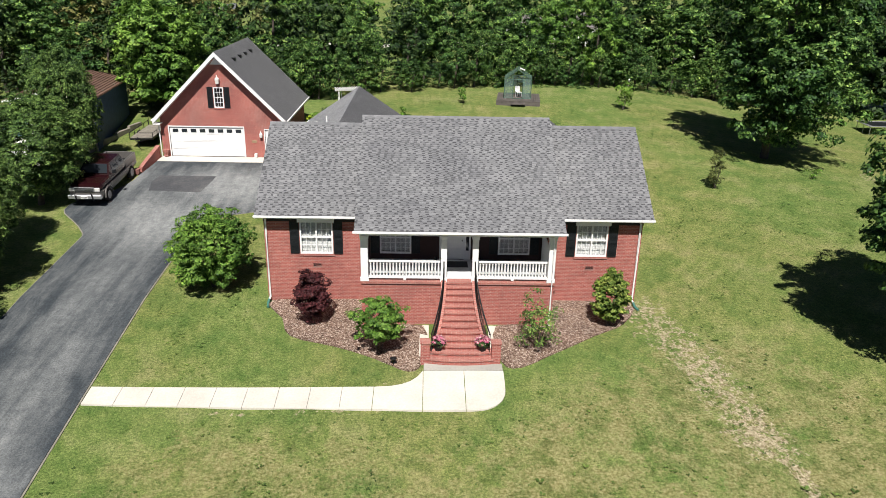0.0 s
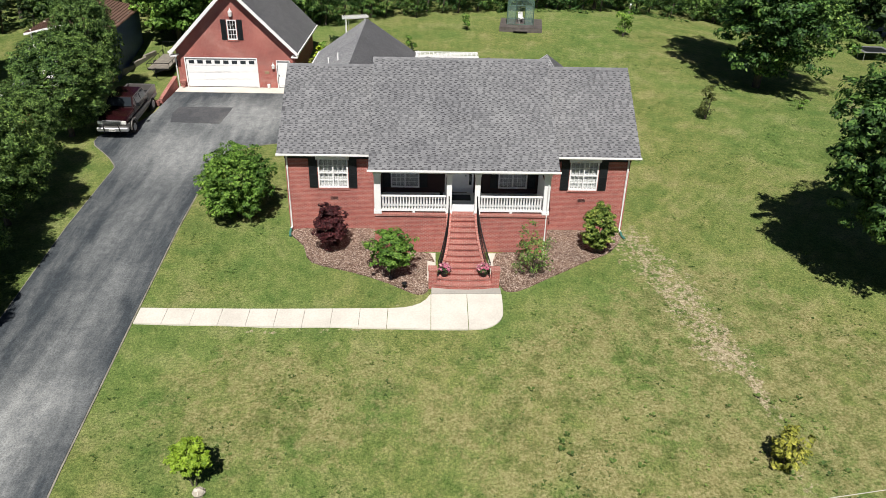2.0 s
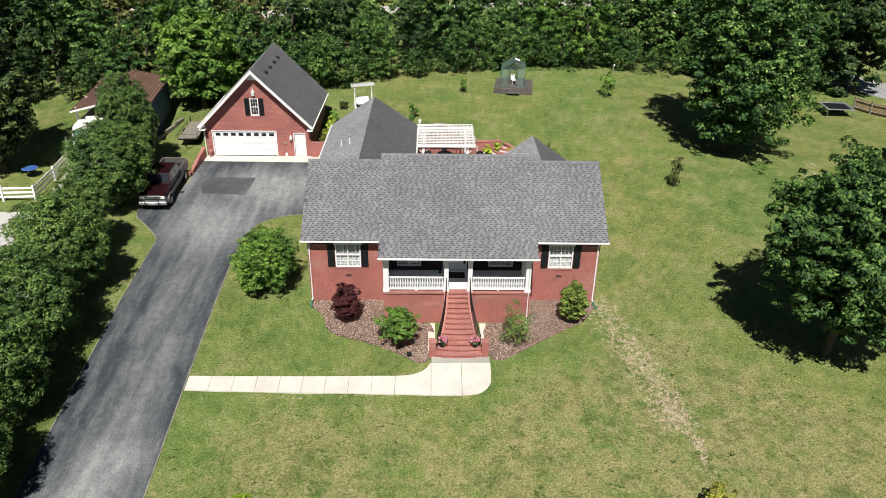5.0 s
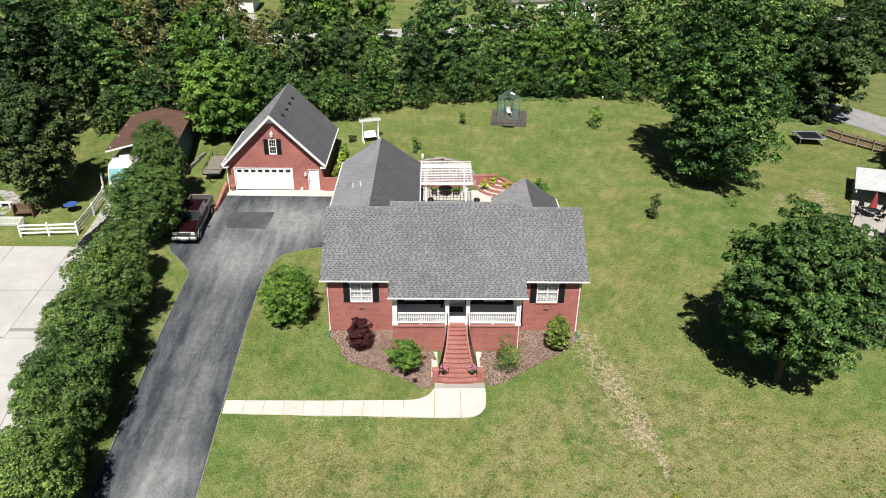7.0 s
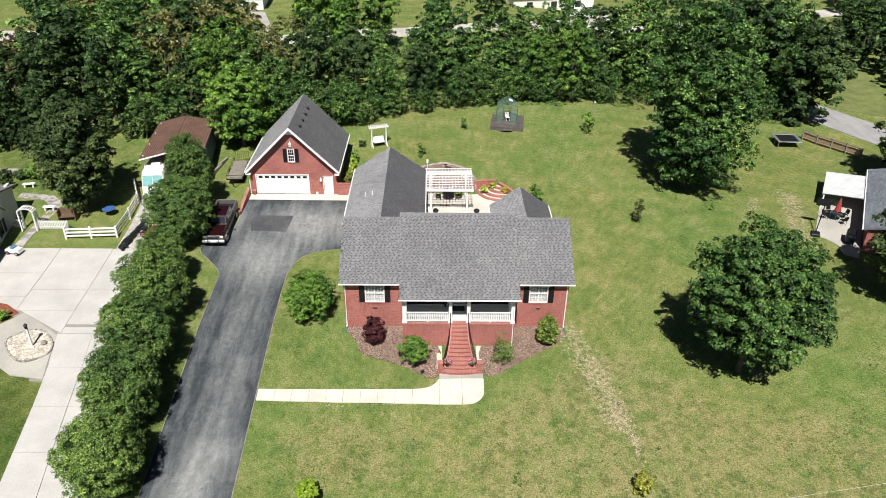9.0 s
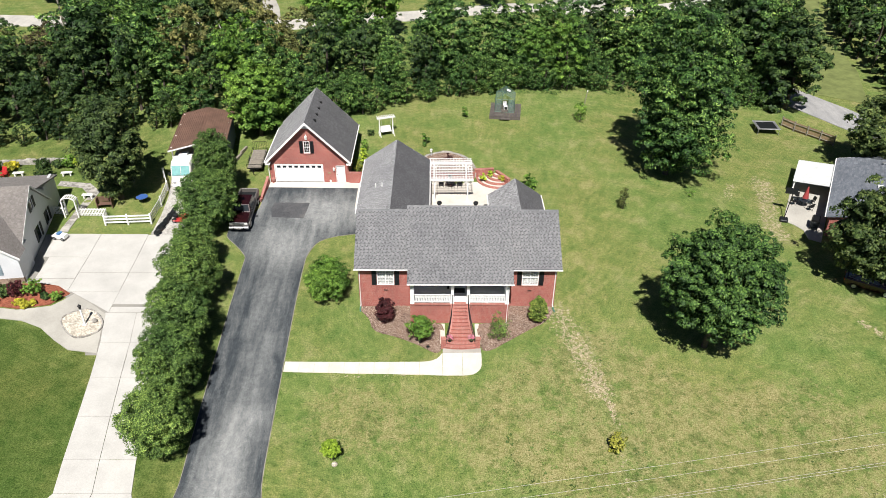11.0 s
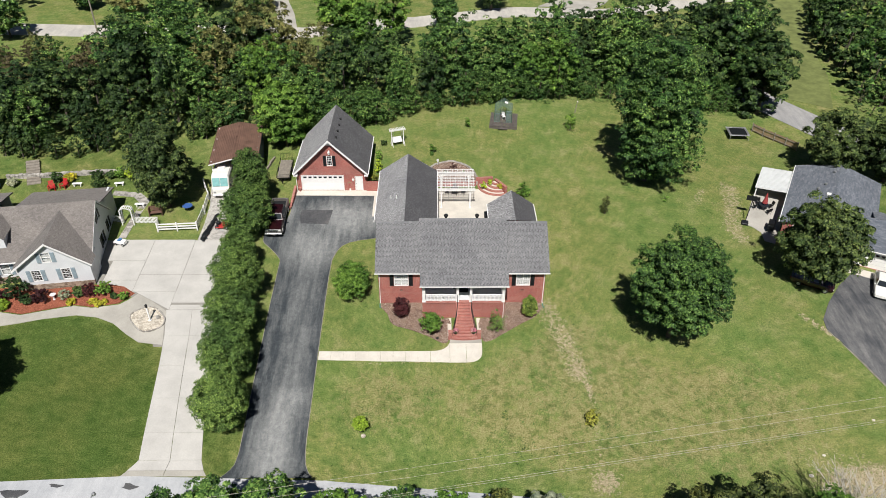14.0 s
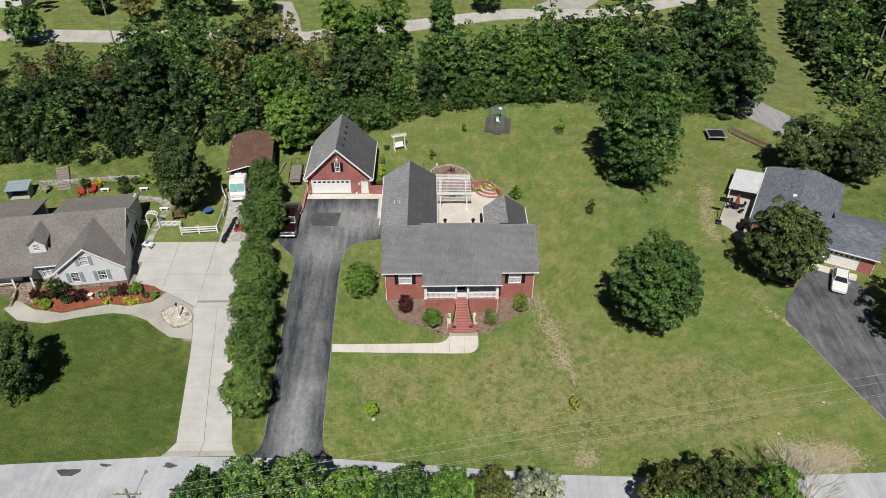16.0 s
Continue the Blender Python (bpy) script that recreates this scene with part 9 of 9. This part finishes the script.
# left undergrowth in dark leaves, standing in for shade under the crowns
for x in np.arange(-90, -20, 2.4):
    dark.append((x + rng.uniform(-0.8, 0.8), float(np.interp(x, EDGE_X, EDGE_Y)) - 1.4 + rng.uniform(-0.6, 0.9), rng.uniform(0.26, 0.5)))
front += [(-21.0, 59.0, 0.85), (-16.5, 61.5, 0.75)]
dull += [(-31.2, 83.0, 1.05), (-26.8, 82.5, 1.1), (-29.2, 79.0, 1.0), (-66.0, 82.5, 0.55), (-62.5, 80.0, 0.5)]
green += [(-50.0, 83.0, 0.98), (-44.5, 84.0, 1.02), (-39.5, 83.0, 1.0), (-47.0, 79.0, 0.95), (-42.0, 79.0, 0.95)]
dark += [(46, 80, 1.35), (51, 83, 1.3), (48, 89, 1.35), (53.5, 79, 1.1), (42, 84, 1.25), (55, 88, 1.1)]
woodland("woodland", front, L_WOOD, 51, "leafy green edge of the wood behind the gardens", 8200, 0.175, clump=0.5, per=40)
woodland("undergrowth", low, L_WOOD, 49, "low green bushes along the edge of the wood", 4200, 0.20, -1.2, 0.7, shape="ball")
woodland("woodland", fresh, L_BRIGHT, 48, "bright green trees in the wood behind the gardens", 8000, 0.175, clump=0.5, per=40)
woodland("woodland", green, L_WOOD, 50, "dense green wood behind the gardens", 3800, 0.235)
woodland("woodland", dark, L_DARK, 52, "darker trees in the wood, its left edge darkened as shade", 3600, 0.235)
woodland("woodland", brown, L_BROWN, 57, "dull brown-leaved trees in the wood behind the gardens", 4200, 0.22)
woodland("woodland", dull, L_OLIVE, 53, "brownish trees in the wood behind the gardens", 4200, 0.22)
for i, (x, y, w, h) in enumerate([(-17.0, 89.5, 7.0, 14.5), (-7.5, 93.0, 6.0, 14.0), (-12.5, 87.5, 5.5, 11.5)]):
    tree((x, y, gz(x, y)), w, h, 0.6, L_BRIGHT, "tall bright green tree beside the far lane", 9000, 0.24, 80 + i, "ball", group="tall trees beside the far lane", layers=6, clump=0.7)
spots, deep = [], []
for i in range(230):
    y = rng.uniform(58, 150)
    x = rng.uniform(float(np.interp(y, (58, 70, 80, 95, 110, 127, 150), (81, 73, 69.5, 71.5, 75.5, 83, 92))), 135)
    (deep if rng.random() < 0.55 else spots).append((x, y, rng.uniform(0.5, 0.95)))
for y in np.arange(74, 128, 4.0):
    deep.append((float(np.interp(y, (70, 80, 95, 110, 127), (72, 69.5, 71, 75, 82))) + rng.uniform(0, 1.5), y, rng.uniform(0.45, 0.75)))
deep += [(rng.uniform(50, 58) + (y - 80) * 0.12, y, rng.uniform(0.8, 1.1)) for y in np.arange(90, 118, 3.0)]
spots += [q for q in ((rng.uniform(-130, 60), rng.uniform(112, 190), rng.uniform(0.7, 1.1)) for i in range(70)) if not (-45 < q[0] < 30 and q[1] < 165)]
spots += [(rng.uniform(-130, -78), rng.uniform(10, 60), rng.uniform(0.6, 0.9)) for i in range(25)]
spots += [(rng.uniform(84, 130), rng.uniform(0, 58), rng.uniform(0.6, 0.9)) for i in range(28)]
wild = [(rng.uniform(67, 84), rng.uniform(54, 78), rng.uniform(0.16, 0.4)) for i in range(70)]
woodland("wild_bushes", [w for w in wild if w[0] + w[1] > 128], L_WOOD, 56, "wild bushes beside the mown strip", 600, 0.36, 0.0, 0.8, shape="dense")
woodland("woodland", spots, L_WOOD, 54, "far trees beyond the lanes", 620, 0.60)
woodland("woodland", deep, L_DARK, 55, "dark wood beside the mown strip", 620, 0.58)

for i, (x, y, w, h, m) in enumerate([(-77.5, 96.5, 8.5, 7.5, L_WOOD), (-70.0, 113.0, 5.5, 6.0, L_WOOD), (-60.0, 108.5, 7.5, 7.5, L_OLIVE), (-52.0, 109.5, 10.0, 10.0, L_WOOD), (-45.0, 112.0, 8.0, 8.5, L_DARK), (-35.5, 112.0, 7.0, 8.0, L_WOOD), (11.0, 112.5, 8.0, 9.0, L_DARK), (1.5, 101.0, 5.5, 7.5, L_WOOD)]):
    tree((x, y, gz(x, y)), w, h, 0.4, m, "leafy tree beside the far lane", 7000, 0.24, 180 + i, "ball", group="trees beside the far lane", layers=5, clump=0.6)

# trees between the road and the viewer
ROADSIDE = [(-20.8, -2.4, 5.2, 8.2, L_WOOD), (-16.6, -2.8, 5.4, 10.6, L_WOOD), (-12.2, -2.6, 6.2, 10.6, L_WOOD), (-7.6, -2.8, 6.0, 8.6, L_BRIGHT), (-3.0, -2.8, 6.0, 8.6, L_WOOD), (1.2, -3.0, 5.4, 8.6, L_BRIGHT), (4.6, -2.8, 4.6, 8.6, L_CEDAR), (8.4, -3.0, 5.4, 8.6, L_PALE),
            (-18.6, -5.4, 5.8, 8.4, L_WOOD), (-10.0, -5.2, 6.0, 8.2, L_WOOD), (-5.2, -5.4, 6.0, 7.8, L_WOOD), (-0.8, -5.2, 5.6, 7.8, L_WOOD),
            (20.4, -3.0, 5.6, 8.4, L_CEDAR), (24.4, -2.8, 6.2, 9.6, L_CEDAR), (29.0, -3.4, 5.6, 8.8, L_BRIGHT), (21.2, -5.0, 5.6, 8.0, L_WOOD)]
for i, (x, y, w, h, m) in enumerate(ROADSIDE):
    tree((x, y, gz(x, y)), w, h, 0.6, m, "roadside tree across the lane", 11000, 0.14, 60 + i, "ball", group="roadside trees", layers=5, clump=0.42)


def bare_tree(at, h, spread, seed):
    """A leafless shrub whose pale stems fork three times."""
    rng = random.Random(seed)
    e = thing("bare_tree", "leafless pale grey tree beside the lane", "tree", at)
    bm = bmesh.new()

    def fork(p, d, length, r, depth):
        q = p + d * length
        rod(p, q, r, r * 0.7, 5, bm)
        if depth:
            for k in range(3):
                n = (d + Vector((rng.uniform(-1, 1), rng.uniform(-1, 1), rng.uniform(-0.25, 0.6))) * spread).normalized()
                fork(q, n, length * rng.uniform(0.6, 0.85), r * 0.64, depth - 1)
    for k in range(5):
        a = k * 1.26
        fork(Vector((0.1 * math.cos(a), 0.1 * math.sin(a), -0.1)), Vector((0.45 * math.cos(a), 0.45 * math.sin(a), 1)).normalized(), h * 0.33, 0.11, 4)
    part("branch", bm, PALE_BARK, e)


bare_tree((31.8, -2.8, gz(31.8, -2.8)), 8.0, 0.62, 5)


def plastic_lid(x, y, w, turn):
    """A small pale lid lying on the grass, with a rounded rim and a sunk middle."""
    e = thing("plastic_lid", "small pale plastic lid lying on the lawn", "lid", (x, y, gz(x, y)), group="litter on the lawn")
    bm = bmesh.new()
    rings = [(0.9, 0.0), (1.0, 0.03), (0.94, 0.06), (0.8, 0.06), (0.74, 0.035)]
    loops = [[bm.verts.new((w * r * math.cos(q + turn), w * 0.7 * r * math.sin(q + turn), z)) for q in np.linspace(0, math.tau, 17)[:-1]] for r, z in rings]
    for a, c in zip(loops, loops[1:]):
        for i in range(16):
            bm.faces.new((a[i], a[(i + 1) % 16], c[(i + 1) % 16], c[i]))
    bm.faces.new(loops[-1])
    bm.faces.new(loops[0][::-1])
    part("lid", bm, CONCRETE, e)


for x, y, w, turn in ((40.4, 10.0, 0.15, 0.4), (34.6, 6.6, 0.17, 1.2), (32.7, 4.6, 0.24, 2.0)):
    plastic_lid(x, y, w, turn)

post = thing("fallen_post", "weathered grey stake lying beside the lane", "post", (41.3, 1.9, gz(41.3, 1.9)))
bm = bmesh.new()
rod(Vector((0, 0, 0.04)), Vector((1.8, 1.2, 0.06 + gz(43.1, 3.1) - gz(41.3, 1.9))), 0.05, 0.04, 8, bm)
part("stake", bm, WOOD_GREY, post)
